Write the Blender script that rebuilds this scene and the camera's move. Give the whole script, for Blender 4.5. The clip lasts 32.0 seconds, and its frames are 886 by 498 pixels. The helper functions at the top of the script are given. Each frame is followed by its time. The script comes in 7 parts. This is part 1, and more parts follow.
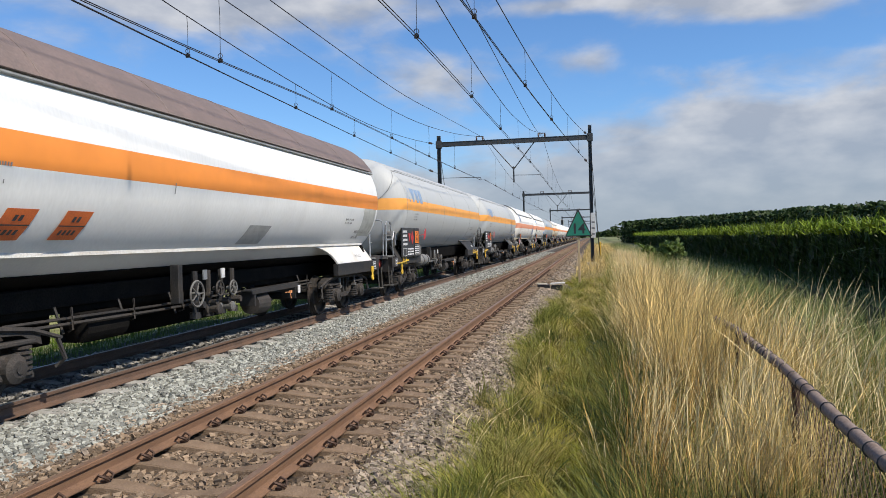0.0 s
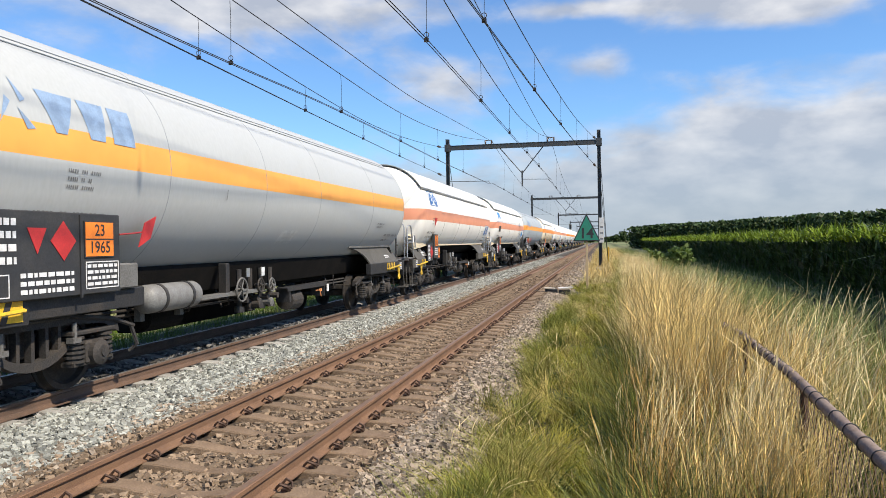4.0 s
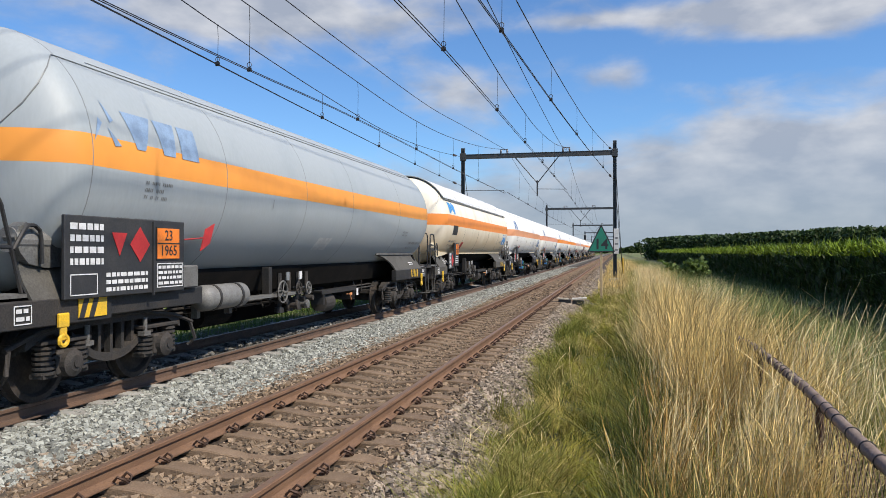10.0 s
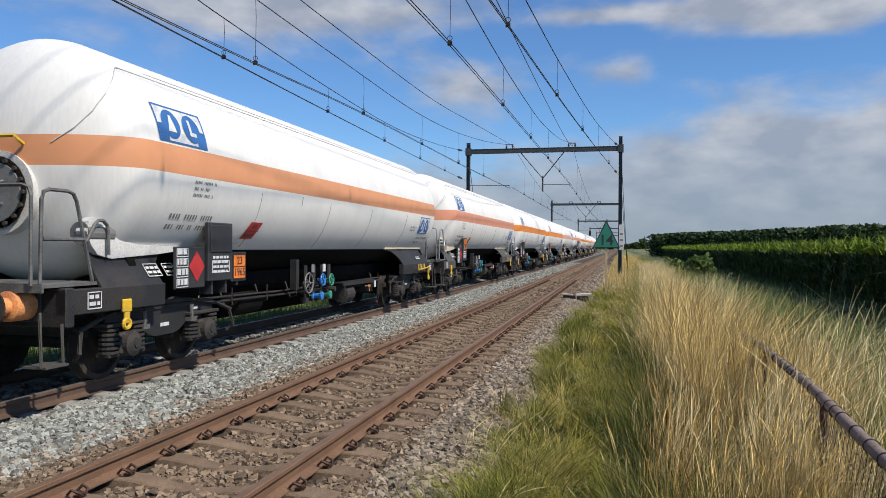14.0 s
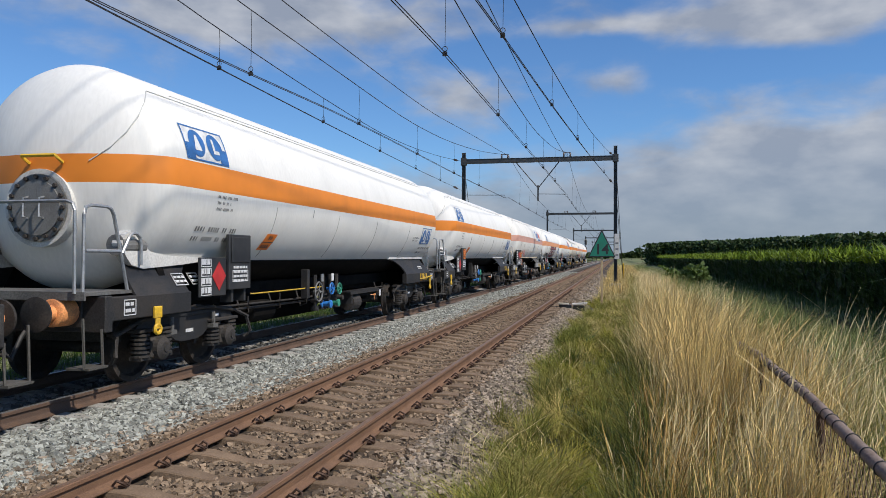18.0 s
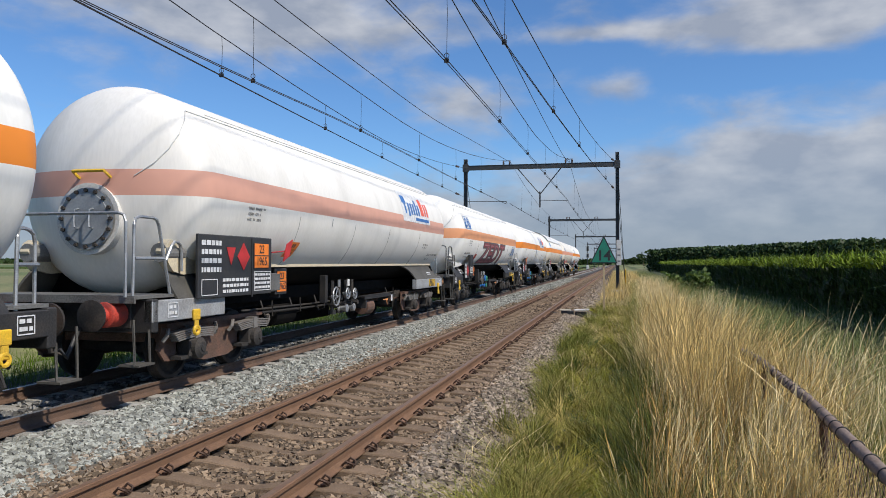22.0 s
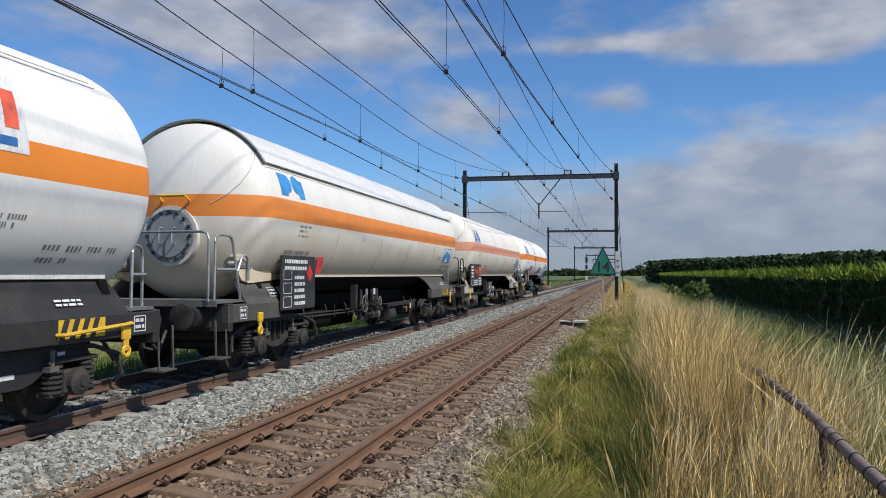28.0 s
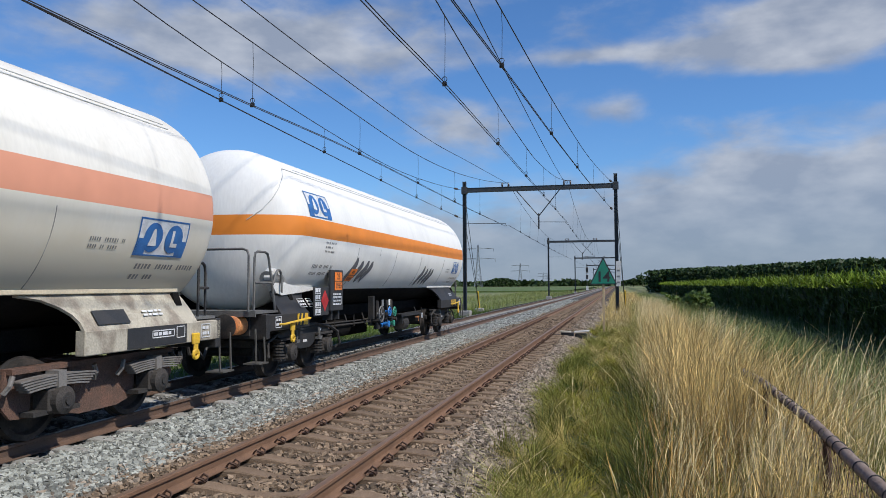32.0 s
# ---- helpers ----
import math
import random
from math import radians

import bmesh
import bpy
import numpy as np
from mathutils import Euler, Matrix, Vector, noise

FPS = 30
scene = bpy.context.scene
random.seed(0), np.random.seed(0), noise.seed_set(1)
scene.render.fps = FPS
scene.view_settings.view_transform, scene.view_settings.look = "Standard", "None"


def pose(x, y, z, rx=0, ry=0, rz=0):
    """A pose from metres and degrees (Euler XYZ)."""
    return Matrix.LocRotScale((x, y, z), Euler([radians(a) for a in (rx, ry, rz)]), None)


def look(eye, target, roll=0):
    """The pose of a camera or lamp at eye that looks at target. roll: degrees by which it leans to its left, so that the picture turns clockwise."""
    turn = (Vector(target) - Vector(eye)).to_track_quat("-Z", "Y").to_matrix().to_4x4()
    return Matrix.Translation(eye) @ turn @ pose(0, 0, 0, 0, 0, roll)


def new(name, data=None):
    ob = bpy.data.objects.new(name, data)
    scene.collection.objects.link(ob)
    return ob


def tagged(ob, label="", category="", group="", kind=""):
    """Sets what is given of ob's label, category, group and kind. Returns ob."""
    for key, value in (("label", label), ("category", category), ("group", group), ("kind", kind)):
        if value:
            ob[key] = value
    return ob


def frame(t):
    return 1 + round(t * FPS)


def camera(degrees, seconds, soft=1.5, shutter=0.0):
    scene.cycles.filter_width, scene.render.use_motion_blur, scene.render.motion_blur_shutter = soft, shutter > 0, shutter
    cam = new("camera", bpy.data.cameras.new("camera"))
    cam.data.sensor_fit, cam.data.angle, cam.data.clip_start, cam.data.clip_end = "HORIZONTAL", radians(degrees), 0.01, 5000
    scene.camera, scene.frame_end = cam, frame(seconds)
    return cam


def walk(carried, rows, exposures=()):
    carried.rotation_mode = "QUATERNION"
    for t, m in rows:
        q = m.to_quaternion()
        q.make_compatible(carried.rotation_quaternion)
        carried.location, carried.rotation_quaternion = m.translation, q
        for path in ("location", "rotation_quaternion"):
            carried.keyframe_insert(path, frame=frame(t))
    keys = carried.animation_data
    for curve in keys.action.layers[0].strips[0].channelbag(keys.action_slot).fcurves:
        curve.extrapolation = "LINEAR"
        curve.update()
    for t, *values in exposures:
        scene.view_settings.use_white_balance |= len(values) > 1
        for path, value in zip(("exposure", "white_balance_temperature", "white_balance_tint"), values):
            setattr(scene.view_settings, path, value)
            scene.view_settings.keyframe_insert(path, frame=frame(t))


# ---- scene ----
# z = 0 is the top of the rails, y runs along the track, the camera is held by hand at x = y = 0
EYE = (0.0, 0.0, 1.723)
cam = camera(61.19, 32.0, soft=0.8)
# seconds, degrees turned to the left of the track, degrees up, degrees of lean
AIM = [
    (0, 11.32, -0.70, -1.49), (0.5, 11.35, -0.64, -1.40), (1, 11.35, -0.64, -1.32), (1.5, 11.42, -0.62, -1.26),
    (2, 11.54, -0.57, -1.25), (2.5, 11.66, -0.52, -1.20), (3, 11.75, -0.50, -1.10), (3.5, 11.82, -0.45, -1.03),
    (5.5, 12.23, -0.27, -0.69), (6, 12.30, -0.03, -0.64), (6.5, 12.35, 0.09, -0.60), (7, 12.40, 0.16, -0.53),
    (7.5, 12.45, 0.24, -0.46), (8, 12.51, 0.24, -0.40), (8.5, 12.60, 0.23, -0.34), (9, 12.73, 0.25, -0.26),
    (9.5, 12.85, 0.25, -0.16), (10, 12.97, 0.23, -0.06), (10.5, 13.08, 0.21, 0.04), (11, 13.17, 0.18, 0.13),
    (11.5, 13.26, 0.15, 0.19), (12, 13.31, 0.09, 0.28), (12.5, 13.34, 0.03, 0.37), (13, 13.37, -0.06, 0.39),
    (13.5, 13.37, -0.13, 0.39), (14, 13.33, -0.17, 0.36), (14.5, 13.28, -0.18, 0.31), (16.5, 13.05, 0.24, 0.28),
    (17, 13.02, 0.36, 0.24), (17.5, 13.01, 0.47, 0.21), (18, 13.01, 0.58, 0.16), (18.5, 13.05, 0.67, 0.10),
    (19, 13.08, 0.78, 0.10), (19.5, 13.15, 0.86, 0.08), (20, 13.17, 0.95, 0.07), (20.5, 13.19, 1.01, 0.10),
    (21, 13.21, 1.02, 0.10), (21.5, 13.20, 1.06, 0.09), (22, 13.16, 1.07, 0.09), (22.5, 13.12, 1.05, 0.06),
    (23, 13.13, 1.00, 0.03), (23.5, 13.14, 0.95, 0.02), (24, 13.12, 0.94, 0.00), (24.5, 13.11, 0.89, -0.04),
    (25, 13.11, 0.83, -0.06), (25.5, 13.11, 0.90, -0.09), (27.5, 13.07, 1.64, 0.19), (28, 13.08, 1.90, 0.23),
    (28.5, 13.09, 2.14, 0.21), (29, 13.11, 2.38, 0.14), (29.5, 13.10, 2.56, 0.07), (30, 13.11, 2.65, 0.02),
    (30.5, 13.16, 2.71, -0.00), (31, 13.15, 2.73, -0.05), (31.5, 13.12, 2.77, -0.15), (32, 13.10, 2.77, -0.28),
]


def aimed(yaw, pitch, roll):
    c = math.cos(radians(pitch))
    d = Vector((-math.sin(radians(yaw)) * c, math.cos(radians(yaw)) * c, math.sin(radians(pitch))))
    return look(EYE, Vector(EYE) + d * 10, roll)


walk(cam, [(t, aimed(a, b, c)) for t, a, b, c in AIM],
     [(0, 0.15, 6700, 10), (1, 0.18, 6700, 10), (2, 0.4, 6850, 10), (3, 0.46, 6900, 10), (4.5, 0.44, 6850, 10), (5.2, 0.24, 6750, 10),
      (6, 0.02, 6650, 10), (7, -0.04, 6550, 10), (9, -0.08, 6500, 10), (9.5, 0, 6550, 10), (10, 0.16, 6650, 10), (10.5, 0.32, 6800, 10),
      (11, 0.42, 6850, 10), (11.5, 0.36, 6750, 10), (12, 0.22, 6650, 10), (13, 0.0, 6500, 10), (14, -0.06, 6500, 10), (17, -0.1, 6500, 10),
      (18, -0.18, 6420, 10), (20, -0.15, 6420, 10), (22, -0.08, 6450, 10), (25, -0.08, 6450, 10), (28, -0.18, 6350, 10), (30, -0.18, 6200, 10), (32, -0.16, 6150, 10)])

# ---- light ----
SUN_UP, SUN_SIDE = 49.0, 112.0          # degrees of elevation, degrees clockwise from +y
sun_dir = Vector((math.cos(radians(SUN_UP)) * math.sin(radians(SUN_SIDE)),
                  math.cos(radians(SUN_UP)) * math.cos(radians(SUN_SIDE)), math.sin(radians(SUN_UP))))
sun = new("sun", bpy.data.lights.new("sun", "SUN"))
sun.data.energy, sun.data.angle, sun.data.color = 4.85, radians(1.5), (1.0, 0.92, 0.80)
sun.matrix_world = look(sun_dir * 100, (0, 0, 0))

world = bpy.data.worlds.new("sky")
scene.world = world
world.use_nodes = True
wn, wl = world.node_tree.nodes, world.node_tree.links
wn.clear()


def wnode(kind, **values):
    n = wn.new(kind)
    for k, v in values.items():
        n.inputs[k].default_value = v
    return n


sky = wnode("ShaderNodeTexSky")
sky.sky_type, sky.sun_disc = "NISHITA", False
sky.sun_elevation, sky.sun_rotation = radians(SUN_UP), radians(SUN_SIDE)
sky.air_density, sky.dust_density, sky.ozone_density = 1.0, 0.2, 4.0
tc = wnode("ShaderNodeTexCoord")


def wmath(op, a, b=0.0, c=None):
    n = wnode("ShaderNodeMath")
    n.operation = op
    for i, v in enumerate((a, b) if c is None else (a, b, c)):
        if isinstance(v, (int, float)):
            n.inputs[i].default_value = v
        else:
            wl.new(v, n.inputs[i])
    return n.outputs[0]


sep = wnode("ShaderNodeSeparateXYZ")
wl.new(tc.outputs["Generated"], sep.inputs[0])
azim = wmath("ARCTAN2", sep.outputs[0], sep.outputs[1])
elev = wmath("ARCSINE", sep.outputs[2])
# cloud pattern over azimuth and elevation, a little longer than high
cloud_at = wnode("ShaderNodeCombineXYZ")
wl.new(wmath("MULTIPLY", azim, 5.2), cloud_at.inputs[0])
wl.new(wmath("MULTIPLY", elev, 11.0), cloud_at.inputs[1])
cn = wnode("ShaderNodeTexNoise", Scale=1.9, Detail=9.0, Roughness=0.56, Distortion=0.25)
wl.new(cloud_at.outputs[0], cn.inputs["Vector"])
total = wmath("SUBTRACT", wmath("MULTIPLY", cn.outputs["Fac"], 0.85), 0.38)
# the larger clouds of the day: degrees of azimuth, elevation, half widths, weight
for a, e, sa, se, w in ((16, 4.2, 16, 6.0, 0.80), (13.0, 17.2, 6.2, 2.4, 1.05), (0.5, 16.8, 7.0, 0.75, 0.42), (0.3, 13.2, 3.2, 1.3, 0.40), (-11.5, 12.0, 5, 2.0, 0.42),
                        (-27, 17.6, 13, 2.9, 0.62), (-20, 26, 14, 4, 0.35), (-5, 1, 70, 4.6, 0.60), (60, 20, 25, 9, 0.4), (-90, 20, 30, 9, 0.35), (150, 25, 40, 10, 0.4),
                        (9, 13.4, 9, 1.1, -0.40), (-3, 10, 7, 1.8, -0.22), (-24, 11, 6, 2.2, -0.25), (-8, 15.3, 5, 0.9, -0.25), (18, 12.6, 4, 0.8, -0.2)):
    u = wmath("DIVIDE", wmath("SUBTRACT", azim, radians(a)), radians(sa))
    v = wmath("DIVIDE", wmath("SUBTRACT", elev, radians(e)), radians(se))
    r2 = wmath("ADD", wmath("MULTIPLY", u, u), wmath("MULTIPLY", v, v))
    total = wmath("ADD", total, wmath("MULTIPLY", wmath("POWER", 2.718, wmath("MULTIPLY", r2, -1.0)), w))
ramp = wnode("ShaderNodeValToRGB")
ramp.color_ramp.interpolation = "EASE"
ramp.color_ramp.elements[0].position, ramp.color_ramp.elements[1].position = 0.04, 0.52
wl.new(total, ramp.inputs[0])
soft = wnode("ShaderNodeTexNoise", Scale=2.4, Detail=8.0, Roughness=0.5)
wl.new(cloud_at.outputs[0], soft.inputs["Vector"])
cramp = wnode("ShaderNodeValToRGB")
cramp.color_ramp.elements[0].color = (3.55, 3.95, 4.75, 1)
cramp.color_ramp.elements[1].color = (6.3, 6.45, 6.8, 1)
cramp.color_ramp.elements[0].position, cramp.color_ramp.elements[1].position = 0.38, 0.72
wl.new(soft.outputs["Fac"], cramp.inputs[0])
tint = wn.new("ShaderNodeMix")
tint.data_type, tint.blend_type = "RGBA", "MULTIPLY"
tint.inputs["Factor"].default_value = 1.0
tint.inputs["B"].default_value = (0.82, 1.12, 1.42, 1)
wl.new(sky.outputs[0], tint.inputs["A"])
mixc = wn.new("ShaderNodeMix")
mixc.data_type = "RGBA"
wl.new(wmath("MULTIPLY", ramp.outputs[0], 0.9), mixc.inputs["Factor"])
wl.new(tint.outputs["Result"], mixc.inputs["A"])
# towards the horizon the cloud sheet turns to grey-blue haze
low = wn.new("ShaderNodeMix")
low.data_type = "RGBA"
haze = wnode("ShaderNodeMapRange")
haze.inputs["From Min"].default_value, haze.inputs["From Max"].default_value = radians(9), radians(1)
wl.new(elev, haze.inputs["Value"])
wl.new(wmath("MULTIPLY", haze.outputs[0], 0.75), low.inputs["Factor"])
wl.new(cramp.outputs[0], low.inputs["A"])
low.inputs["B"].default_value = (2.65, 3.25, 4.2, 1)
wl.new(low.outputs["Result"], mixc.inputs["B"])
bg = wnode("ShaderNodeBackground", Strength=0.10)
wl.new(mixc.outputs["Result"], bg.inputs["Color"])
out = wnode("ShaderNodeOutputWorld")
wl.new(bg.outputs[0], out.inputs["Surface"])
scene.view_settings.exposure = 0.0

# ---- materials ----
MATS = {}


def mat(name, base, rough=0.7, metal=0.0, vary=0.25, scale=6.0, fine=60.0, bump=0.0, second=None, amount=0.5,
        spec=0.5, stretch=(1, 1, 1), each=0.0, island=0.0, thin=0.0, edge=(0.45, 0.62)):
    """A surface with coarse stains of a second colour, a fine grain, and a bump; each: spread of brightness from object to object."""
    if name in MATS:
        return MATS[name]
    m = bpy.data.materials.new(name)
    m.use_nodes = True
    n, l = m.node_tree.nodes, m.node_tree.links
    b = n["Principled BSDF"]
    b.inputs["Roughness"].default_value, b.inputs["Metallic"].default_value = rough, metal
    b.inputs["Specular IOR Level"].default_value = spec
    co = n.new("ShaderNodeTexCoord")
    mp = n.new("ShaderNodeMapping")
    mp.inputs["Scale"].default_value = stretch
    l.new(co.outputs["Object"], mp.inputs[0])
    big, small = n.new("ShaderNodeTexNoise"), n.new("ShaderNodeTexNoise")
    for t, s, d in ((big, scale, 5), (small, fine, 3)):
        t.inputs["Scale"].default_value, t.inputs["Detail"].default_value = s, d
        l.new(mp.outputs[0], t.inputs["Vector"])
    rp = n.new("ShaderNodeValToRGB")
    rp.color_ramp.elements[0].position, rp.color_ramp.elements[1].position = edge
    l.new(big.outputs["Fac"], rp.inputs[0])
    fac = n.new("ShaderNodeMath")
    fac.operation = "MULTIPLY"
    l.new(rp.outputs[0], fac.inputs[0])
    fac.inputs[1].default_value = amount
    mx = n.new("ShaderNodeMix")
    mx.data_type = "RGBA"
    l.new(fac.outputs[0], mx.inputs["Factor"])
    mx.inputs["A"].default_value = (*base, 1)
    mx.inputs["B"].default_value = (*(second or [c * 0.6 for c in base]), 1)
    # fine grain as a brightness
    gr = n.new("ShaderNodeMapRange")
    gr.inputs["From Min"].default_value, gr.inputs["From Max"].default_value = 0.3, 0.7
    gr.inputs["To Min"].default_value, gr.inputs["To Max"].default_value = 1 - vary, 1 + vary
    l.new(small.outputs["Fac"], gr.inputs["Value"])
    hs = n.new("ShaderNodeHueSaturation")
    l.new(mx.outputs["Result"], hs.inputs["Color"])
    value = gr.outputs[0]
    if each or island:
        if each:
            src = n.new("ShaderNodeObjectInfo").outputs["Random"]
        else:
            src = n.new("ShaderNodeNewGeometry").outputs["Random Per Island"]
        er = n.new("ShaderNodeMapRange")
        er.inputs["To Min"].default_value, er.inputs["To Max"].default_value = 1 - (each or island), 1 + (each or island)
        l.new(src, er.inputs["Value"])
        ml = n.new("ShaderNodeMath")
        ml.operation = "MULTIPLY"
        l.new(value, ml.inputs[0])
        l.new(er.outputs[0], ml.inputs[1])
        value = ml.outputs[0]
    l.new(value, hs.inputs["Value"])
    l.new(hs.outputs[0], b.inputs["Base Color"])
    if bump:
        bp = n.new("ShaderNodeBump")
        bp.inputs["Strength"].default_value, bp.inputs["Distance"].default_value = min(1, bump), 0.02
        l.new(small.outputs["Fac"], bp.inputs["Height"])
        l.new(bp.outputs[0], b.inputs["Normal"])
    if thin:
        tr, ad = n.new("ShaderNodeBsdfTranslucent"), n.new("ShaderNodeMixShader")
        ad.inputs[0].default_value = thin
        l.new(hs.outputs[0], tr.inputs["Color"])
        l.new(b.outputs[0], ad.inputs[1])
        l.new(tr.outputs[0], ad.inputs[2])
        l.new(ad.outputs[0], n["Material Output"].inputs["Surface"])
    MATS[name] = m
    return m


RUST = mat("rail_rust", (0.195, 0.11, 0.064), 0.75, 0.1, 0.3, 3, 90, 0.3, (0.125, 0.07, 0.043))
RUST_DARK = mat("rail_grime", (0.125, 0.075, 0.05), 0.75, 0.1, 0.3, 3, 90, 0.3, (0.07, 0.048, 0.036))
SHINE = mat("rail_head", (0.22, 0.14, 0.09), 0.5, 0.3, 0.15, 2, 40, 0.1, (0.16, 0.095, 0.06))
POLISHED = mat("rail_polished", (0.36, 0.34, 0.31), 0.5, 0.8, 0.1, 2, 40, 0.05, (0.32, 0.29, 0.27))
SLEEPER = mat("sleeper_concrete", (0.195, 0.135, 0.086), 0.9, 0, 0.25, 5, 70, 0.5, (0.125, 0.08, 0.048), each=0.18)
SLEEPER_GREY = mat("grey_concrete", (0.32, 0.31, 0.285), 0.9, 0, 0.25, 5, 70, 0.4, (0.20, 0.18, 0.155), each=0.12)
STONE_GREY = mat("grey_ballast", (0.285, 0.295, 0.265), 0.9, 0, 0.2, 40, 200, 0.2, (0.18, 0.17, 0.145), island=0.6)
STONE_BROWN = mat("rusty_ballast", (0.205, 0.15, 0.10), 0.9, 0, 0.2, 30, 200, 0.2, (0.12, 0.078, 0.048), island=0.65)
# bed far darker than its stones: shade of the gaps is put in
BED_GREY_SHADE = mat("ballast_bed", (0.06, 0.059, 0.055), 0.95, 0, 0.8, 9, 24, 1.0, (0.09, 0.083, 0.075))
BED_BROWN_SHADE = mat("rusty_bed_shade", (0.05, 0.036, 0.024), 0.95, 0, 0.8, 7, 24, 1.0, (0.065, 0.043, 0.028))
CLIP = mat("clip_steel", (0.085, 0.05, 0.035), 0.7, 0.4, 0.3, 20, 90)
MAST = mat("mast_paint", (0.045, 0.05, 0.055), 0.6, 0.2, 0.25, 4, 60, 0.1, (0.08, 0.07, 0.065))
WIRE = mat("wire_copper", (0.045, 0.042, 0.042), 0.6, 0.5, 0.1, 2, 20)
INSUL = mat("insulator", (0.10, 0.07, 0.06), 0.35, 0, 0.1, 5, 20)
FRAME = mat("frame_paint", (0.026, 0.026, 0.027), 0.6, 0.1, 0.35, 2.5, 45, 0.15, (0.055, 0.046, 0.038))
FRAME_GREY = mat("frame_grey", (0.145, 0.145, 0.14), 0.7, 0.1, 0.3, 2.5, 45, 0.15, (0.08, 0.07, 0.06))
FRAME_WHITE = mat("frame_white", (0.66, 0.65, 0.62), 0.55, 0, 0.15, 2.0, 40, 0.05, (0.50, 0.46, 0.40))
FRAME_CREAM = mat("frame_cream", (0.46, 0.42, 0.335), 0.7, 0, 0.2, 3, 40, 0, (0.22, 0.18, 0.14), 0.8)
# nearly black: the shade beneath the tanks is put into this colour
UNDER_SHADE = mat("underframe_shade", (0.009, 0.0085, 0.008), 0.95, 0, 0.35, 2.5, 45, 0.1, (0.018, 0.015, 0.013), spec=0.1)
BOGIE = mat("bogie_grime", (0.036, 0.033, 0.031), 0.8, 0.1, 0.4, 5, 60, 0.3, (0.068, 0.054, 0.043))
BOGIE_RUST = mat("bogie_rust", (0.115, 0.07, 0.052), 0.85, 0.1, 0.4, 5, 60, 0.3, (0.19, 0.095, 0.065))
WHEEL = mat("wheel_steel", (0.024, 0.021, 0.019), 0.8, 0.1, 0.3, 4, 40, 0.1, (0.08, 0.06, 0.05))
STEEL = mat("galvanised", (0.42, 0.43, 0.44), 0.5, 0.6, 0.15, 8, 60)
YELLOW = mat("yellow_paint", (0.75, 0.46, 0.03), 0.5, 0, 0.15, 8, 60, 0, (0.5, 0.32, 0.05))
BLACK = mat("black_paint", (0.03, 0.03, 0.032), 0.6, 0, 0.2, 6, 60)
PANEL = mat("panel_black", (0.028, 0.029, 0.032), 0.6, 0, 0.2, 3, 50, 0, (0.05, 0.048, 0.046))
ORANGE = mat("orange_plate", (0.88, 0.23, 0.03), 0.5, 0, 0.08, 5, 60)
PLATE_RED = mat("red_label", (0.52, 0.035, 0.035), 0.5, 0, 0.1, 5, 60)
INK = mat("dark_lettering", (0.05, 0.05, 0.055), 0.6, 0, 0.2, 9, 90)
INK_GREY = mat("grey_lettering", (0.21, 0.21, 0.21), 0.6, 0, 0.2, 9, 90)
PAPER = mat("white_lettering", (0.72, 0.72, 0.72), 0.6, 0, 0.1, 9, 90)
BLUE = mat("logo_blue", (0.045, 0.16, 0.42), 0.5, 0, 0.12, 6, 60)
BLUE_LIGHT = mat("logo_light_blue", (0.06, 0.30, 0.66), 0.5, 0, 0.12, 6, 60)
BLUE_GREY = mat("logo_grey_blue", (0.25, 0.35, 0.50), 0.5, 0, 0.12, 6, 60)
RED = mat("logo_red", (0.80, 0.13, 0.07), 0.5, 0, 0.1, 6, 60)
BUFFER_RED = mat("buffer_red", (0.50, 0.06, 0.04), 0.55, 0, 0.25, 6, 60, 0, (0.2, 0.06, 0.05))
BUFFER_ORANGE = mat("buffer_orange", (0.80, 0.33, 0.12), 0.55, 0, 0.25, 6, 60, 0, (0.3, 0.12, 0.07))
VALVE_BLUE = mat("valve_blue", (0.04, 0.22, 0.62), 0.45, 0, 0.15, 8, 60)
VALVE_GREEN = mat("valve_green", (0.05, 0.30, 0.20), 0.45, 0, 0.15, 8, 60)
SPRAY = mat("spray_grey", (0.13, 0.13, 0.14), 0.7, 0, 0.25, 5, 50)
SPRAY_RED = mat("spray_red", (0.26, 0.05, 0.06), 0.7, 0, 0.3, 3, 50, 0, (0.12, 0.10, 0.10), 0.8)
SPRAY_PINK = mat("spray_pink", (0.36, 0.14, 0.15), 0.7, 0, 0.25, 5, 50, 0, (0.45, 0.15, 0.18))
SIGN_GREEN = mat("sign_green", (0.02, 0.22, 0.14), 0.5, 0, 0.1, 6, 60, 0, (0.03, 0.17, 0.11))
POST_WOOD = mat("post_paint", (0.50, 0.38, 0.22), 0.8, 0, 0.25, 6, 60, 0.2, (0.35, 0.25, 0.15))
CONCRETE = mat("concrete", (0.34, 0.32, 0.29), 0.9, 0, 0.2, 5, 60, 0.4, (0.22, 0.20, 0.17))
PIPE = mat("pipe_paint", (0.24, 0.185, 0.155), 0.85, 0.0, 0.2, 8, 80, 0.2, (0.16, 0.11, 0.085), spec=0.15)
SOIL = mat("verge_ground", (0.13, 0.14, 0.05), 0.95, 0, 0.4, 0.35, 9, 0.8, (0.20, 0.17, 0.08), edge=(0.4, 0.6))
LEAF = mat("grass_blade", (0.25, 0.245, 0.04), 0.75, 0, 0.15, 0.9, 8, 0, (0.39, 0.33, 0.075), spec=0.04, island=0.55, thin=0.2)
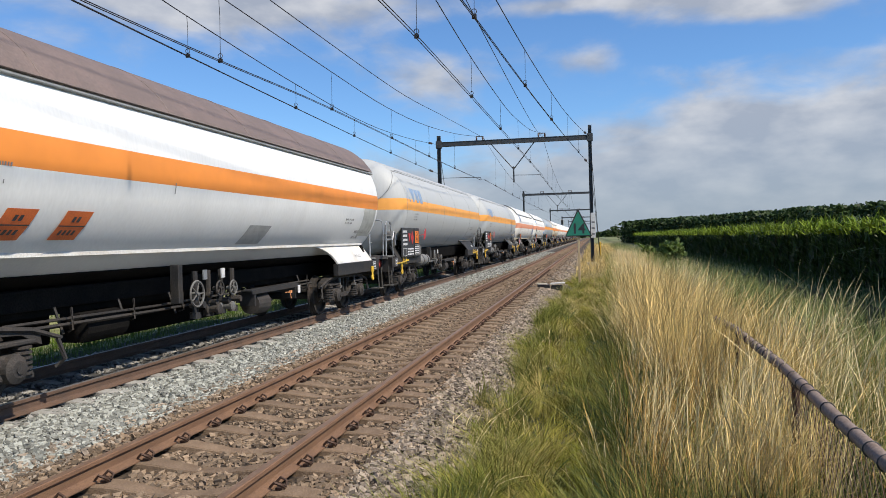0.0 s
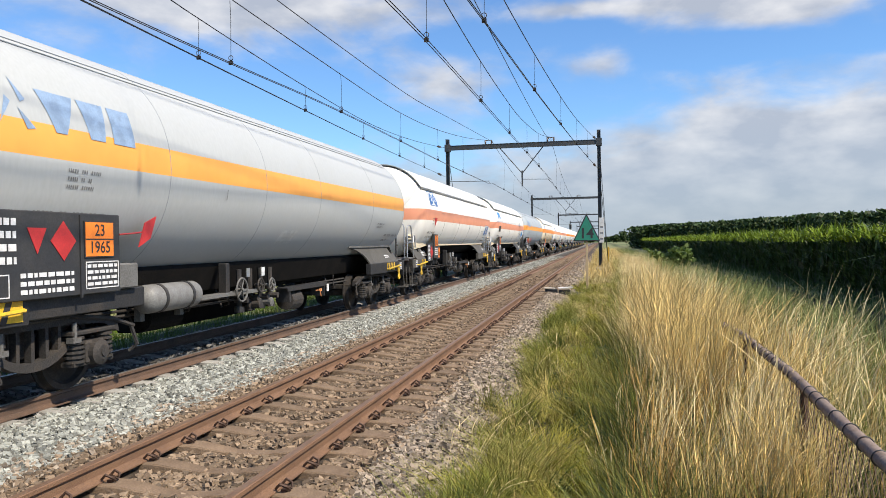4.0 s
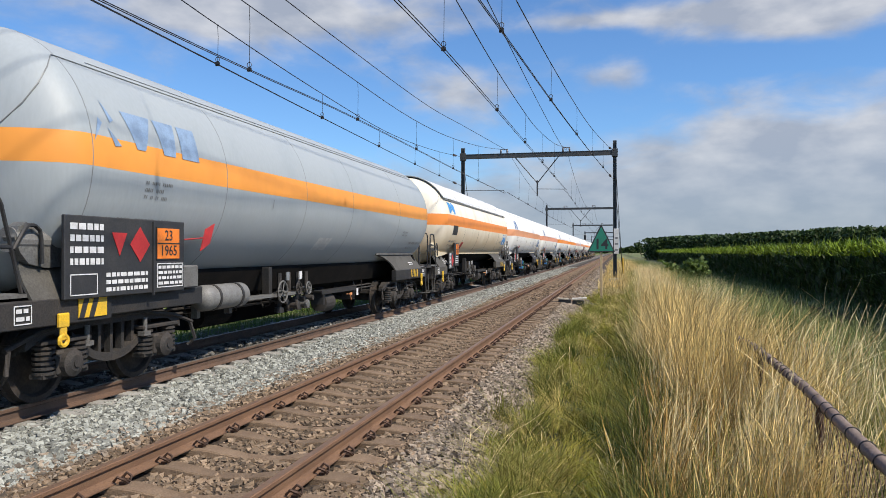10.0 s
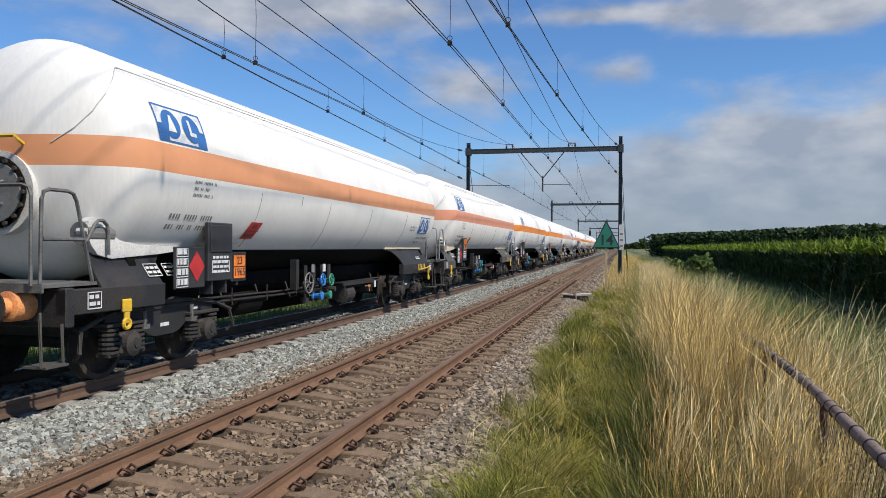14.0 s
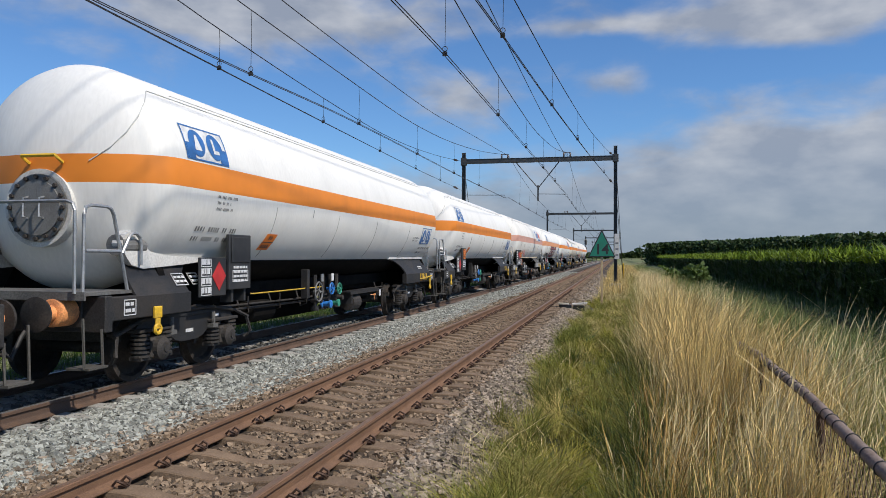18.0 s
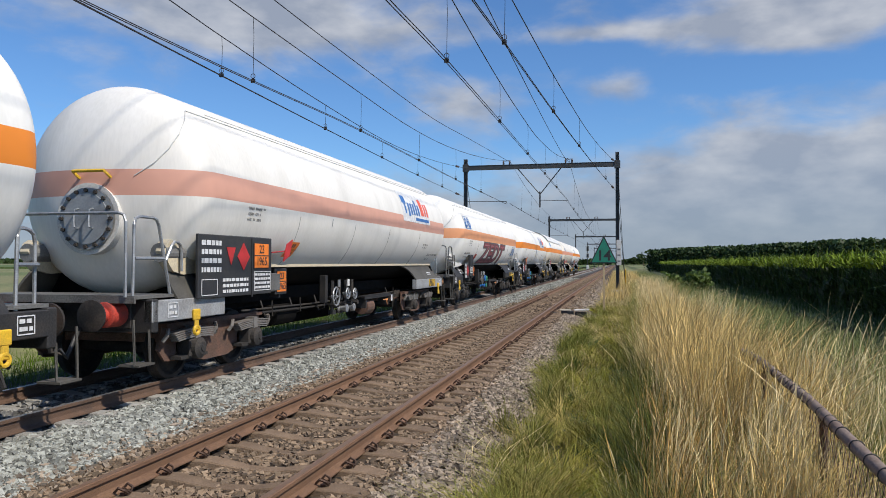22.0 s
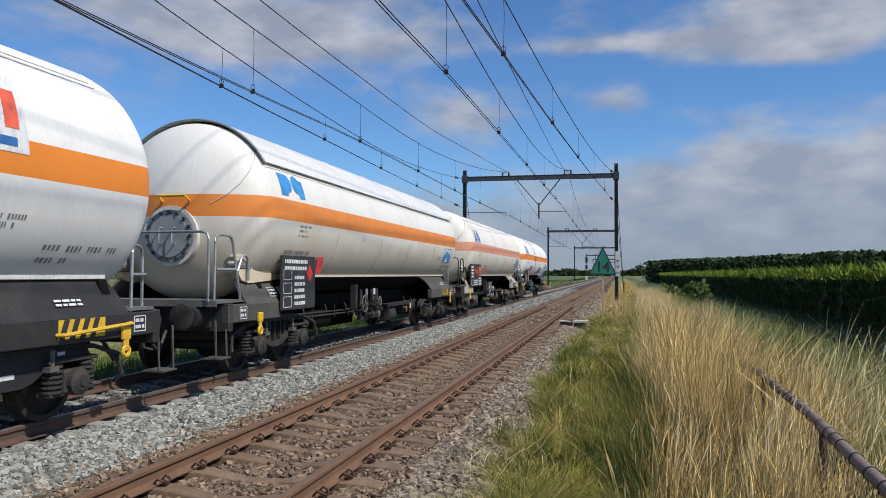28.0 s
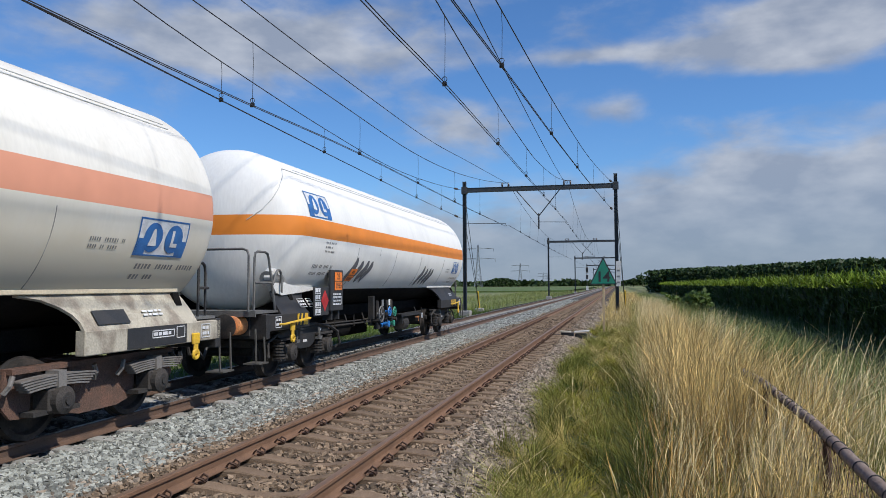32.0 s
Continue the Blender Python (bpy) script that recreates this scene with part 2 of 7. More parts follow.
STRAW = mat("straw_blade", (0.67, 0.49, 0.20), 0.75, 0, 0.15, 0.7, 8, 0, (0.46, 0.35, 0.125), spec=0.08, island=0.5, thin=0.04)
REED = mat("reed_blade", (0.20, 0.235, 0.085), 0.75, 0, 0.15, 0.5, 8, 0, (0.31, 0.32, 0.15), spec=0.04, island=0.6, thin=0.15)
MAIZE = mat("maize_sunlit_leaf", (0.165, 0.235, 0.024), 0.6, 0, 0.15, 0.3, 6, 0, (0.20, 0.26, 0.035), spec=0.08, island=0.4, thin=0.12)
TREE = mat("tree_leaf", (0.035, 0.062, 0.018), 0.6, 0, 0.2, 0.3, 6, 0, (0.055, 0.085, 0.025), spec=0.25, island=0.4, thin=0.15)
BARK = mat("bark", (0.09, 0.07, 0.05), 0.9, 0, 0.3, 6, 50, 0.5)


def paint(name, base, stripe, lo, hi, dirt=None, dirt_amount=0.35, below=None):
    """Tank paint with one coloured band between two heights, and vertical runs of dirt."""
    if name in MATS:
        return MATS[name]
    m = mat(name, base, 0.52, 0, 0.035, 1.2, 25, 0.015, dirt or [c * 0.82 for c in base], dirt_amount, 0.4, (1.0, 0.9, 0.16))
    n, l = m.node_tree.nodes, m.node_tree.links
    b = n["Principled BSDF"]
    src = b.inputs["Base Color"].links[0].from_socket
    co, sp = n.new("ShaderNodeTexCoord"), n.new("ShaderNodeSeparateXYZ")
    l.new(co.outputs["Object"], sp.inputs[0])
    if below:
        # brown road film on the lower flank, ragged along its upper edge
        wob = n.new("ShaderNodeTexNoise")
        wob.inputs["Scale"].default_value, wob.inputs["Detail"].default_value = 1.1, 6
        l.new(co.outputs["Object"], wob.inputs["Vector"])
        ad = n.new("ShaderNodeMath")
        ad.operation = "MULTIPLY_ADD"
        l.new(wob.outputs["Fac"], ad.inputs[0])
        ad.inputs[1].default_value = 1.2
        l.new(sp.outputs[2], ad.inputs[2])
        mr = n.new("ShaderNodeMapRange")
        mr.inputs["From Min"].default_value, mr.inputs["From Max"].default_value = 0.75, -0.1
        l.new(ad.outputs[0], mr.inputs["Value"])
        film = n.new("ShaderNodeMix")
        film.data_type = "RGBA"
        l.new(mr.outputs[0], film.inputs["Factor"])
        l.new(src, film.inputs["A"])
        film.inputs["B"].default_value = (*below, 1)
        src = film.outputs["Result"]
    mid = n.new("ShaderNodeMath")
    mid.operation = "SUBTRACT"
    l.new(sp.outputs[2], mid.inputs[0])
    mid.inputs[1].default_value = (lo + hi) / 2
    ab = n.new("ShaderNodeMath")
    ab.operation = "ABSOLUTE"
    l.new(mid.outputs[0], ab.inputs[0])
    lt = n.new("ShaderNodeMath")
    lt.operation = "LESS_THAN"
    l.new(ab.outputs[0], lt.inputs[0])
    lt.inputs[1].default_value = (hi - lo) / 2
    wear = n.new("ShaderNodeTexNoise")
    wear.inputs["Scale"].default_value = 2.2
    l.new(co.outputs["Object"], wear.inputs["Vector"])
    wr = n.new("ShaderNodeMapRange")
    wr.inputs["To Min"].default_value, wr.inputs["To Max"].default_value = 0.86, 1.1
    l.new(wear.outputs["Fac"], wr.inputs["Value"])
    hs = n.new("ShaderNodeHueSaturation")
    hs.inputs["Color"].default_value = (*stripe, 1)
    l.new(wr.outputs[0], hs.inputs["Value"])
    mx = n.new("ShaderNodeMix")
    mx.data_type = "RGBA"
    l.new(lt.outputs[0], mx.inputs["Factor"])
    l.new(src, mx.inputs["A"])
    l.new(hs.outputs[0], mx.inputs["B"])
    l.new(mx.outputs["Result"], b.inputs["Base Color"])
    return m


# ---- mesh helpers ----
MESHES = {}


def box(bm, x0, x1, y0, y1, z0, z1, bevel=0.0):
    vs = [bm.verts.new((x, y, z)) for x in (x0, x1) for y in (y0, y1) for z in (z0, z1)]
    fs = [bm.faces.new([vs[i] for i in f]) for f in
          ((0, 1, 3, 2), (4, 6, 7, 5), (0, 4, 5, 1), (2, 3, 7, 6), (0, 2, 6, 4), (1, 5, 7, 3))]
    if bevel:
        bmesh.ops.bevel(bm, geom=list({e for f in fs for e in f.edges}), offset=bevel, segments=1, affect="EDGES", clamp_overlap=True)
    return bm


def prism(bm, poly, x0, x1, axis="x"):
    """A flat outline, given in the two other axes, drawn out along one axis."""
    def at(u, v, w):
        return (w, u, v) if axis == "x" else (u, w, v) if axis == "y" else (u, v, w)
    a = [bm.verts.new(at(u, v, x0)) for u, v in poly]
    b = [bm.verts.new(at(u, v, x1)) for u, v in poly]
    bm.faces.new(a)
    bm.faces.new(b[::-1])
    for i in range(len(poly)):
        j = (i + 1) % len(poly)
        bm.faces.new((a[j], a[i], b[i], b[j]))
    return bm


def cyl(bm, p, q, r, seg=12, r2=None, caps=True):
    p, q = Vector(p), Vector(q)
    m = Matrix.Translation((p + q) / 2) @ (q - p).to_track_quat("Z", "Y").to_matrix().to_4x4()
    bmesh.ops.create_cone(bm, cap_ends=caps, segments=seg, radius1=r, radius2=r if r2 is None else r2, depth=(q - p).length, matrix=m)
    return bm


def tube(bm, pts, r, seg=6):
    rings, n = [], len(pts)
    pts = [Vector(p) for p in pts]
    for i, p in enumerate(pts):
        d = (pts[min(i + 1, n - 1)] - pts[max(i - 1, 0)]).normalized()
        s = d.cross(Vector((0.31, 0.17, 0.93))).normalized()
        u = s.cross(d)
        rings.append([bm.verts.new(p + s * (r * math.cos(2 * math.pi * k / seg)) + u * (r * math.sin(2 * math.pi * k / seg))) for k in range(seg)])
    for a, b in zip(rings, rings[1:]):
        for k in range(seg):
            bm.faces.new((a[k], a[(k + 1) % seg], b[(k + 1) % seg], b[k]))
    bm.faces.new(rings[0][::-1])
    bm.faces.new(rings[-1])
    return bm


def bent(pts, r=0.11):
    """The same run of points with its corners rounded."""
    pts = [Vector(p) for p in pts]
    out = [pts[0]]
    for a, b, c in zip(pts, pts[1:], pts[2:]):
        p, q = b + (a - b).normalized() * min(r, (a - b).length * 0.45), b + (c - b).normalized() * min(r, (c - b).length * 0.45)
        out += [p, p.lerp(b, 0.5).lerp(b.lerp(q, 0.5), 0.5), q]
    return out + [pts[-1]]


def lathe(bm, profile, seg=32, axis="y", center=(0, 0, 0)):
    """profile: (place along the axis, radius)."""
    rings = []
    for a, r in profile:
        ring = []
        for k in range(seg):
            c, s = r * math.cos(2 * math.pi * k / seg), r * math.sin(2 * math.pi * k / seg)
            v = (c, a, s) if axis == "y" else (a, c, s) if axis == "x" else (c, s, a)
            ring.append(bm.verts.new(Vector(v) + Vector(center)))
        rings.append(ring)
    for a, b in zip(rings, rings[1:]):
        for k in range(seg):
            bm.faces.new((a[k], a[(k + 1) % seg], b[(k + 1) % seg], b[k]))
    bm.faces.new(rings[0])
    bm.faces.new(rings[-1])
    bmesh.ops.recalc_face_normals(bm, faces=bm.faces)
    return bm


def ring(bm, center, r, tube_r, axis="x", seg=20, sub=5):
    pts = []
    for k in range(seg):
        row = []
        for j in range(sub):
            rr = r + tube_r * math.cos(2 * math.pi * j / sub)
            w, c, s = tube_r * math.sin(2 * math.pi * j / sub), rr * math.cos(2 * math.pi * k / seg), rr * math.sin(2 * math.pi * k / seg)
            v = (w, c, s) if axis == "x" else (c, w, s) if axis == "y" else (c, s, w)
            row.append(bm.verts.new(Vector(v) + Vector(center)))
        pts.append(row)
    for k in range(seg):
        for j in range(sub):
            bm.faces.new((pts[k][j], pts[(k + 1) % seg][j], pts[(k + 1) % seg][(j + 1) % sub], pts[k][(j + 1) % sub]))
    return bm


def mesh_of(name, build, material, smooth=False, key=None):
    """The mesh that build(bm) draws; the same key gives the same mesh again."""
    k = (key or name, material.name) if key is not None else None
    if k in MESHES:
        return MESHES[k]
    bm = bmesh.new()
    build(bm)
    me = bpy.data.meshes.new(name)
    bmesh.ops.recalc_face_normals(bm, faces=bm.faces)
    bm.to_mesh(me)
    bm.free()
    me.materials.append(material)
    if smooth:
        me.polygons.foreach_set("use_smooth", [True] * len(me.polygons))
        me.set_sharp_from_angle(angle=radians(40))
    if k:
        MESHES[k] = me
    return me


def part(name, build, material, parent=None, label="", key=None, smooth=False, at=None):
    ob = new(name, mesh_of(name, build, material, smooth, key))
    ob.parent = parent
    if at is not None:
        ob.matrix_basis = at if isinstance(at, Matrix) else Matrix.Translation(at)
    if label:
        ob["label"] = label
    if name in ("cover_label", "lettering", "table", "data_plate", "end_number"):
        tagged(ob, kind="stuff")
    return ob


def thing(name, label, category, group="", kind="", at=(0, 0, 0)):
    ob = new(name)
    ob.empty_display_size = 0.2
    ob.matrix_basis = at if isinstance(at, Matrix) else Matrix.Translation(at)
    return tagged(ob, label, category, group, kind)


def from_arrays(name, verts, faces, material, smooth=False):
    me = bpy.data.meshes.new(name)
    verts, faces = np.asarray(verts, np.float32), np.asarray(faces, np.int32)
    k = faces.shape[1]
    me.vertices.add(len(verts))
    me.vertices.foreach_set("co", verts.ravel())
    me.loops.add(faces.size)
    me.loops.foreach_set("vertex_index", faces.ravel())
    me.polygons.add(len(faces))
    me.polygons.foreach_set("loop_start", np.arange(0, faces.size, k, dtype=np.int32))
    me.polygons.foreach_set("loop_total", np.full(len(faces), k, np.int32))
    me.polygons.foreach_set("use_smooth", np.full(len(faces), smooth, bool))
    me.update(calc_edges=True)
    me.materials.append(material)
    return me


def stuff(name, verts, faces, material, label, category, smooth=False):
    return tagged(new(name, from_arrays(name, verts, faces, material, smooth)), label, category, kind="stuff")


def letters(text, size, bold=0.0):
    """Flat triangles of a text in the built-in font, centred: points and faces."""
    cu = bpy.data.curves.new("letters", "FONT")
    cu.body, cu.size, cu.align_x, cu.align_y, cu.offset, cu.resolution_u = text, size, "CENTER", "CENTER", bold, 3
    ob = new("letters", cu)
    me = bpy.data.meshes.new_from_object(ob.evaluated_get(bpy.context.evaluated_depsgraph_get()))
    pts, faces = [v.co.copy() for v in me.vertices], [list(p.vertices) for p in me.polygons]
    bpy.data.objects.remove(ob)
    bpy.data.meshes.remove(me)
    bpy.data.curves.remove(cu)
    return pts, faces

# ---- the line: ground, ballast, two tracks ----
X1, X2 = -3.29, -7.29                      # middle of the near and of the far track
GANTRIES = (52.2, 118.6, 194.0, 270.0, 346.0, 422.0)
rng = np.random.default_rng(7)


def ground_z(x):
    """Height of the ground across the line."""
    return np.interp(x, [-400, -60, -19, -17.2, -15.6, -13.6, -10.2, -9.4, -1.6, -1.0, 0.6, 2.2, 4.2, 5.6, 7.2, 8.6, 12, 400],
                     [-0.9, -0.9, -0.8, -1.3, -1.3, -0.66, -0.52, -0.42, -0.42, -0.40, -0.38, -0.42, -0.58, -1.3, -1.3, -0.55, -0.5, -0.5])


def build_ground():
    xs = np.array([-3000, -1200, -500, -200, -90, -50, -30, -22, -19, -18.1, -17.2, -16.4, -15.6, -14.6, -13.6, -12.0, -10.2, -9.4, -7, -5, -3, -1.6, -1.3, -1.0, -0.5, 0, 0.6, 1.2, 1.8,
                   2.2, 3, 3.6, 4.2, 4.9, 5.6, 6.4, 7.2, 7.9, 8.6, 10, 12, 20, 40, 90, 200, 500, 1200, 3000], float)
    ys = np.array([-400, -100, -40, -20, -10, -5, 0, 3, 6, 9, 12, 16, 20, 25, 30, 36, 44, 55, 70, 90, 120, 160, 220, 300, 420, 600, 900, 1400, 2200, 3600], float)
    X, Y = np.meshgrid(xs, ys)
    Z = ground_z(X)
    v = np.stack([X, Y, Z], -1).reshape(-1, 3)
    nx = len(xs)
    f = [(j * nx + i, j * nx + i + 1, (j + 1) * nx + i + 1, (j + 1) * nx + i) for j in range(len(ys) - 1) for i in range(nx - 1)]
    m = mat("field_ground", (0.105, 0.135, 0.038), 0.95, 0, 0.35, 0.02, 3.0, 0.6, (0.21, 0.19, 0.085), 0.7, stretch=(1, 0.25, 1), edge=(0.45, 0.56))
    tagged(new("ground", from_arrays("ground", v, f, m)), "flat green and straw-coloured grassland along the railway", "ground", kind="structure")


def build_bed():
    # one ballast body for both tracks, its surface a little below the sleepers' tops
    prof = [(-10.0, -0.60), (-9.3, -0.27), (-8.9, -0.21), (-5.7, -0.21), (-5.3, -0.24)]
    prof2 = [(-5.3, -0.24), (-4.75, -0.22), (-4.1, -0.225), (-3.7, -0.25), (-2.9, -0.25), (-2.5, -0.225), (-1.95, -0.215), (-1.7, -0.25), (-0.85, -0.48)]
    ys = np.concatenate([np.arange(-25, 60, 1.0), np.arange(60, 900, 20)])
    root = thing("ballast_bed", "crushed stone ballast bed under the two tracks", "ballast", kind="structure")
    for name, pr, m in (("far_ballast", prof, BED_GREY_SHADE), ("near_ballast", prof2, BED_BROWN_SHADE)):
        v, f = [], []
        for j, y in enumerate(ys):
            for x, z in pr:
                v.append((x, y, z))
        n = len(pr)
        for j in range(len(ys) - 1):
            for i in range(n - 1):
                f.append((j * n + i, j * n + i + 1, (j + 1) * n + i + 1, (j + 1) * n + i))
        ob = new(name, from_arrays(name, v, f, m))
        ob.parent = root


RAIL = [(-0.07, -0.17), (0.07, -0.17), (0.07, -0.158), (0.018, -0.135), (0.011, -0.12), (0.011, -0.05), (0.036, -0.036), (0.036, -0.006),
        (0.028, 0.0), (-0.028, 0.0), (-0.036, -0.006), (-0.036, -0.036), (-0.011, -0.05), (-0.011, -0.12), (-0.018, -0.135), (-0.07, -0.158)]


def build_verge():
    # sheet a little above the ground, shade between the blades put into its colour
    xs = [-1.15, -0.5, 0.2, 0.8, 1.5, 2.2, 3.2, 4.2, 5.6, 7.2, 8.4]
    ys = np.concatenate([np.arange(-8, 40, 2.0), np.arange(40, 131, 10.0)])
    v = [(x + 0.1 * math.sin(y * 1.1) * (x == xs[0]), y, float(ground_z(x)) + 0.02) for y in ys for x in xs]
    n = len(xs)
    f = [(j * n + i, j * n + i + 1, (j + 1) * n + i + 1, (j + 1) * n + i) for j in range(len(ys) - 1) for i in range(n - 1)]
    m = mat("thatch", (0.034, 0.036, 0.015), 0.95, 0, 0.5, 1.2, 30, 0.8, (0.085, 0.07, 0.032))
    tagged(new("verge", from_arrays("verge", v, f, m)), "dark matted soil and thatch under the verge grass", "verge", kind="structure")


def build_cess():
    # walkway beyond the far track, up to the masts; train shade put into its colour
    xs = [-11.3, -10.9, -10.5, -10.0, -9.6]
    ys = np.concatenate([np.arange(-8, 60, 2.0), np.arange(60, 421, 20.0)])
    v = [(x + 0.25 * math.sin(y * 0.9) * (x == xs[0]), y, float(ground_z(x)) + 0.025) for y in ys for x in xs]
    n = len(xs)
    f = [(j * n + i, j * n + i + 1, (j + 1) * n + i + 1, (j + 1) * n + i) for j in range(len(ys) - 1) for i in range(n - 1)]
    m = mat("cess_shade", (0.048, 0.045, 0.038), 0.95, 0, 0.6, 1.4, 26, 0.9, (0.045, 0.05, 0.028), spec=0.1)
    tagged(new("cess", from_arrays("cess", v, f, m)), "dark cinder walkway beside the far track", "walkway", kind="structure")


def build_rails():
    for cx, word, rust, top in ((X1, "rust-brown steel rails of the near track, on concrete sleepers", RUST, SHINE), (X2, "dark worn steel rails under the passing train", RUST_DARK, POLISHED)):
        root = thing("track", word, "railway track", "tracks", "structure", (cx, 0, 0))
        for side in (-0.7535, 0.7535):
            r = part("rail", lambda bm: prism(bm, RAIL, -30, 900, "y"), rust, root, key="rail" + rust.name, at=(side, 0, 0))
            part("running_surface", lambda bm: box(bm, -0.027, 0.027, -30, 900, 0.0005, 0.0025), top, r, "worn steel running surface", key="top" + top.name)


def sleeper_mesh(bm):
    # twin humped concrete sleeper, waisted in the middle, 2.5 m long
    sec = [(-1.25, 0.13, -0.03), (-1.0, 0.135, 0.0), (-0.55, 0.13, -0.004), (-0.36, 0.112, -0.03), (-0.18, 0.10, -0.058), (0, 0.10, -0.066), (0.18, 0.10, -0.058),
           (0.36, 0.112, -0.03), (0.55, 0.13, -0.004), (1.0, 0.135, 0.0), (1.25, 0.13, -0.03)]
    rings = []
    for x, w, z in sec:
        rings.append([bm.verts.new(p) for p in ((x, -w, -0.2), (x, -w * 0.82, z - 0.012), (x, -w * 0.74, z), (x, w * 0.74, z), (x, w * 0.82, z - 0.012), (x, w, -0.2))])
    for a, b in zip(rings, rings[1:]):
        for k in range(5):
            bm.faces.new((a[k], a[k + 1], b[k + 1], b[k]))
    bm.faces.new(rings[0])
    bm.faces.new(rings[-1][::-1])


def clip_mesh(bm):
    # bent spring clips on both sides of the rail foot
    for s in (-1, 1):
        tube(bm, [(s * 0.06, -0.055, 0.03), (s * 0.10, -0.06, 0.07), (s * 0.15, -0.05, 0.05), (s * 0.16, -0.015, 0.015), (s * 0.11, 0.0, 0.05),
                  (s * 0.16, 0.02, 0.02), (s * 0.15, 0.055, 0.05), (s * 0.10, 0.06, 0.075), (s * 0.06, 0.05, 0.03)], 0.012, 5)
        box(bm, s * 0.115 - 0.02, s * 0.115 + 0.02, -0.035, 0.035, 0.0, 0.022)


def build_sleepers():
    for cx, y0, n, ms, word in ((X1, 5.40 - 0.6 * 24, 242, SLEEPER, "rust-stained concrete sleepers of the near track"),
                                (X2, 5.3 - 0.6 * 18, 162, SLEEPER_GREY, "grey concrete sleepers under the far track")):
        root = thing("sleepers", word, "sleepers", "rows of sleepers", "structure", (cx, y0, -0.168))
        for k in range(n):
            s = part("sleeper", sleeper_mesh, ms, root, key="sleeper" + ms.name)
            s.matrix_basis = pose(rng.normal(0, 0.01), 0.6 * k + rng.normal(0, 0.012), rng.normal(0, 0.004), 0, 0, rng.normal(0, 0.5))
            if cx == X1 and 10 < k < 87:
                for side in (-0.7535, 0.7535):
                    part("rail_clip", clip_mesh, CLIP, s, key="clip", at=(side, 0, 0))
        far = from_arrays("far_sleepers", *far_sleepers(n), ms)
        ob = new("far_sleepers", far)
        ob.parent = root
        tagged(ob, kind="stuff")


def far_sleepers(n0):
    v, f = [], []
    for k in range(n0, 900):
        y, b = 0.6 * k, len(v)
        v += [(-1.25, y - 0.1, 0), (1.25, y - 0.1, 0), (1.25, y + 0.1, 0), (-1.25, y + 0.1, 0), (-1.25, y - 0.14, -0.1), (1.25, y - 0.14, -0.1)]
        f += [(b, b + 1, b + 2, b + 3), (b + 4, b + 5, b + 1, b)]
    return v, f


ICO = None


def stones(area, per_m2, size, zfun, name, material, label, sink=0.35, clear=None):
    """Many small broken stones, strewn over a strip: (x0, x1, y0, y1)."""
    global ICO
    if ICO is None:
        # a broken block: six sides, corners knocked about
        ICO = (np.array([(x, y, z) for x in (-0.62, 0.62) for y in (-0.62, 0.62) for z in (-0.62, 0.62)]),
               np.array([(0, 1, 3, 2), (4, 6, 7, 5), (0, 4, 5, 1), (2, 3, 7, 6), (0, 2, 6, 4), (1, 5, 7, 3)]))
    base, tri = ICO
    x0, x1, y0, y1 = area
    n = int(per_m2 * (x1 - x0) * (y1 - y0))
    px = rng.uniform(x0, x1, n)
    # denser near the camera
    py = y0 + (y1 - y0) * rng.random(n) ** 1.25
    if clear is not None:
        # keep the sleepers' tops and the rails clear
        cx, ph = clear
        d = np.abs((py - ph + 0.3) % 0.6 - 0.3)
        u = np.abs(px - cx)
        on = (u < 1.2) & (d < 0.105 + 0.03 * (u > 0.45)) & (rng.random(n) > 0.10)
        keep = ~(on | (np.abs(u - 0.7535) < 0.11))
        px, py = px[keep], py[keep]
        n = len(px)
    s = size * rng.uniform(0.6, 1.3, n)
    sh = base[None] * (1 + rng.uniform(-0.4, 0.3, (n, len(base), 1))) + rng.normal(0, 0.13, (n, len(base), 3))
    sh = sh * np.stack([rng.uniform(0.7, 1.25, n), rng.uniform(0.7, 1.25, n), rng.uniform(0.5, 0.9, n)], -1)[:, None]
    a, b = rng.uniform(0, 6.28, n), rng.uniform(-1.0, 1.0, n)
    ca, sa, cb, sb = np.cos(a), np.sin(a), np.cos(b), np.sin(b)
    x, y, z = sh[..., 0], sh[..., 1], sh[..., 2]
    y, z = y * cb[:, None] - z * sb[:, None], y * sb[:, None] + z * cb[:, None]
    x, y = x * ca[:, None] - y * sa[:, None], x * sa[:, None] + y * ca[:, None]
    v = np.stack([x, y, z], -1) * s[:, None, None] + np.stack([px, py, zfun(px) + s * (0.5 - sink)], -1)[:, None]
    f = (tri[None] + (np.arange(n) * len(base))[:, None, None]).reshape(-1, 4)
    stuff(name, v.reshape(-1, 3), f, material, label, "ballast")


def bed_z(x):
    return np.interp(x, [-10.0, -9.3, -8.9, -5.7, -5.3, -4.75, -4.1, -3.7, -2.9, -2.5, -1.95, -1.7, -0.85], [-0.60, -0.27, -0.21, -0.21, -0.24, -0.22, -0.225, -0.25, -0.25, -0.225, -0.215, -0.25, -0.48])


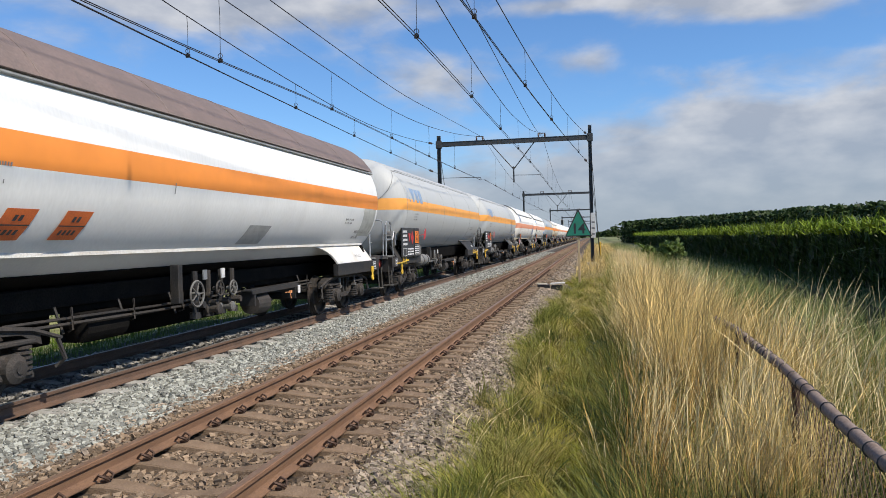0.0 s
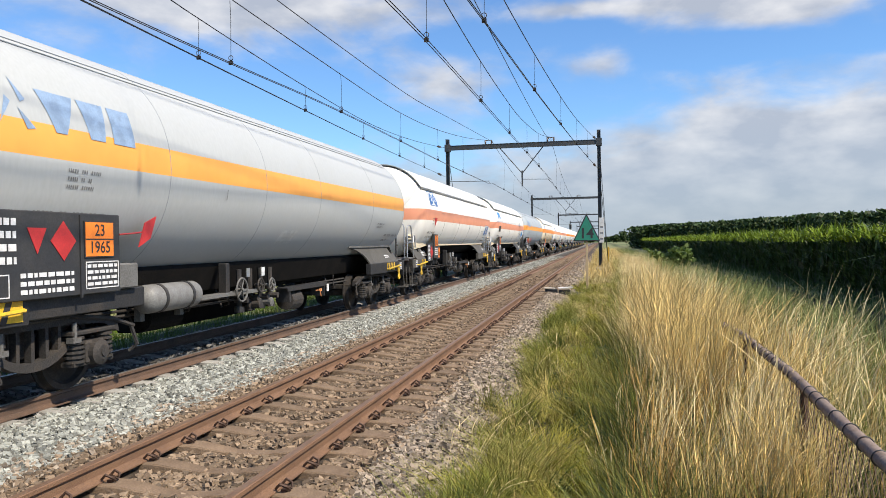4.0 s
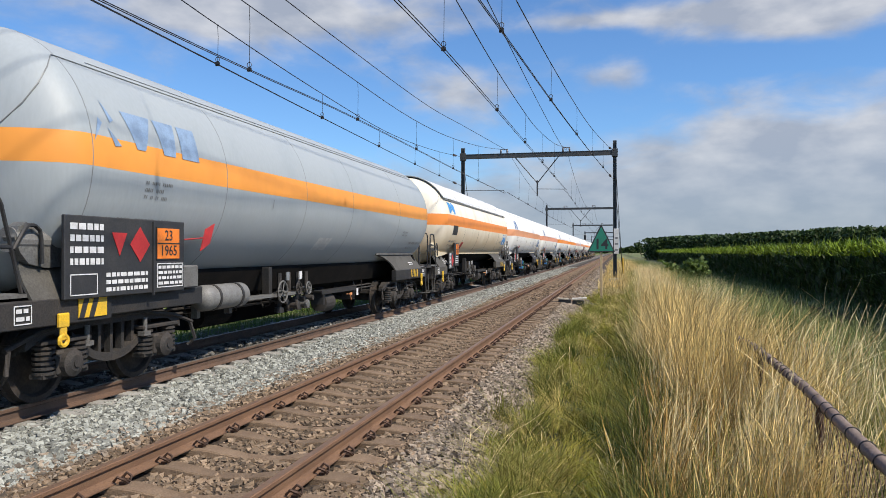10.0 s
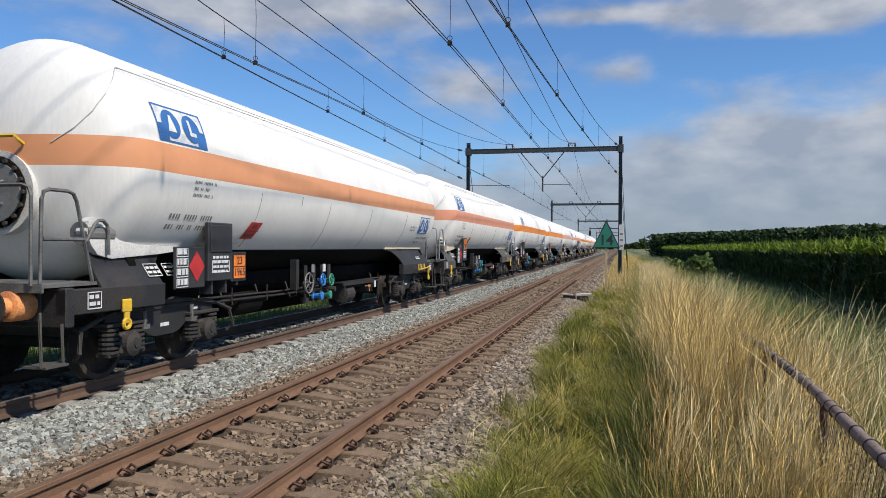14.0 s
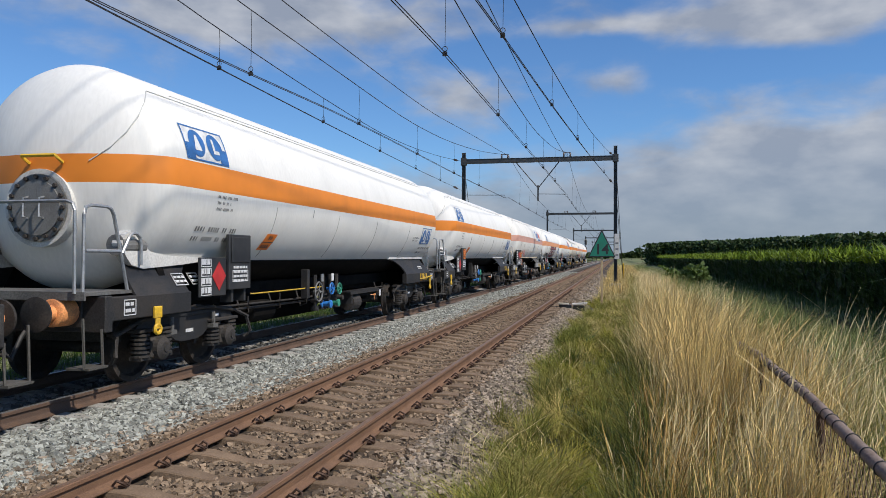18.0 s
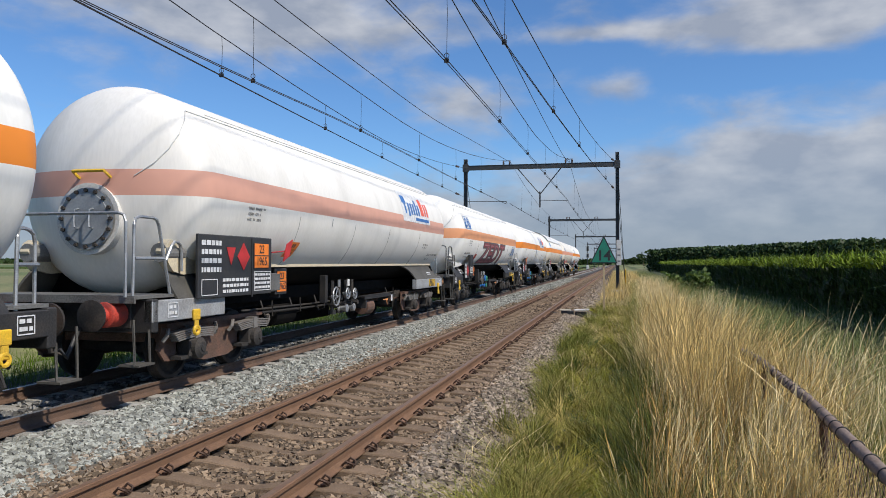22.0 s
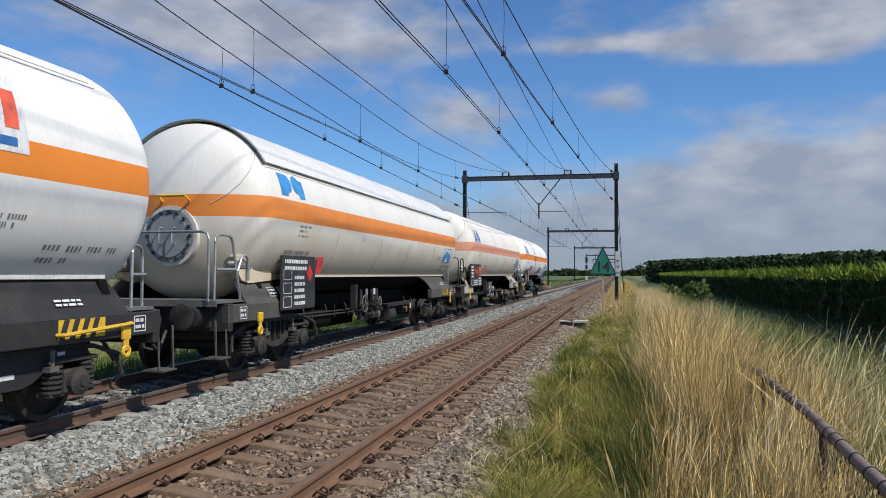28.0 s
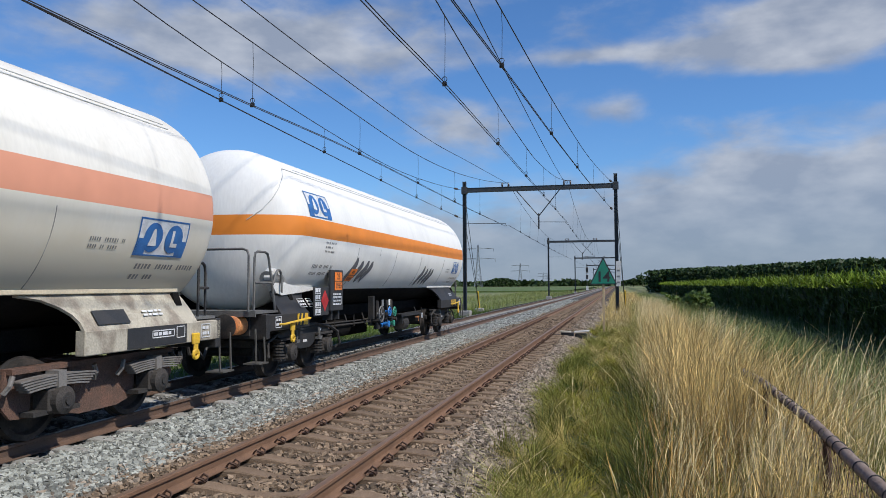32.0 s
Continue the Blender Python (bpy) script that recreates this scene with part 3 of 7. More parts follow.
def build_stones():
    mixed = mat("mixed_ballast", (0.265, 0.218, 0.168), 0.9, 0, 0.2, 30, 200, 0.2, (0.17, 0.126, 0.086), island=0.6)
    # far-track stones: the train's shade is put into a darker grey
    shaded = mat("shaded_ballast", (0.20, 0.195, 0.18), 0.85, 0, 0.25, 30, 200, 0.2, (0.10, 0.09, 0.08), island=0.55)
    stones((-6.35, -4.85, 3.5, 36), 520, 0.039, bed_z, "grey_ballast_stones", STONE_GREY, "pale grey broken ballast stones between the tracks")
    stones((-9.2, -4.72, -9, 5.0), 60, 0.055, bed_z, "near_grey_ballast", STONE_GREY, "grey ballast stones beside the far track", clear=(X2, 5.3))
    stones((-4.72, -0.9, -9, 3.2), 70, 0.055, bed_z, "near_brown_ballast", STONE_BROWN, "rust-brown ballast stones of the near track", clear=(X1, 5.40))
    stones((-6.35, -4.72, 36, 95), 60, 0.07, bed_z, "far_grey_ballast_stones", STONE_GREY, "grey ballast stones between the tracks farther on")
    stones((-9.2, -6.35, 5.0, 36), 100, 0.044, bed_z, "oily_ballast_stones", shaded, "dark oily ballast stones under the train", clear=(X2, 5.3))
    stones((-4.95, -1.9, 4.0, 30), 460, 0.036, bed_z, "brown_ballast_stones", STONE_BROWN, "rust-brown ballast stones between the sleepers", clear=(X1, 5.40))
    stones((-5.35, -4.7, 4.5, 34), 160, 0.04, bed_z, "blended_ballast_stones", mixed, "grey-brown ballast stones where the two tracks meet")
    stones((-5.0, -1.6, 30, 90), 46, 0.065, bed_z, "far_brown_ballast_stones", STONE_BROWN, "rust-brown ballast stones farther along the near track", clear=(X1, 5.40))
    stones((-1.98, -0.75, 5.0, 34), 480, 0.039, bed_z, "shoulder_ballast_stones", mixed, "grey-brown ballast stones on the track shoulder")
    stones((-1.98, -0.8, 34, 90), 56, 0.065, bed_z, "far_shoulder_stones", mixed, "grey-brown ballast stones on the shoulder farther on")


# ---- overhead line ----
def build_gantry(y, k):
    xl, xr = -10.55, -0.04
    g = thing("gantry", "dark steel portal carrying the overhead wires over both tracks", "catenary gantry", "portals over the tracks", at=(0, y, 0))
    for x, top in ((xl, 9.1), (xr, 9.3)):
        def mast(bm, x=x, top=top):
            # an H section: two flanges and a web
            for s in (-1, 1):
                box(bm, x + s * 0.11 - 0.012, x + s * 0.11 + 0.012, -0.12, 0.12, -0.1, top)
            box(bm, x - 0.1, x + 0.1, -0.008, 0.008, -0.1, top)
            for z in np.arange(0.4, top, 0.9):
                box(bm, x - 0.1, x + 0.1, -0.1, 0.1, z, z + 0.015)
        part("mast", mast, MAST, g, key=f"mast{top}")
        part("foundation", lambda bm, x=x: box(bm, x - 0.4, x + 0.4, -0.45, 0.45, -0.95, -0.08, 0.04), CONCRETE, g, "weathered concrete foundation", key=f"found{top}")
        part("mast_head", lambda bm, x=x, top=top: box(bm, x - 0.2, x + 0.2, -0.16, 0.16, 8.2, 8.72, 0.01), MAST, g, key=f"head{top}")
    part("beam", lambda bm: (box(bm, xl, xr, -0.12, -0.09, 8.32, 8.62), box(bm, xl, xr, 0.09, 0.12, 8.32, 8.62), box(bm, xl, xr, -0.14, 0.14, 8.60, 8.63), box(bm, xl, xr, -0.14, 0.14, 8.31, 8.34)), MAST, g, key="beam")
    # the middle hanger: a vee with a short post that carries the steady arms
    part("hanger", lambda bm: (tube(bm, [(-6.85, 0, 8.35), (-5.32, 0, 6.55)], 0.035), tube(bm, [(-3.8, 0, 8.35), (-5.25, 0, 6.55)], 0.035), box(bm, -5.34, -5.24, -0.05, 0.05, 5.6, 6.7)), MAST, g, key="hanger")
    part("steady_arm", lambda bm: (tube(bm, [(-5.25, 0, 6.1), (-3.4, 0, 6.05)], 0.02), tube(bm, [(-3.5, 0, 6.05), (-3.3, 0, 5.85)], 0.012)), MAST, g, key="arm_r")
    part("steady_arm", lambda bm: (tube(bm, [(xl, 0, 6.1), (-7.6, 0, 6.05)], 0.02), tube(bm, [(-7.7, 0, 6.05), (-7.5, 0, 5.85)], 0.012)), MAST, g, key="arm_l")
    for x in (-7.62, -3.3):
        part("insulator", lambda bm, x=x: (lathe(bm, [(8.63, 0.03), (8.66, 0.07), (8.7, 0.04), (8.74, 0.08), (8.78, 0.04), (8.82, 0.07), (8.9, 0.03)], 10, "z", (x - 0.22, 0, 0)),
                                          lathe(bm, [(8.63, 0.03), (8.66, 0.07), (8.7, 0.04), (8.74, 0.08), (8.78, 0.04), (8.82, 0.07), (8.9, 0.03)], 10, "z", (x + 0.22, 0, 0)),
                                          box(bm, x - 0.27, x + 0.27, -0.04, 0.04, 8.88, 8.93)), INSUL, g, key=f"ins{x}")
    return g


def wire(name, pts, r, label):
    ob = new(name, mesh_of(name, lambda bm: tube(bm, pts, r, 5), WIRE))
    return tagged(ob, label, "overhead wire", "overhead wires")


def span(x0, y0, z0, x1, y1, z1, sag, n=24):
    out = []
    for i in range(n + 1):
        u = i / n
        out.append((x0 + (x1 - x0) * u, y0 + (y1 - y0) * u, z0 + (z1 - z0) * u - 4 * sag * u * (1 - u)))
    return out


def on_span(pts, y):
    for a, b in zip(pts, pts[1:]):
        if a[1] <= y <= b[1]:
            u = (y - a[1]) / (b[1] - a[1])
            return Vector(a).lerp(Vector(b), u)
    return Vector(pts[-1])


def hung(x0, y0, x1, y1, knots, n=40):
    """A wire from knots (y, z), smooth between them, with x drifting evenly."""
    ky, kz = [k[0] for k in knots], [k[1] for k in knots]
    out = []
    for i in range(n + 1):
        y = y0 + (y1 - y0) * i / n
        j = max(0, min(len(ky) - 2, sum(1 for k in ky if k <= y) - 1))
        u = (y - ky[j]) / (ky[j + 1] - ky[j])

        def slope(m):
            p, q = max(0, m - 1), min(len(ky) - 1, m + 1)
            return (kz[q] - kz[p]) / (ky[q] - ky[p]) * (ky[j + 1] - ky[j])
        a, b, c, d = kz[j], kz[j + 1], slope(j), slope(j + 1)
        z = a * (1 + 2 * u) * (1 - u) ** 2 + c * u * (1 - u) ** 2 + b * u * u * (3 - 2 * u) - d * u * u * (1 - u)
        out.append((x0 + (x1 - x0) * (y - y0) / (y1 - y0), y, z))
    return out


def droppers(mess, con, ys):
    for y in ys:
        a, b = on_span(mess, y), on_span(con, y)
        d = thing("dropper", "thin wire dropper with a clamp on the contact wire", "dropper", "droppers")
        part("dropper_wire", lambda bm: tube(bm, [a, a.lerp(b, 0.3) + Vector((0.015, 0, 0)), b], 0.0055, 4), WIRE, d)
        part("clamp", lambda bm: (box(bm, b.x - 0.045, b.x + 0.045, b.y - 0.02, b.y + 0.02, b.z - 0.03, b.z + 0.05), ring(bm, (b.x, b.y, b.z + 0.11), 0.05, 0.008, "y", 10, 4)), WIRE, d)


def build_wires():
    stops = [-14.0, *GANTRIES]
    first = {"near": ([(-14, 8.9), (0, 7.95), (8, 7.42), (14, 7.15), (21, 6.93), (27, 6.92), (32, 7.03), (42, 7.75), (52.2, 8.92)],
                      [(-14, 5.45), (9.4, 5.58), (14.3, 5.72), (27.9, 5.83), (52.2, 5.98)]),
             "far": ([(-14, 8.75), (0, 7.55), (8, 7.1), (12, 6.95), (20, 6.82), (27, 6.78), (34, 7.08), (43, 7.85), (52.2, 8.9)],
                     [(-14, 5.35), (8.2, 5.47), (13.6, 5.53), (20.5, 5.68), (37, 5.72), (52.2, 5.85)])}
    for cx, word in ((-3.3, "near"), (-7.4, "far")):
        for i in range(len(stops) - 1):
            ya, yb = stops[i], stops[i + 1]
            if i == 0:
                mess, con = [hung(cx, ya, cx - (0.0 if word == "near" else 0.2), yb, k) for k in first[word]]
            else:
                mess = span(cx, ya, 8.9, cx, yb, 8.9, 1.9)
                con = [(p[0] + 0.18 * math.sin(3.14 * (i + k / 24)), p[1], 5.9) for k, p in enumerate(mess)]
            wire("messenger_wire", mess, 0.0125, f"dark carrying cable of the {word} track, sagging between portals")
            for s in (-0.03, 0.03):
                wire("contact_wire", [(p[0] + s, p[1], p[2]) for p in con], 0.0095, f"dark copper contact wire above the {word} track")
            if i < 2:
                droppers(mess, con, np.arange(ya + 1.0 if i == 0 else ya + 7, yb - 4, 6.85))
    # a straighter feeder above the far track
    wire("feeder_wire", hung(-7.5, -14, -7.6, 52.2, [(-14, 8.6), (0, 7.95), (14, 7.67), (20, 7.66), (30, 7.78), (38, 8.2), (52.2, 8.95)]), 0.013, "dark feeder cable above the far track")
    wire("feeder_wire", hung(-3.25, -14, -3.3, 52.2, [(-14, 8.9), (0, 8.6), (17, 8.37), (23.5, 8.30), (34.6, 8.26), (47, 8.4), (52.2, 8.7)]), 0.013, "dark feeder cable above the near track")
    # the ending section: wires that drift outwards and are anchored on the masts of the first portal
    for x0, x1, kc, km, word, y1 in ((-8.4, -10.5, [(-14, 5.6), (9, 5.76), (14.5, 5.80), (21.4, 5.86), (35, 6.02), (52.2, 6.34)],
                                      [(-14, 8.4), (2, 7.25), (11.4, 6.77), (14.2, 6.67), (20.9, 6.60), (30, 6.72), (40, 7.35), (52.2, 8.45)], "far", 52.2),
                                     (-2.9, -0.1, [(-14, 5.85), (10.7, 5.95), (13.8, 5.98), (22.3, 6.0), (35, 6.18), (52.2, 6.6)],
                                      [(-14, 8.5), (0, 7.45), (7, 7.18), (13.9, 7.1), (22.4, 7.03), (33, 7.25), (46.4, 8.09), (52.2, 8.6)], "near", 52.2)):
        slope = (x1 - (-7.6 if word == "far" else -2.9)) / 52.2
        xa = (-7.6 if word == "far" else -2.9) - 14 * slope
        con, mess = hung(xa, -14.0, x1, y1, kc), hung(xa, -14.0, x1, y1, km)
        for s in (-0.025, 0.025):
            wire("anchored_contact_wire", [(p[0] + s * (1 - k / 40), p[1], p[2]) for k, p in enumerate(con)], 0.0095, f"contact wire of the {word} track drawn aside to a portal mast")
        wire("anchored_cable", mess, 0.0125, f"carrying cable of the {word} track tied off on a portal mast")
        droppers(mess, con, np.arange(-6.5, 44, 6.9) + (0.55 if word == "far" else 0.1))
        for pts in (con, mess):
            a, b = Vector(pts[37]), Vector(pts[38])
            ob = new("strain_insulator", mesh_of("strain_insulator", lambda bm: [cyl(bm, a.lerp(b, u), a.lerp(b, u + 0.06), 0.07, 8) for u in (0.2, 0.32, 0.44, 0.56, 0.68)] and cyl(bm, a, b, 0.03, 6), INSUL))
            tagged(ob, "brown ribbed insulator in an anchored overhead wire", "insulator", "strain insulators")
    # guy wires behind the first portal
    for x0, z0, x1, y1 in ((-10.55, 8.3, -11.6, 63.5), (-10.55, 6.3, -11.6, 63.5), (-0.04, 8.6, 0.6, 66.0), (-0.04, 6.6, 0.6, 66.0)):
        ob = new("guy_wire", mesh_of("guy_wire", lambda bm: tube(bm, [(x0, 52.2, z0), (x1, y1, -0.35)], 0.02, 5), MAST))
        tagged(ob, "dark steel guy rod from a portal mast to the ground", "guy wire", "guy wires")
    for x1, y1 in ((-11.6, 63.5), (0.6, 66.0)):
        a = thing("guy_anchor", "concrete anchor block with a yellow guard tube", "anchor block", "guy anchors", at=(x1, y1, -0.4))
        part("block", lambda bm: box(bm, -0.35, 0.35, -0.4, 0.4, -0.5, 0.15, 0.04), CONCRETE, a, key="guyblock")
        part("guard_tube", lambda bm: cyl(bm, (0, -0.02, 0.1), (0, -0.6, 1.6), 0.06, 8), YELLOW, a, "faded yellow guard tube", key="guytube")


# ---- verge: sign, box, railing ----
def build_sign():
    s = thing("speed_sign", "green triangular track sign with a black 14 on a pale post", "track sign", at=(-0.55, 30.2, -0.42))
    part("post", lambda bm: box(bm, -0.045, 0.045, -0.035, 0.035, -0.2, 2.3, 0.008), POST_WOOD, s, "weathered pale yellow post")
    part("board", lambda bm: prism(bm, [(-0.53, 2.14), (0.53, 2.14), (0.02, 3.2), (-0.02, 3.2)], -0.075, -0.045, "y"), BLACK, s, "black rim of the board")
    part("face", lambda bm: prism(bm, [(-0.47, 2.18), (0.47, 2.18), (0.0, 3.13)], -0.08, -0.0755, "y"), SIGN_GREEN, s, "dark green face")
    pts, fs = letters("14", 0.56, 0.012)

    def draw(bm):
        vs = [bm.verts.new((p.x, -0.084, 2.43 + p.y)) for p in pts]
        for f in fs:
            bm.faces.new([vs[i] for i in f])
    part("number", draw, BLACK, s, "black number 14")


def build_signal():
    s = thing("rail_signal", "tall dark railway signal with pale-rimmed lamp shields", "signal", at=(-10.2, 262.0, -0.5))
    part("mast", lambda bm: (cyl(bm, (0, 0, 0), (0, 0, 7.9), 0.09, 8), box(bm, -0.3, 0.3, -0.3, 0.3, -0.2, 0.25, 0.03)), MAST, s)
    for z, h in ((6.3, 1.9), (4.1, 1.5)):
        sh = part("lamp_shield", lambda bm: box(bm, -0.42, 0.42, -0.2, -0.12, z, z + h, 0.06), BLACK, s, "black lamp shield")
        part("shield_rim", lambda bm: (box(bm, -0.46, 0.46, -0.21, -0.13, z - 0.05, z + 0.06), box(bm, -0.46, 0.46, -0.21, -0.13, z + h - 0.06, z + h + 0.05), box(bm, -0.47, -0.37, -0.212, -0.13, z, z + h), box(bm, 0.37, 0.47, -0.212, -0.13, z, z + h)), FRAME_WHITE, sh, "white rim")
        for k in range(3):
            part("lamp_hood", lambda bm: cyl(bm, (0, -0.2, z + h * (0.25 + 0.25 * k)), (0, -0.5, z + h * (0.25 + 0.25 * k)), 0.12, 10, 0.13), BLACK, sh)
    part("cabinet", lambda bm: box(bm, -0.4, 0.4, -0.3, 0.3, 0.2, 1.6, 0.03), FRAME_WHITE, s, "pale cabinet at the foot")


def build_verge_things():
    b = thing("track_box", "low white-topped trackside box on a dark base", "track box", at=(-1.60, 28.9, -0.22))
    part("base", lambda bm: (box(bm, -0.52, -0.05, -0.16, 0.16, -0.2, 0.13, 0.02), box(bm, 0.0, 0.44, -0.16, 0.16, -0.2, 0.10, 0.02)), BLACK, b)
    part("cover", lambda bm: prism(bm, [(-0.02, 0.13), (0.52, 0.17), (0.54, 0.21), (-0.02, 0.18)], -0.2, 0.2, "y"), FRAME_WHITE, b, "off-white tilted cover")
    part("cover", lambda bm: prism(bm, [(-0.55, 0.15), (-0.16, 0.13), (-0.16, 0.17), (-0.55, 0.19)], -0.19, 0.19, "y"), FRAME_CREAM, b, "pale brown cover")
    part("cable", lambda bm: tube(bm, [(-0.4, 0, 0.02), (-0.7, -0.1, 0.05), (-0.98, -0.2, 0.10)], 0.02), BLACK, b)
    m = thing("mast_board", "white notice board with dark bars fixed to the portal mast", "notice board", at=(0.05, 52.0, 0))
    part("board", lambda bm: box(bm, -0.16, 0.16, -0.02, 0.01, 1.6, 3.3, 0.004), FRAME_WHITE, m)
    for z in (1.8, 2.2, 2.6):
        part("bar", lambda bm, z=z: box(bm, -0.1, 0.1, -0.028, -0.021, z, z + 0.12), INK_GREY, m)
    # pipe railing along the ditch, wound with wire, with a mesh below
    knots = [(1.03, 1.8, 0.80), (1.14, 3.7, 0.80), (1.255, 5.6, 0.80), (1.314, 7.77, 0.80), (1.33, 11.0, 0.68), (1.36, 12.6, 0.58)]

    def along(y):
        return Vector([float(np.interp(y, [k[1] for k in knots], [k[i] for k in knots])) for i in range(3)])
    r = thing("pipe_railing", "brown painted pipe railing wound with wire beside the ditch", "railing")
    part("rail_pipe", lambda bm: tube(bm, [along(y) + Vector((0, 0, 0.004 * math.sin(y * 2.7))) for y in np.linspace(1.8, 12.6, 24)], 0.033, 14), PIPE, r, smooth=True)
    y = 1.9
    while y < 12.5:
        part("wire_turn", lambda bm: ring(bm, (0, 0, 0), 0.036, 0.0032, "y", 12, 4), BLACK, r, key="wireturn", at=Matrix.Translation(along(y)) @ pose(0, 0, 0, 3, 0, -5 + rng.normal(0, 6)))
        y += rng.uniform(0.15, 0.32)
    for y in (2.6, 5.0, 7.4, 9.8, 12.2):
        c = along(y)
        part("railing_post", lambda bm: cyl(bm, (c.x, c.y, -0.9), (c.x, c.y, c.z - 0.02), 0.024, 10), CLIP, r, "rusty post")

    def netting(bm):
        for i in range(40):
            for sgn in (-1, 1):
                pts = []
                for j in range(0, 5):
                    c = along(1.8 + 6 * min(1, max(0, (i + sgn * j * 1.2) / 64)))
                    pts.append((c.x + 0.004 * sgn, c.y, c.z - 0.05 - j * 0.17))
                tube(bm, pts, 0.0022, 3)
    part("wire_netting", netting, CLIP, r, "rusty diamond wire netting")


# ---- plants ----
def blades(n, place, height, width, lean, material, name, label, segs=3, droop=0.5, category="grass", jitter=0.35, comb=0.0, ear=False):
    """Bent, tapering blades; place(n) gives x, y, z of the roots, a height factor and, for tufts, the way each tuft leans.
    comb: how far neighbours lie the same way. ear: a thin stalk with a feathery head in place of a blade."""
    px, py, pz, hf, *tuft = place(n)
    n = len(px)
    h = height * hf * rng.uniform(1 - jitter, 1 + jitter, n)
    a = rng.uniform(0, 2 * math.pi, n)
    if comb:
        flow = 2.2 * np.sin(px * 2.3 + 1.3 * np.sin(py * 0.9)) + 1.8 * np.cos(py * 1.7 + px) - 0.6
        a = np.where(rng.random(n) < comb, flow + rng.normal(0, 0.45, n), a)
    ln = np.abs(rng.normal(0, lean, n)) + 0.03
    ox, oy = tuft if tuft else (0.0, 0.0)
    tw = a + math.pi / 2 + rng.normal(0, 0.5, n)
    w = width * rng.uniform(0.6, 1.4, n)
    us = [0, 0.4, 0.74, 0.8, 0.9, 1.0] if ear else [s / segs for s in range(segs + 1)]
    segs = len(us) - 1
    nod, nda = np.abs(rng.normal(0, 0.13, n)), rng.normal(0.2, 0.9, n)
    v = np.zeros((n, (segs + 1) * 2, 3), np.float32)
    for s, u in enumerate(us):
        r = h * ln * (u + droop * u * u * u)
        cx, cy = px + np.cos(a) * r + ox * h * u * u, py + np.sin(a) * r + oy * h * u * u
        cz = pz + h * (u - 0.5 * ln * droop * u * u * u) / np.sqrt(1 + ln * ln * (1 if comb else 0))
        if ear:
            ww = w * (0.5, 0.4, 0.3, 0.75, 0.95, 0.15)[s]
        else:
            ww = w * (1 - u) ** 0.6 * 0.5 + 0.0006
        if ear:
            # the head nods, mostly downwind
            k = np.clip((u - 0.62) / 0.38, 0, 1) ** 2 * h * nod
            cx, cy, cz = cx + np.cos(nda) * k, cy + np.sin(nda) * k, cz - 0.35 * k
        v[:, 2 * s] = np.stack([cx - np.cos(tw) * ww, cy - np.sin(tw) * ww, cz], -1)
        v[:, 2 * s + 1] = np.stack([cx + np.cos(tw) * ww, cy + np.sin(tw) * ww, cz], -1)
    quad = np.array([[2 * s, 2 * s + 1, 2 * s + 3, 2 * s + 2] for s in range(segs)])
    f = (quad[None] + (np.arange(n) * (segs + 1) * 2)[:, None, None]).reshape(-1, 4)
    return stuff(name, v.reshape(-1, 3), f, material, label, category)


def patch(x, y, sx, sy, seed):
    """Smooth noise from -1 to 1 over the ground."""
    return np.array([noise.noise(Vector((float(p) * sx, float(q) * sy, seed))) for p, q in zip(x, y)])


def strip(x0, x1, y0, y1, power=2.0, clump=0.0, edge=None, size=1.0, rise_by=0.0):
    """Roots in a strip along the track, denser towards the camera, with thin and thick patches."""
    def place(n):
        y = y0 + (y1 - y0) * rng.random(n) ** power
        a, b = (edge(y) if edge else (np.full(n, x0), np.full(n, x1)))
        x = a + (b - a) * rng.random(n)
        if clump:
            keep = rng.random(n) < 0.7 + clump * patch(x, y, 1.7, 0.9, 3.1)
            x, y = x[keep], y[keep]
        far = 1 + np.clip((y - 12) / 60, 0, 1.0) * 0.15
        return x, y, ground_z(x) - 0.03, far * size
    return place


def tufts(per, y0, y1, power, edge, spread=0.06, seed=1.0, cut=0.0, sharp=2.5, size=1.0, splay=0.1, ragged=0.35):
    """Roots gathered in tufts of about per stalks; the tufts stand in patches (cut: how sparse) and lean each its own way."""
    def place(n):
        m = max(1, n // per)
        y = y0 + (y1 - y0) * rng.random(m) ** power
        a, b = edge(y)
        x = a + (b - a) * rng.random(m) + ragged * patch(np.zeros(m), y, 1, 0.55, seed + 7) + 0.5 * ragged * patch(np.zeros(m), y, 1, 2.1, seed + 9)
        keep = rng.random(m) < np.clip(0.5 - cut + sharp * patch(x, y, 1.3, 0.55, seed), 0.04, 1)
        x, y = x[keep], y[keep]
        m = len(x)
        k = rng.integers(int(per * 0.5), int(per * 1.5) + 1, m)
        i = np.repeat(np.arange(m), k)
        hf = (rng.uniform(0.72, 1.15, m) * (1 + 0.25 * patch(x, y, 0.9, 0.4, seed + 3)))[i]
        dx, dy = rng.normal(0, spread, len(i)), rng.normal(0, spread, len(i))
        lx, ly = rng.normal(0, splay, m)[i] + dx * 1.6, rng.normal(0, splay, m)[i] + dy * 1.6
        far = 1 + np.clip((y[i] - 12) / 60, 0, 1.0) * 0.1
        gx, gy = x[i] + dx, y[i] + dy
        return gx, gy, ground_z(gx) - 0.03, hf * size * far, lx, ly
    return place


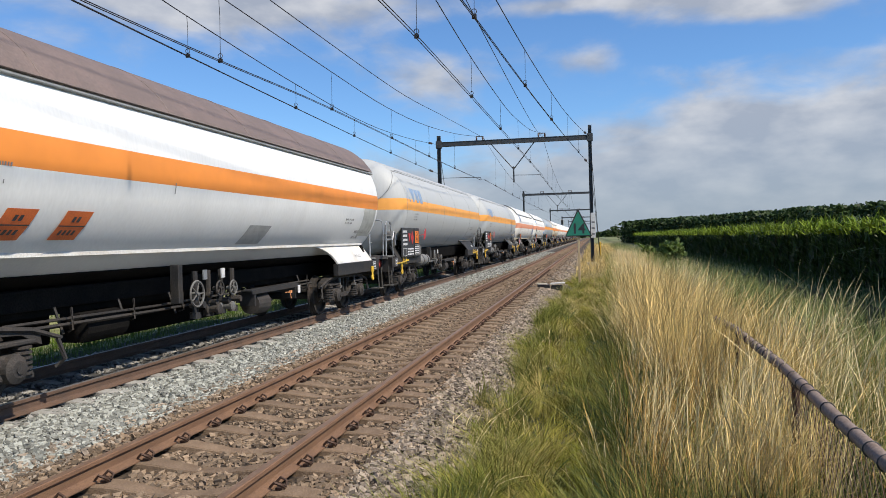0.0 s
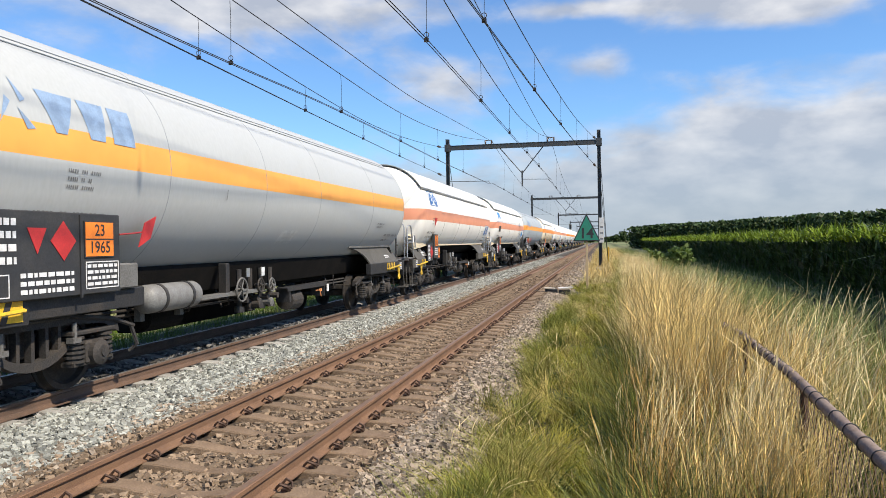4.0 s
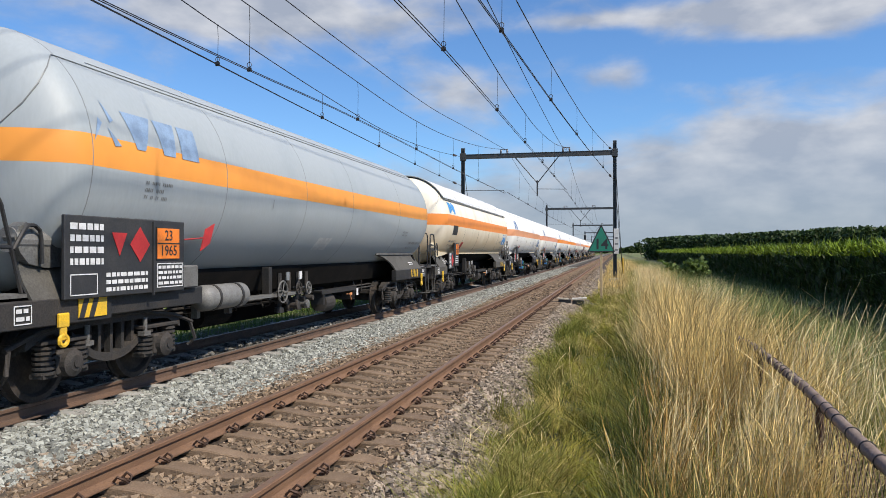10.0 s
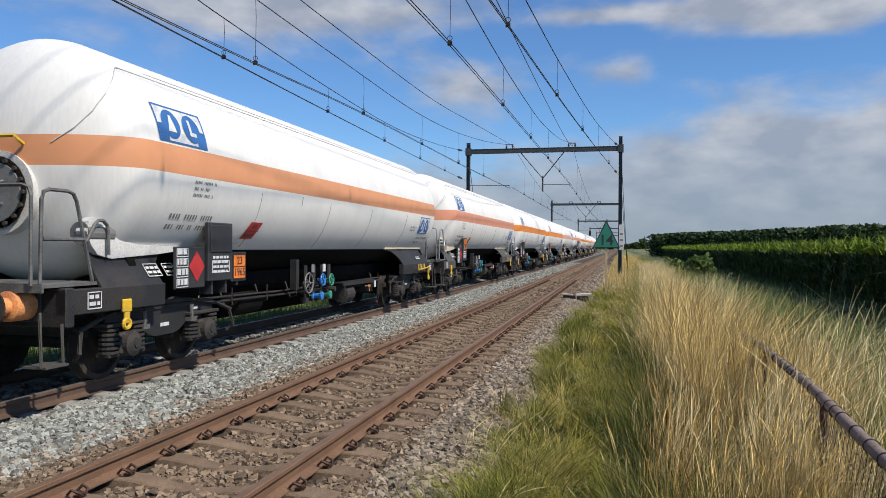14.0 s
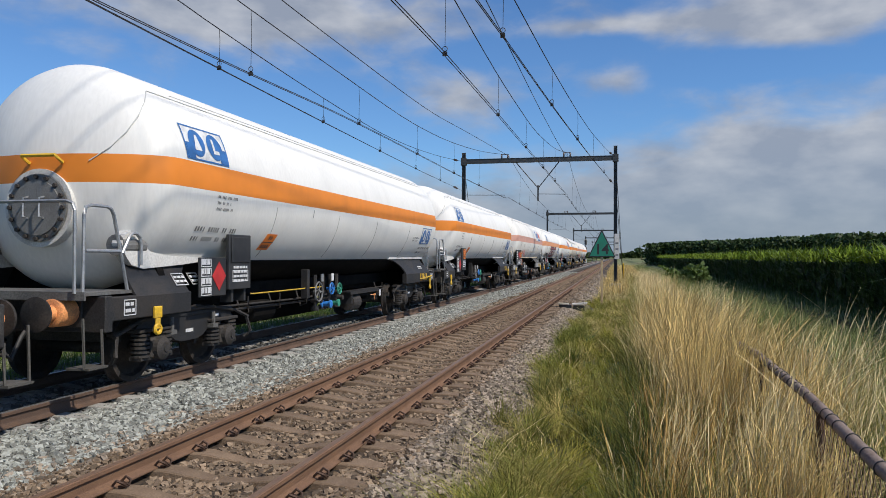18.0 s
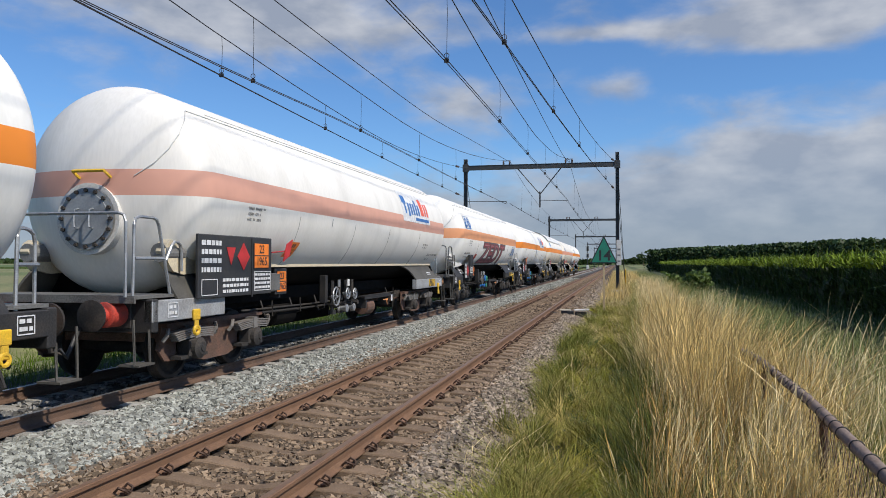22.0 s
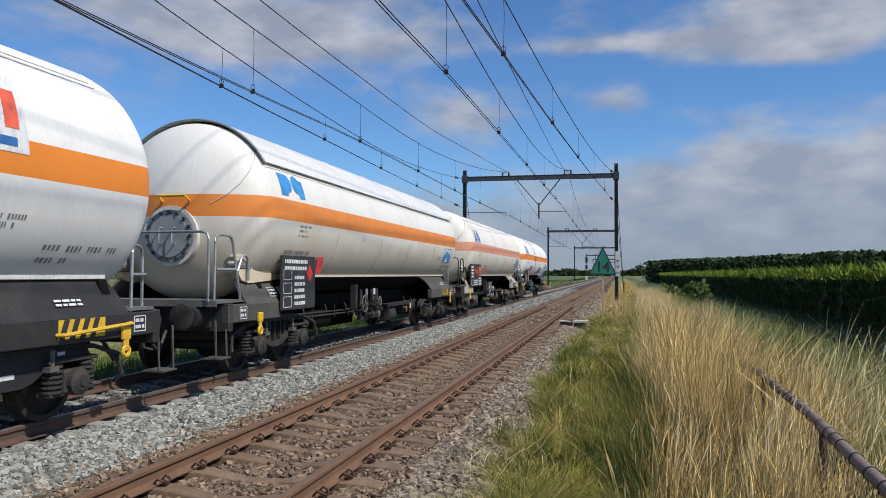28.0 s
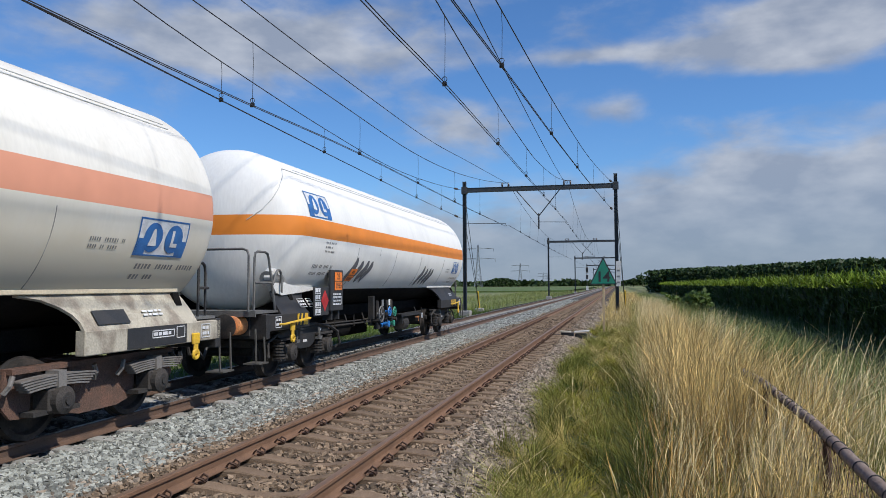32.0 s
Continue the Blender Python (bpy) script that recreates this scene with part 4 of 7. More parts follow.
def build_grass():
    def verge(y):
        clear = 0.55 * np.exp(-((y - 29.6) / 1.6) ** 2)
        return -1.22 + 0.17 * np.sin(y * 1.3) + 0.12 * np.sin(y * 3.1 + 1) + 0.004 * y + clear, 0.45 + 0.02 * y + 0.1 * np.sin(y)

    def tall(y):
        return 0.21 + 0.024 * y + 0.10 * np.sin(y * 1.9) + 0.06 * np.sin(y * 4.3 + 1), 1.0 + 0.043 * y

    def foot(y):
        return 0.02 + 0.02 * y, 0.42 + 0.022 * y

    def back(y):
        return 1.2 + 0.035 * y, np.where(y < 11, np.minimum(2.6 + 0.17 * y, 4.4), 2.7 + 0.02 * y)
    olive = mat("olive_blade", (0.40, 0.325, 0.115), 0.75, 0, 0.15, 0.8, 8, 0, (0.25, 0.245, 0.055), spec=0.04, island=0.45, thin=0.2)
    tuft = mat("tuft_blade", (0.175, 0.19, 0.045), 0.75, 0, 0.15, 0.6, 8, 0, (0.34, 0.295, 0.105), spec=0.04, island=0.5, thin=0.2)
    # green undergrowth, darkened by the shade among the stalks put into its colour
    under = mat("under_shade_blade", (0.032, 0.055, 0.014), 0.6, 0, 0.15, 0.6, 8, 0, (0.075, 0.095, 0.028), spec=0.2, island=0.5, thin=0.15)
    amber = mat("amber_stalk", (0.48, 0.30, 0.10), 0.75, 0, 0.15, 0.9, 8, 0, (0.36, 0.235, 0.08), spec=0.08, island=0.5, thin=0.04)
    pale = mat("pale_stalk", (0.82, 0.67, 0.37), 0.75, 0, 0.15, 0.9, 8, 0, (0.62, 0.48, 0.22), spec=0.08, island=0.45, thin=0.04)
    herb = mat("herb_leaf", (0.04, 0.08, 0.02), 0.55, 0, 0.15, 0.6, 8, 0, (0.07, 0.11, 0.03), spec=0.3, island=0.4, thin=0.15)
    mixed = mat("mixed_blade", (0.23, 0.235, 0.06), 0.75, 0, 0.15, 0.6, 8, 0, (0.13, 0.17, 0.038), spec=0.04, island=0.55, thin=0.2)
    # the trodden path: low mats combed to and fro, tufts of arching blades, and taller tufts along the ballast
    blades(15000, strip(0, 0, 5.0, 30, 1.7, 0.4, verge), 0.17, 0.008, 1.1, LEAF, "verge_grass", "short trodden green grass on the verge", comb=0.9)
    blades(30000, tufts(34, 4.6, 34, 1.7, verge, 0.05, 1.5, -0.25, 1.5, splay=0.85, ragged=0.15), 0.30, 0.0085, 0.30, LEAF, "verge_mats", "arching green blades in mats on the verge", droop=0.9)
    blades(17000, tufts(34, 4.6, 40, 1.6, verge, 0.05, 3.5, 0.0, 2.2, splay=0.9, ragged=0.15), 0.32, 0.008, 0.30, olive, "yellowed_verge_grass", "yellowed blades in mats on the verge", droop=0.9)
    blades(13000, tufts(34, 4.6, 30, 1.7, lambda y: (verge(y)[0] - 0.02, verge(y)[0] + 0.34), 0.06, 2.0, -0.3, 1.5, splay=0.45, ragged=0.12), 0.40, 0.008, 0.28, tuft, "edge_tufts", "loose olive tufts where the verge meets the ballast")
    blades(9000, tufts(40, 4.6, 34, 1.7, verge, 0.07, 5.0, 0.1, 2.0, splay=0.45), 0.40, 0.008, 0.3, tuft, "verge_tufts", "taller tufts standing on the verge")
    blades(7000, tufts(40, 4.6, 24, 1.6, verge, 0.09, 9.0, 0.25, 2.6, splay=0.35, ragged=0.2), 0.34, 0.010, 0.45, herb, "dark_tufts", "dark green leafy tufts on the verge")
    blades(8000, tufts(22, 4.0, 20, 1.6, foot, 0.10, 6.0, 0.0, 2.0, splay=0.3), 0.36, 0.014, 0.5, herb, "broad_herbs", "dark green broad-leaved herbs at the foot of the tall grass")
    blades(13000, tufts(18, 3.6, 34, 1.6, foot, 0.08, 7.0, -0.1, 2.2, splay=0.2), 0.68, 0.0065, 0.22, tuft, "green_stalks", "tall green stalks at the edge of the straw")
    # bleached short grass round the sign and the mast
    blades(17000, tufts(26, 19, 75, 1.5, lambda y: (verge(y)[0] + 0.1 + 0.012 * (y - 19), verge(y)[1] - 0.1), 0.10, 51.0, -0.3, 1.6, splay=0.6), 0.30, 0.012, 0.4, mat("hay_blade", (0.50, 0.40, 0.20), 0.75, 0, 0.15, 0.5, 8, 0, (0.36, 0.30, 0.13), spec=0.08, island=0.4, thin=0.05), "bleached_verge_grass", "short bleached grass on the path round the sign", droop=0.8)
    blades(5000, tufts(40, 24, 60, 1.3, lambda y: (0.45 + 0.012 * y, 0.75 + 0.016 * y), 0.12, 52.0, 0.0, 2.4, splay=0.15), 0.75, 0.012, 0.15, tuft, "green_clumps", "green clumps between the path and the straw")
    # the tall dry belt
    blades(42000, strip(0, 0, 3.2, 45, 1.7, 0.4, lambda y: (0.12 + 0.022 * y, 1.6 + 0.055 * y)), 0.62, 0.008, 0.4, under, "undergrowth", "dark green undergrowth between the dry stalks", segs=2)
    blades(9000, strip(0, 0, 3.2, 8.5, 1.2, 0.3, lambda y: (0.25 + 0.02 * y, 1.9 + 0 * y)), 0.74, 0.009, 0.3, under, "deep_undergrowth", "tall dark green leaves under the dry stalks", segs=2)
    blades(30000, tufts(20, 4.3, 50, 1.7, tall, 0.06, 11.0, 0.05, 2.4, splay=0.035), 0.92, 0.0022, 0.035, STRAW, "straw_grass", "tall dry straw-coloured grass beside the path", ear=True)
    blades(20000, tufts(22, 4.3, 40, 1.7, tall, 0.055, 12.0, 0.12, 2.6, splay=0.035), 0.84, 0.0022, 0.035, amber, "amber_grass", "brown-amber dry grass stalks in tufts", ear=True)
    blades(24000, tufts(16, 4.3, 60, 1.6, tall, 0.035, 13.0, 0.0, 2.2, splay=0.04), 0.97, 0.002, 0.035, pale, "pale_grass", "pale bleached grass stalks with feathery heads", ear=True)
    blades(36000, tufts(22, 3.2, 40, 1.7, tall, 0.08, 14.0, -0.1, 2.0, splay=0.07), 0.72, 0.0055, 0.12, mixed, "half_dry_grass", "half-dry green stalks among the straw", segs=3)
    blades(14000, tufts(18, 12, 62, 1.4, lambda y: (0.30 + 0.022 * y, 1.0 + 0.03 * y), 0.10, 15.0, -0.3, 1.2), 0.90, 0.007, 0.10, pale, "distant_pale_grass", "bleached grass belt farther along the path", segs=2)
    blades(9000, tufts(16, 6.6, 15, 1.2, lambda y: (0.75 + 0 * y, 1.7 + 0 * y), 0.06, 16.0, -0.3, 1.2, splay=0.05), 1.38, 0.0026, 0.05, STRAW, "railing_straw", "tall straw grown over the end of the railing", ear=True, jitter=0.2)
    blades(900, tufts(5, 4.6, 26, 1.5, lambda y: (-1.2 + 0 * y, 0.3 + 0.02 * y), 0.10, 41.0, 0.1, 1.5, splay=0.25), 0.55, 0.0026, 0.2, pale, "path_stalks", "single bleached stalks standing on the path", ear=True)
    blades(9000, strip(-1.0, 4.5, -9, 5.0, 1.0, 0.4), 0.28, 0.012, 0.9, LEAF, "near_verge_grass", "short green grass round the place of the camera", comb=0.7)
    # the ditch bank
    blades(11000, tufts(15, 3.4, 30, 1.5, back, 0.07, 21.0, 0.05, 2.2, splay=0.04), 1.02, 0.0022, 0.04, pale, "ditch_side_straw", "tall pale grass with feathery heads on the ditch bank", ear=True)
    blades(34000, tufts(24, 3.4, 60, 1.6, back, 0.10, 22.0, -0.2, 2.0, splay=0.12), 0.82, 0.0065, 0.2, mixed, "ditch_side_grass", "tall half-dry green grass on the ditch bank", segs=3)
    blades(5000, tufts(16, 3.4, 14, 1.4, back, 0.06, 23.0, 0.1, 2.2, splay=0.04), 0.92, 0.0022, 0.04, amber, "ditch_side_amber", "amber stalks on the ditch bank", ear=True)
    blades(16000, tufts(30, 8, 40, 1.2, lambda y: (2.9 + 0 * y, 6.9 + 0 * y), 0.18, 62.0, -0.4, 1.0, splay=0.2), 0.92, 0.014, 0.25, REED, "near_reeds", "grey-green reeds in the near ditch", segs=2)
    blades(26000, tufts(26, 20, 130, 1.4, lambda y: (2.9 + 0 * y, 7.3 + 0 * y), 0.18, 61.0, -0.35, 1.3, splay=0.18), 0.95, 0.02, 0.2, REED, "reeds", "grey-green reeds filling the ditch", segs=2)
    blades(8000, strip(-0.9, 3.5, 40, 160, 1.3, 0.4), 0.7, 0.02, 0.3, STRAW, "far_straw_grass", "dry grass along the far verge", segs=2)
    # the maize's shade on this strip is put in as a dark leaf colour
    blades(15000, strip(6.8, 9.9, 8, 130, 1.5, 0.3), 0.42, 0.022, 0.35, herb, "field_edge_grass", "dark green grass along the foot of the maize", segs=2)
    # grass beyond the far track
    blades(24000, strip(-12.8, -9.8, 5, 62, 1.5, 0.4), 0.24, 0.011, 0.25, mat("sward_blade", (0.075, 0.12, 0.024), 0.7, 0, 0.15, 0.6, 8, 0, (0.13, 0.16, 0.04), spec=0.1, island=0.4, thin=0.2), "tall_bank_grass", "tall green grass behind the far track")
    blades(20000, strip(-20.5, -11.6, 6, 75, 1.4, 0.5), 0.35, 0.015, 0.5, mat("bank_blade", (0.095, 0.16, 0.016), 0.75, 0, 0.15, 0.6, 8, 0, (0.19, 0.23, 0.035), spec=0.04, island=0.35, thin=0.3), "bank_grass", "fresh green grass on the bank beyond the far track")
    blades(14000, strip(-26, -10.8, 45, 230, 1.3, 0.3), 0.8, 0.035, 0.4, mat("field_blade", (0.20, 0.24, 0.075), 0.7, 0, 0.15, 0.15, 8, 0, (0.36, 0.30, 0.13), spec=0.2, island=0.35, thin=0.2), "field_grass", "rough meadow grass beyond the line", segs=2)
    # long stalks with seed heads standing out against the dark field
    blades(420, tufts(6, 5.0, 14, 1.3, lambda y: (0.6 + 0.14 * y, 1.0 + 0.36 * y), 0.10, 31.0, -0.2, 1.5, splay=0.05), 1.36, 0.0028, 0.04, pale, "seed_stalks", "tall grass stalks with pale feathery seed heads", ear=True, jitter=0.25)


def build_maize():
    # a field edge parallel to the line: a dense dark body with leaves and tassels standing out
    x0 = lambda y: 9.3 + 0.006 * y
    # the field's inner shade is put into the core colour
    core = mat("maize_inside_shade", (0.018, 0.032, 0.008), 0.8, 0, 0.3, 1.2, 9, 0.8, (0.028, 0.05, 0.012))
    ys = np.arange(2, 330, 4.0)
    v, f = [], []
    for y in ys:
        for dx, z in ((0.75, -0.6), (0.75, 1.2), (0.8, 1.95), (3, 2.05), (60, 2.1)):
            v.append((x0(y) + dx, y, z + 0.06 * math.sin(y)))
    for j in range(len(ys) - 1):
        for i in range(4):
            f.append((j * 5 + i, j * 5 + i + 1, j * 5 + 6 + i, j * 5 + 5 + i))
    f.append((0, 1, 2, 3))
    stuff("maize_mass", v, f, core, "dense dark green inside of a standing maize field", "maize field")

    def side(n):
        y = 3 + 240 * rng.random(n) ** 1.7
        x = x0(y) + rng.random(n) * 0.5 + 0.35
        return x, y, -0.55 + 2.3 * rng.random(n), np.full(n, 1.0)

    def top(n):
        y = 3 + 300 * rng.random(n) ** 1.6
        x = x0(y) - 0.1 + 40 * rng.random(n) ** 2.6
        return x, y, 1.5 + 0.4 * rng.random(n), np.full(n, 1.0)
    # one leaf in two colours: shade put into the side, sunlight into the tops
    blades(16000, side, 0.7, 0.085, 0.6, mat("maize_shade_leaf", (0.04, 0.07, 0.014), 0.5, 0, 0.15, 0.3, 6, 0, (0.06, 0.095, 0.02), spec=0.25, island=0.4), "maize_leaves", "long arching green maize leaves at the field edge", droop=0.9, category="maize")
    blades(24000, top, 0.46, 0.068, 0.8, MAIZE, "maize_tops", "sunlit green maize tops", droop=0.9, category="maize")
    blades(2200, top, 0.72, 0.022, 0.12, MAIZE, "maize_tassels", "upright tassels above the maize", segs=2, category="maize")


def clumps(n, place, size, material, name, label, category):
    """Leaf clumps: small crossed leaf cards with uneven outlines, thousands together."""
    c, s = place(n)
    n = len(c)
    a, b = rng.uniform(0, 6.28, n), rng.uniform(-1.2, 1.2, n)
    u = np.stack([np.cos(a), np.sin(a), np.zeros(n)], -1)
    w = np.stack([-np.sin(a) * np.sin(b), np.cos(a) * np.sin(b), np.cos(b)], -1)
    ang = np.linspace(0, 2 * math.pi, 6, endpoint=False)
    r = size * s[:, None] * rng.uniform(0.45, 1.0, (n, 6))
    v = c[:, None] + u[:, None] * (np.cos(ang) * r)[..., None] + w[:, None] * (np.sin(ang) * r)[..., None]
    f = (np.array([[0, 1, 2, 3], [0, 3, 4, 5]])[None] + (np.arange(n) * 6)[:, None, None]).reshape(-1, 4)
    return from_arrays(name, v.reshape(-1, 3), f, material)


def build_tree(x, y, h, w, group="", dense=1200, leaf=0.35, label="leafy green tree standing far across the fields"):
    t = thing("tree", label, "tree", group, at=(x, y, -0.6))
    part("trunk", lambda bm: (cyl(bm, (0, 0, -0.3), (0.02 * h, 0, h * 0.55), 0.035 * h, 8, 0.015 * h),
                              [cyl(bm, (0, 0, h * (0.3 + 0.06 * k)), (math.cos(k * 2.1) * w * 0.3, math.sin(k * 2.1) * w * 0.3, h * (0.52 + 0.07 * k)), 0.012 * h, 5, 0.004 * h) for k in range(5)]), BARK, t)

    def place(n):
        lobes = np.stack([rng.normal(0, w * 0.22, 9), rng.normal(0, w * 0.22, 9), h * rng.uniform(0.35, 0.85, 9)], -1)
        rad = rng.uniform(0.16, 0.30, 9) * w
        k = rng.integers(0, 9, n)
        d = rng.normal(0, 1, (n, 3))
        d /= np.linalg.norm(d, axis=1)[:, None]
        return lobes[k] + d * rad[k][:, None] * rng.uniform(0.6, 1.05, (n, 1)) * [1, 1, 0.8], rng.uniform(0.6, 1.4, n)
    ob = new("crown", clumps(dense, place, leaf, TREE, "crown", "", ""))
    ob.parent = t


def build_far():
    # windbreak behind the maize
    a, b = Vector((9.5, 215.0)), Vector((52, 92.0))

    def row(n):
        u = rng.random(n)
        bump = np.array([noise.noise(Vector((k * 30, 0.3, 1.1))) for k in u])
        p = np.stack([a.x + (b.x - a.x) * u + rng.normal(0, 1.2, n), a.y + (b.y - a.y) * u + rng.normal(0, 1.2, n)], -1)
        z = -0.5 + (5.95 + 0.5 * bump) * rng.random(n) ** 0.7
        return np.concatenate([p, z[:, None]], 1), rng.uniform(0.6, 1.4, n)
    ob = new("windbreak", clumps(32000, row, 0.36, TREE, "windbreak", "", ""))
    tagged(ob, "long dense dark green windbreak of trees behind the maize", "hedge", kind="stuff")

    def bush(n):
        # leaves in sprays along rising shoots
        shoots = np.stack([rng.uniform(-1.6, 1.6, 26), rng.uniform(-1.2, 1.2, 26), rng.uniform(0.4, 1.75, 26)], -1)
        k, u = rng.integers(0, 26, n), rng.uniform(0.25, 1.0, n)
        c = shoots[k] * np.stack([u, u, u ** 0.8], -1) + rng.normal(0, 0.13, (n, 3))
        return np.array([4.7, 56.0, -0.5]) + c, rng.uniform(0.5, 1.4, n)
    bo = thing("bush", "light green leafy shrub on the ditch bank", "bush", at=(0, 0, 0))
    leaf = new("crown", clumps(1700, bush, 0.17, mat("bush_leaf", (0.12, 0.18, 0.035), 0.6, 0, 0.15, 1, 8, 0, (0.14, 0.18, 0.05), island=0.35, thin=0.25), "crown", "", ""))
    leaf.parent = bo
    part("stems", lambda bm: [cyl(bm, (4.7, 56, -1.2), (4.7 + 0.6 * math.cos(k), 56 + 0.6 * math.sin(k), 0.4), 0.03, 5, 0.01) for k in range(6)], BARK, bo)
    # a standing crop across the line, darker than the meadow before it
    v, f = [], []
    for k, y in enumerate(np.arange(255, 700, 5.0)):
        for x in (-420, -200, -90, -40, -17):
            v.append((x + 1.5 * math.sin(y * 0.7), y, -0.25 + 0.12 * math.sin(k * 2.3 + x)))
    for j in range(len(v) // 5 - 1):
        f += [(j * 5 + i, j * 5 + i + 1, j * 5 + 6 + i, j * 5 + 5 + i) for i in range(4)]
    b = len(v)
    v += [(v[i][0], v[i][1] - 0.1, -1.0) for i in range(5)]
    f += [(b + i, b + i + 1, i + 1, i) for i in range(4)]
    stuff("crop_field", v, f, mat("crop_leaf", (0.075, 0.115, 0.026), 0.9, 0, 0.5, 0.12, 2.5, 1.0, (0.11, 0.14, 0.04), stretch=(1, 0.3, 1)), "dark green standing crop on a far field", "crop field")
    # trees and tree lines on the horizon
    for x, y, h, w in ((20.5, 650, 10.5, 10), (27.5, 655, 9.5, 9), (13, 660, 7.5, 6), (10.5, 655, 6.5, 5), (33.5, 640, 8.5, 9)):
        build_tree(x, y, h, w, "far trees", 900, 0.75)

    def horizon(n):
        u = rng.random(n)
        x = -1500 + 2400 * u
        y = 1300 + 120 * np.sin(u * 30) + rng.normal(0, 14, n)
        bump = np.array([noise.noise(Vector((k * 90, 1.3, 0.1))) for k in u])
        z = -0.5 + (7 + 4 * bump) * rng.random(n)
        return np.stack([x, y, z], -1), rng.uniform(0.6, 1.4, n)
    ob = new("horizon_trees", clumps(14000, horizon, 4.6, TREE, "horizon_trees", "", ""))
    tagged(ob, "dark line of distant trees on the horizon", "trees", kind="stuff")

    def mound(n):
        d = rng.normal(0, 1, (n, 3))
        d /= np.linalg.norm(d, axis=1)[:, None]
        d[:, 2] = np.abs(d[:, 2])
        return np.array([-170.0, 1120, -0.5]) + d * [28, 14, 12.0] * rng.uniform(0.8, 1.0, (n, 1)), rng.uniform(0.6, 1.4, n)
    ob = new("copse", clumps(1500, mound, 2.2, TREE, "copse", "", ""))
    tagged(ob, "low rounded dark copse far across the fields", "copse", kind="stuff")
    for x, y, h in ((-190, 1500, 46), (-250, 2600, 46), (-193, 1050, 60), (-300, 3300, 46)):
        build_pylon(x, y, h)


def build_pylon(x, y, h):
    p = thing("pylon", "grey lattice power pylon far across the fields", "pylon", "power pylons", at=(x, y, -0.8))

    def legs(bm):
        for sx in (-1, 1):
            for sy in (-1, 1):
                tube(bm, [(sx * 5, sy * 5, 0), (sx * 1.6, sy * 1.6, h * 0.6), (sx * 0.6, sy * 0.6, h)], 0.4, 4)
        for k in range(9):
            z0, z1 = h * k / 9, h * (k + 1) / 9
            r0, r1 = [np.interp(z, [0, h * 0.6, h], [5, 1.6, 0.6]) for z in (z0, z1)]
            for sy in (-1, 1):
                tube(bm, [(-r0, sy * r0, z0), (r1, sy * r1, z1)], 0.14, 3)
                tube(bm, [(r0, sy * r0, z0), (-r1, sy * r1, z1)], 0.14, 3)
    grey = mat("pylon_steel", (0.28, 0.30, 0.32), 0.6, 0.3, 0.1, 1, 10)
    part("tower", legs, grey, p, key=f"tower{h}")
    for z, w in ((0.66, 0.42 * h), (0.90, 0.38 * h)):
        part("crossarm", lambda bm: (tube(bm, [(-w, 0, h * z), (0, 0, h * z + 1.5), (w, 0, h * z)], 0.3, 4), tube(bm, [(-w, 0, h * z), (w, 0, h * z)], 0.25, 4)), grey, p, key=f"arm{w:.1f}")
        for s in (-1, 1):
            part("insulator_string", lambda bm: cyl(bm, (s * (w - 0.5), 0, h * z), (s * (w - 0.5), 0, h * z - 4), 0.3, 5), grey, p, key=f"string{w:.1f}{s}")


# ---- the train ----
SPEED = 8.85
R, ZC, CAP = 1.58, 2.8, 0.75                # tank radius, height of its axis, depth of a dished end
WAGONS, AXLES = [], []
LEAF_STEEL = mat("leaf_steel", (0.22, 0.205, 0.19), 0.6, 0.2, 0.2, 6, 60, 0.1, (0.13, 0.10, 0.08))
PLATE_DULL = mat("dull_orange_plate", (0.60, 0.14, 0.035), 0.6, 0, 0.12, 5, 60, 0, (0.42, 0.10, 0.04))
SEAM = mat("weld_seam", (0.62, 0.62, 0.60), 0.5, 0, 0.1, 4, 40)
SEAM_GREY = mat("stained_seam", (0.20, 0.19, 0.17), 0.8, 0, 0.1, 1.2, 40, 0, (0.5, 0.48, 0.44), 0.7, spec=0.1)
SEAM_DARK = mat("dark_seam", (0.24, 0.25, 0.25), 0.5, 0, 0.1, 4, 40)
GREY_SEAM = mat("grey_seam", (0.27, 0.29, 0.31), 0.5, 0, 0.1, 4, 40)
SADDLE = mat("saddle_grey", (0.085, 0.08, 0.07), 0.7, 0, 0.25, 2.5, 45, 0.1, (0.055, 0.05, 0.042))
SHIELD_WHITE = mat("shield_white", (0.74, 0.74, 0.72), 0.45, 0, 0.05, 1.5, 30, 0.03, (0.62, 0.60, 0.56), 0.5, stretch=(1, 0.5, 1))
SHIELD_BROWN = mat("shield_brown", (0.165, 0.125, 0.11), 0.6, 0, 0.15, 2, 30, 0.05, (0.22, 0.16, 0.14))
SOLE_PALE = mat("sole_galvanised", (0.36, 0.37, 0.38), 0.6, 0.2, 0.2, 3, 40, 0, (0.25, 0.24, 0.23))
HATCH = mat("hatch_grey", (0.20, 0.20, 0.195), 0.6, 0.1, 0.2, 5, 50, 0.1, (0.13, 0.12, 0.11))
LEDGE = mat("ledge_cream", (0.64, 0.55, 0.39), 0.6, 0, 0.12, 3, 40, 0, (0.5, 0.44, 0.33))


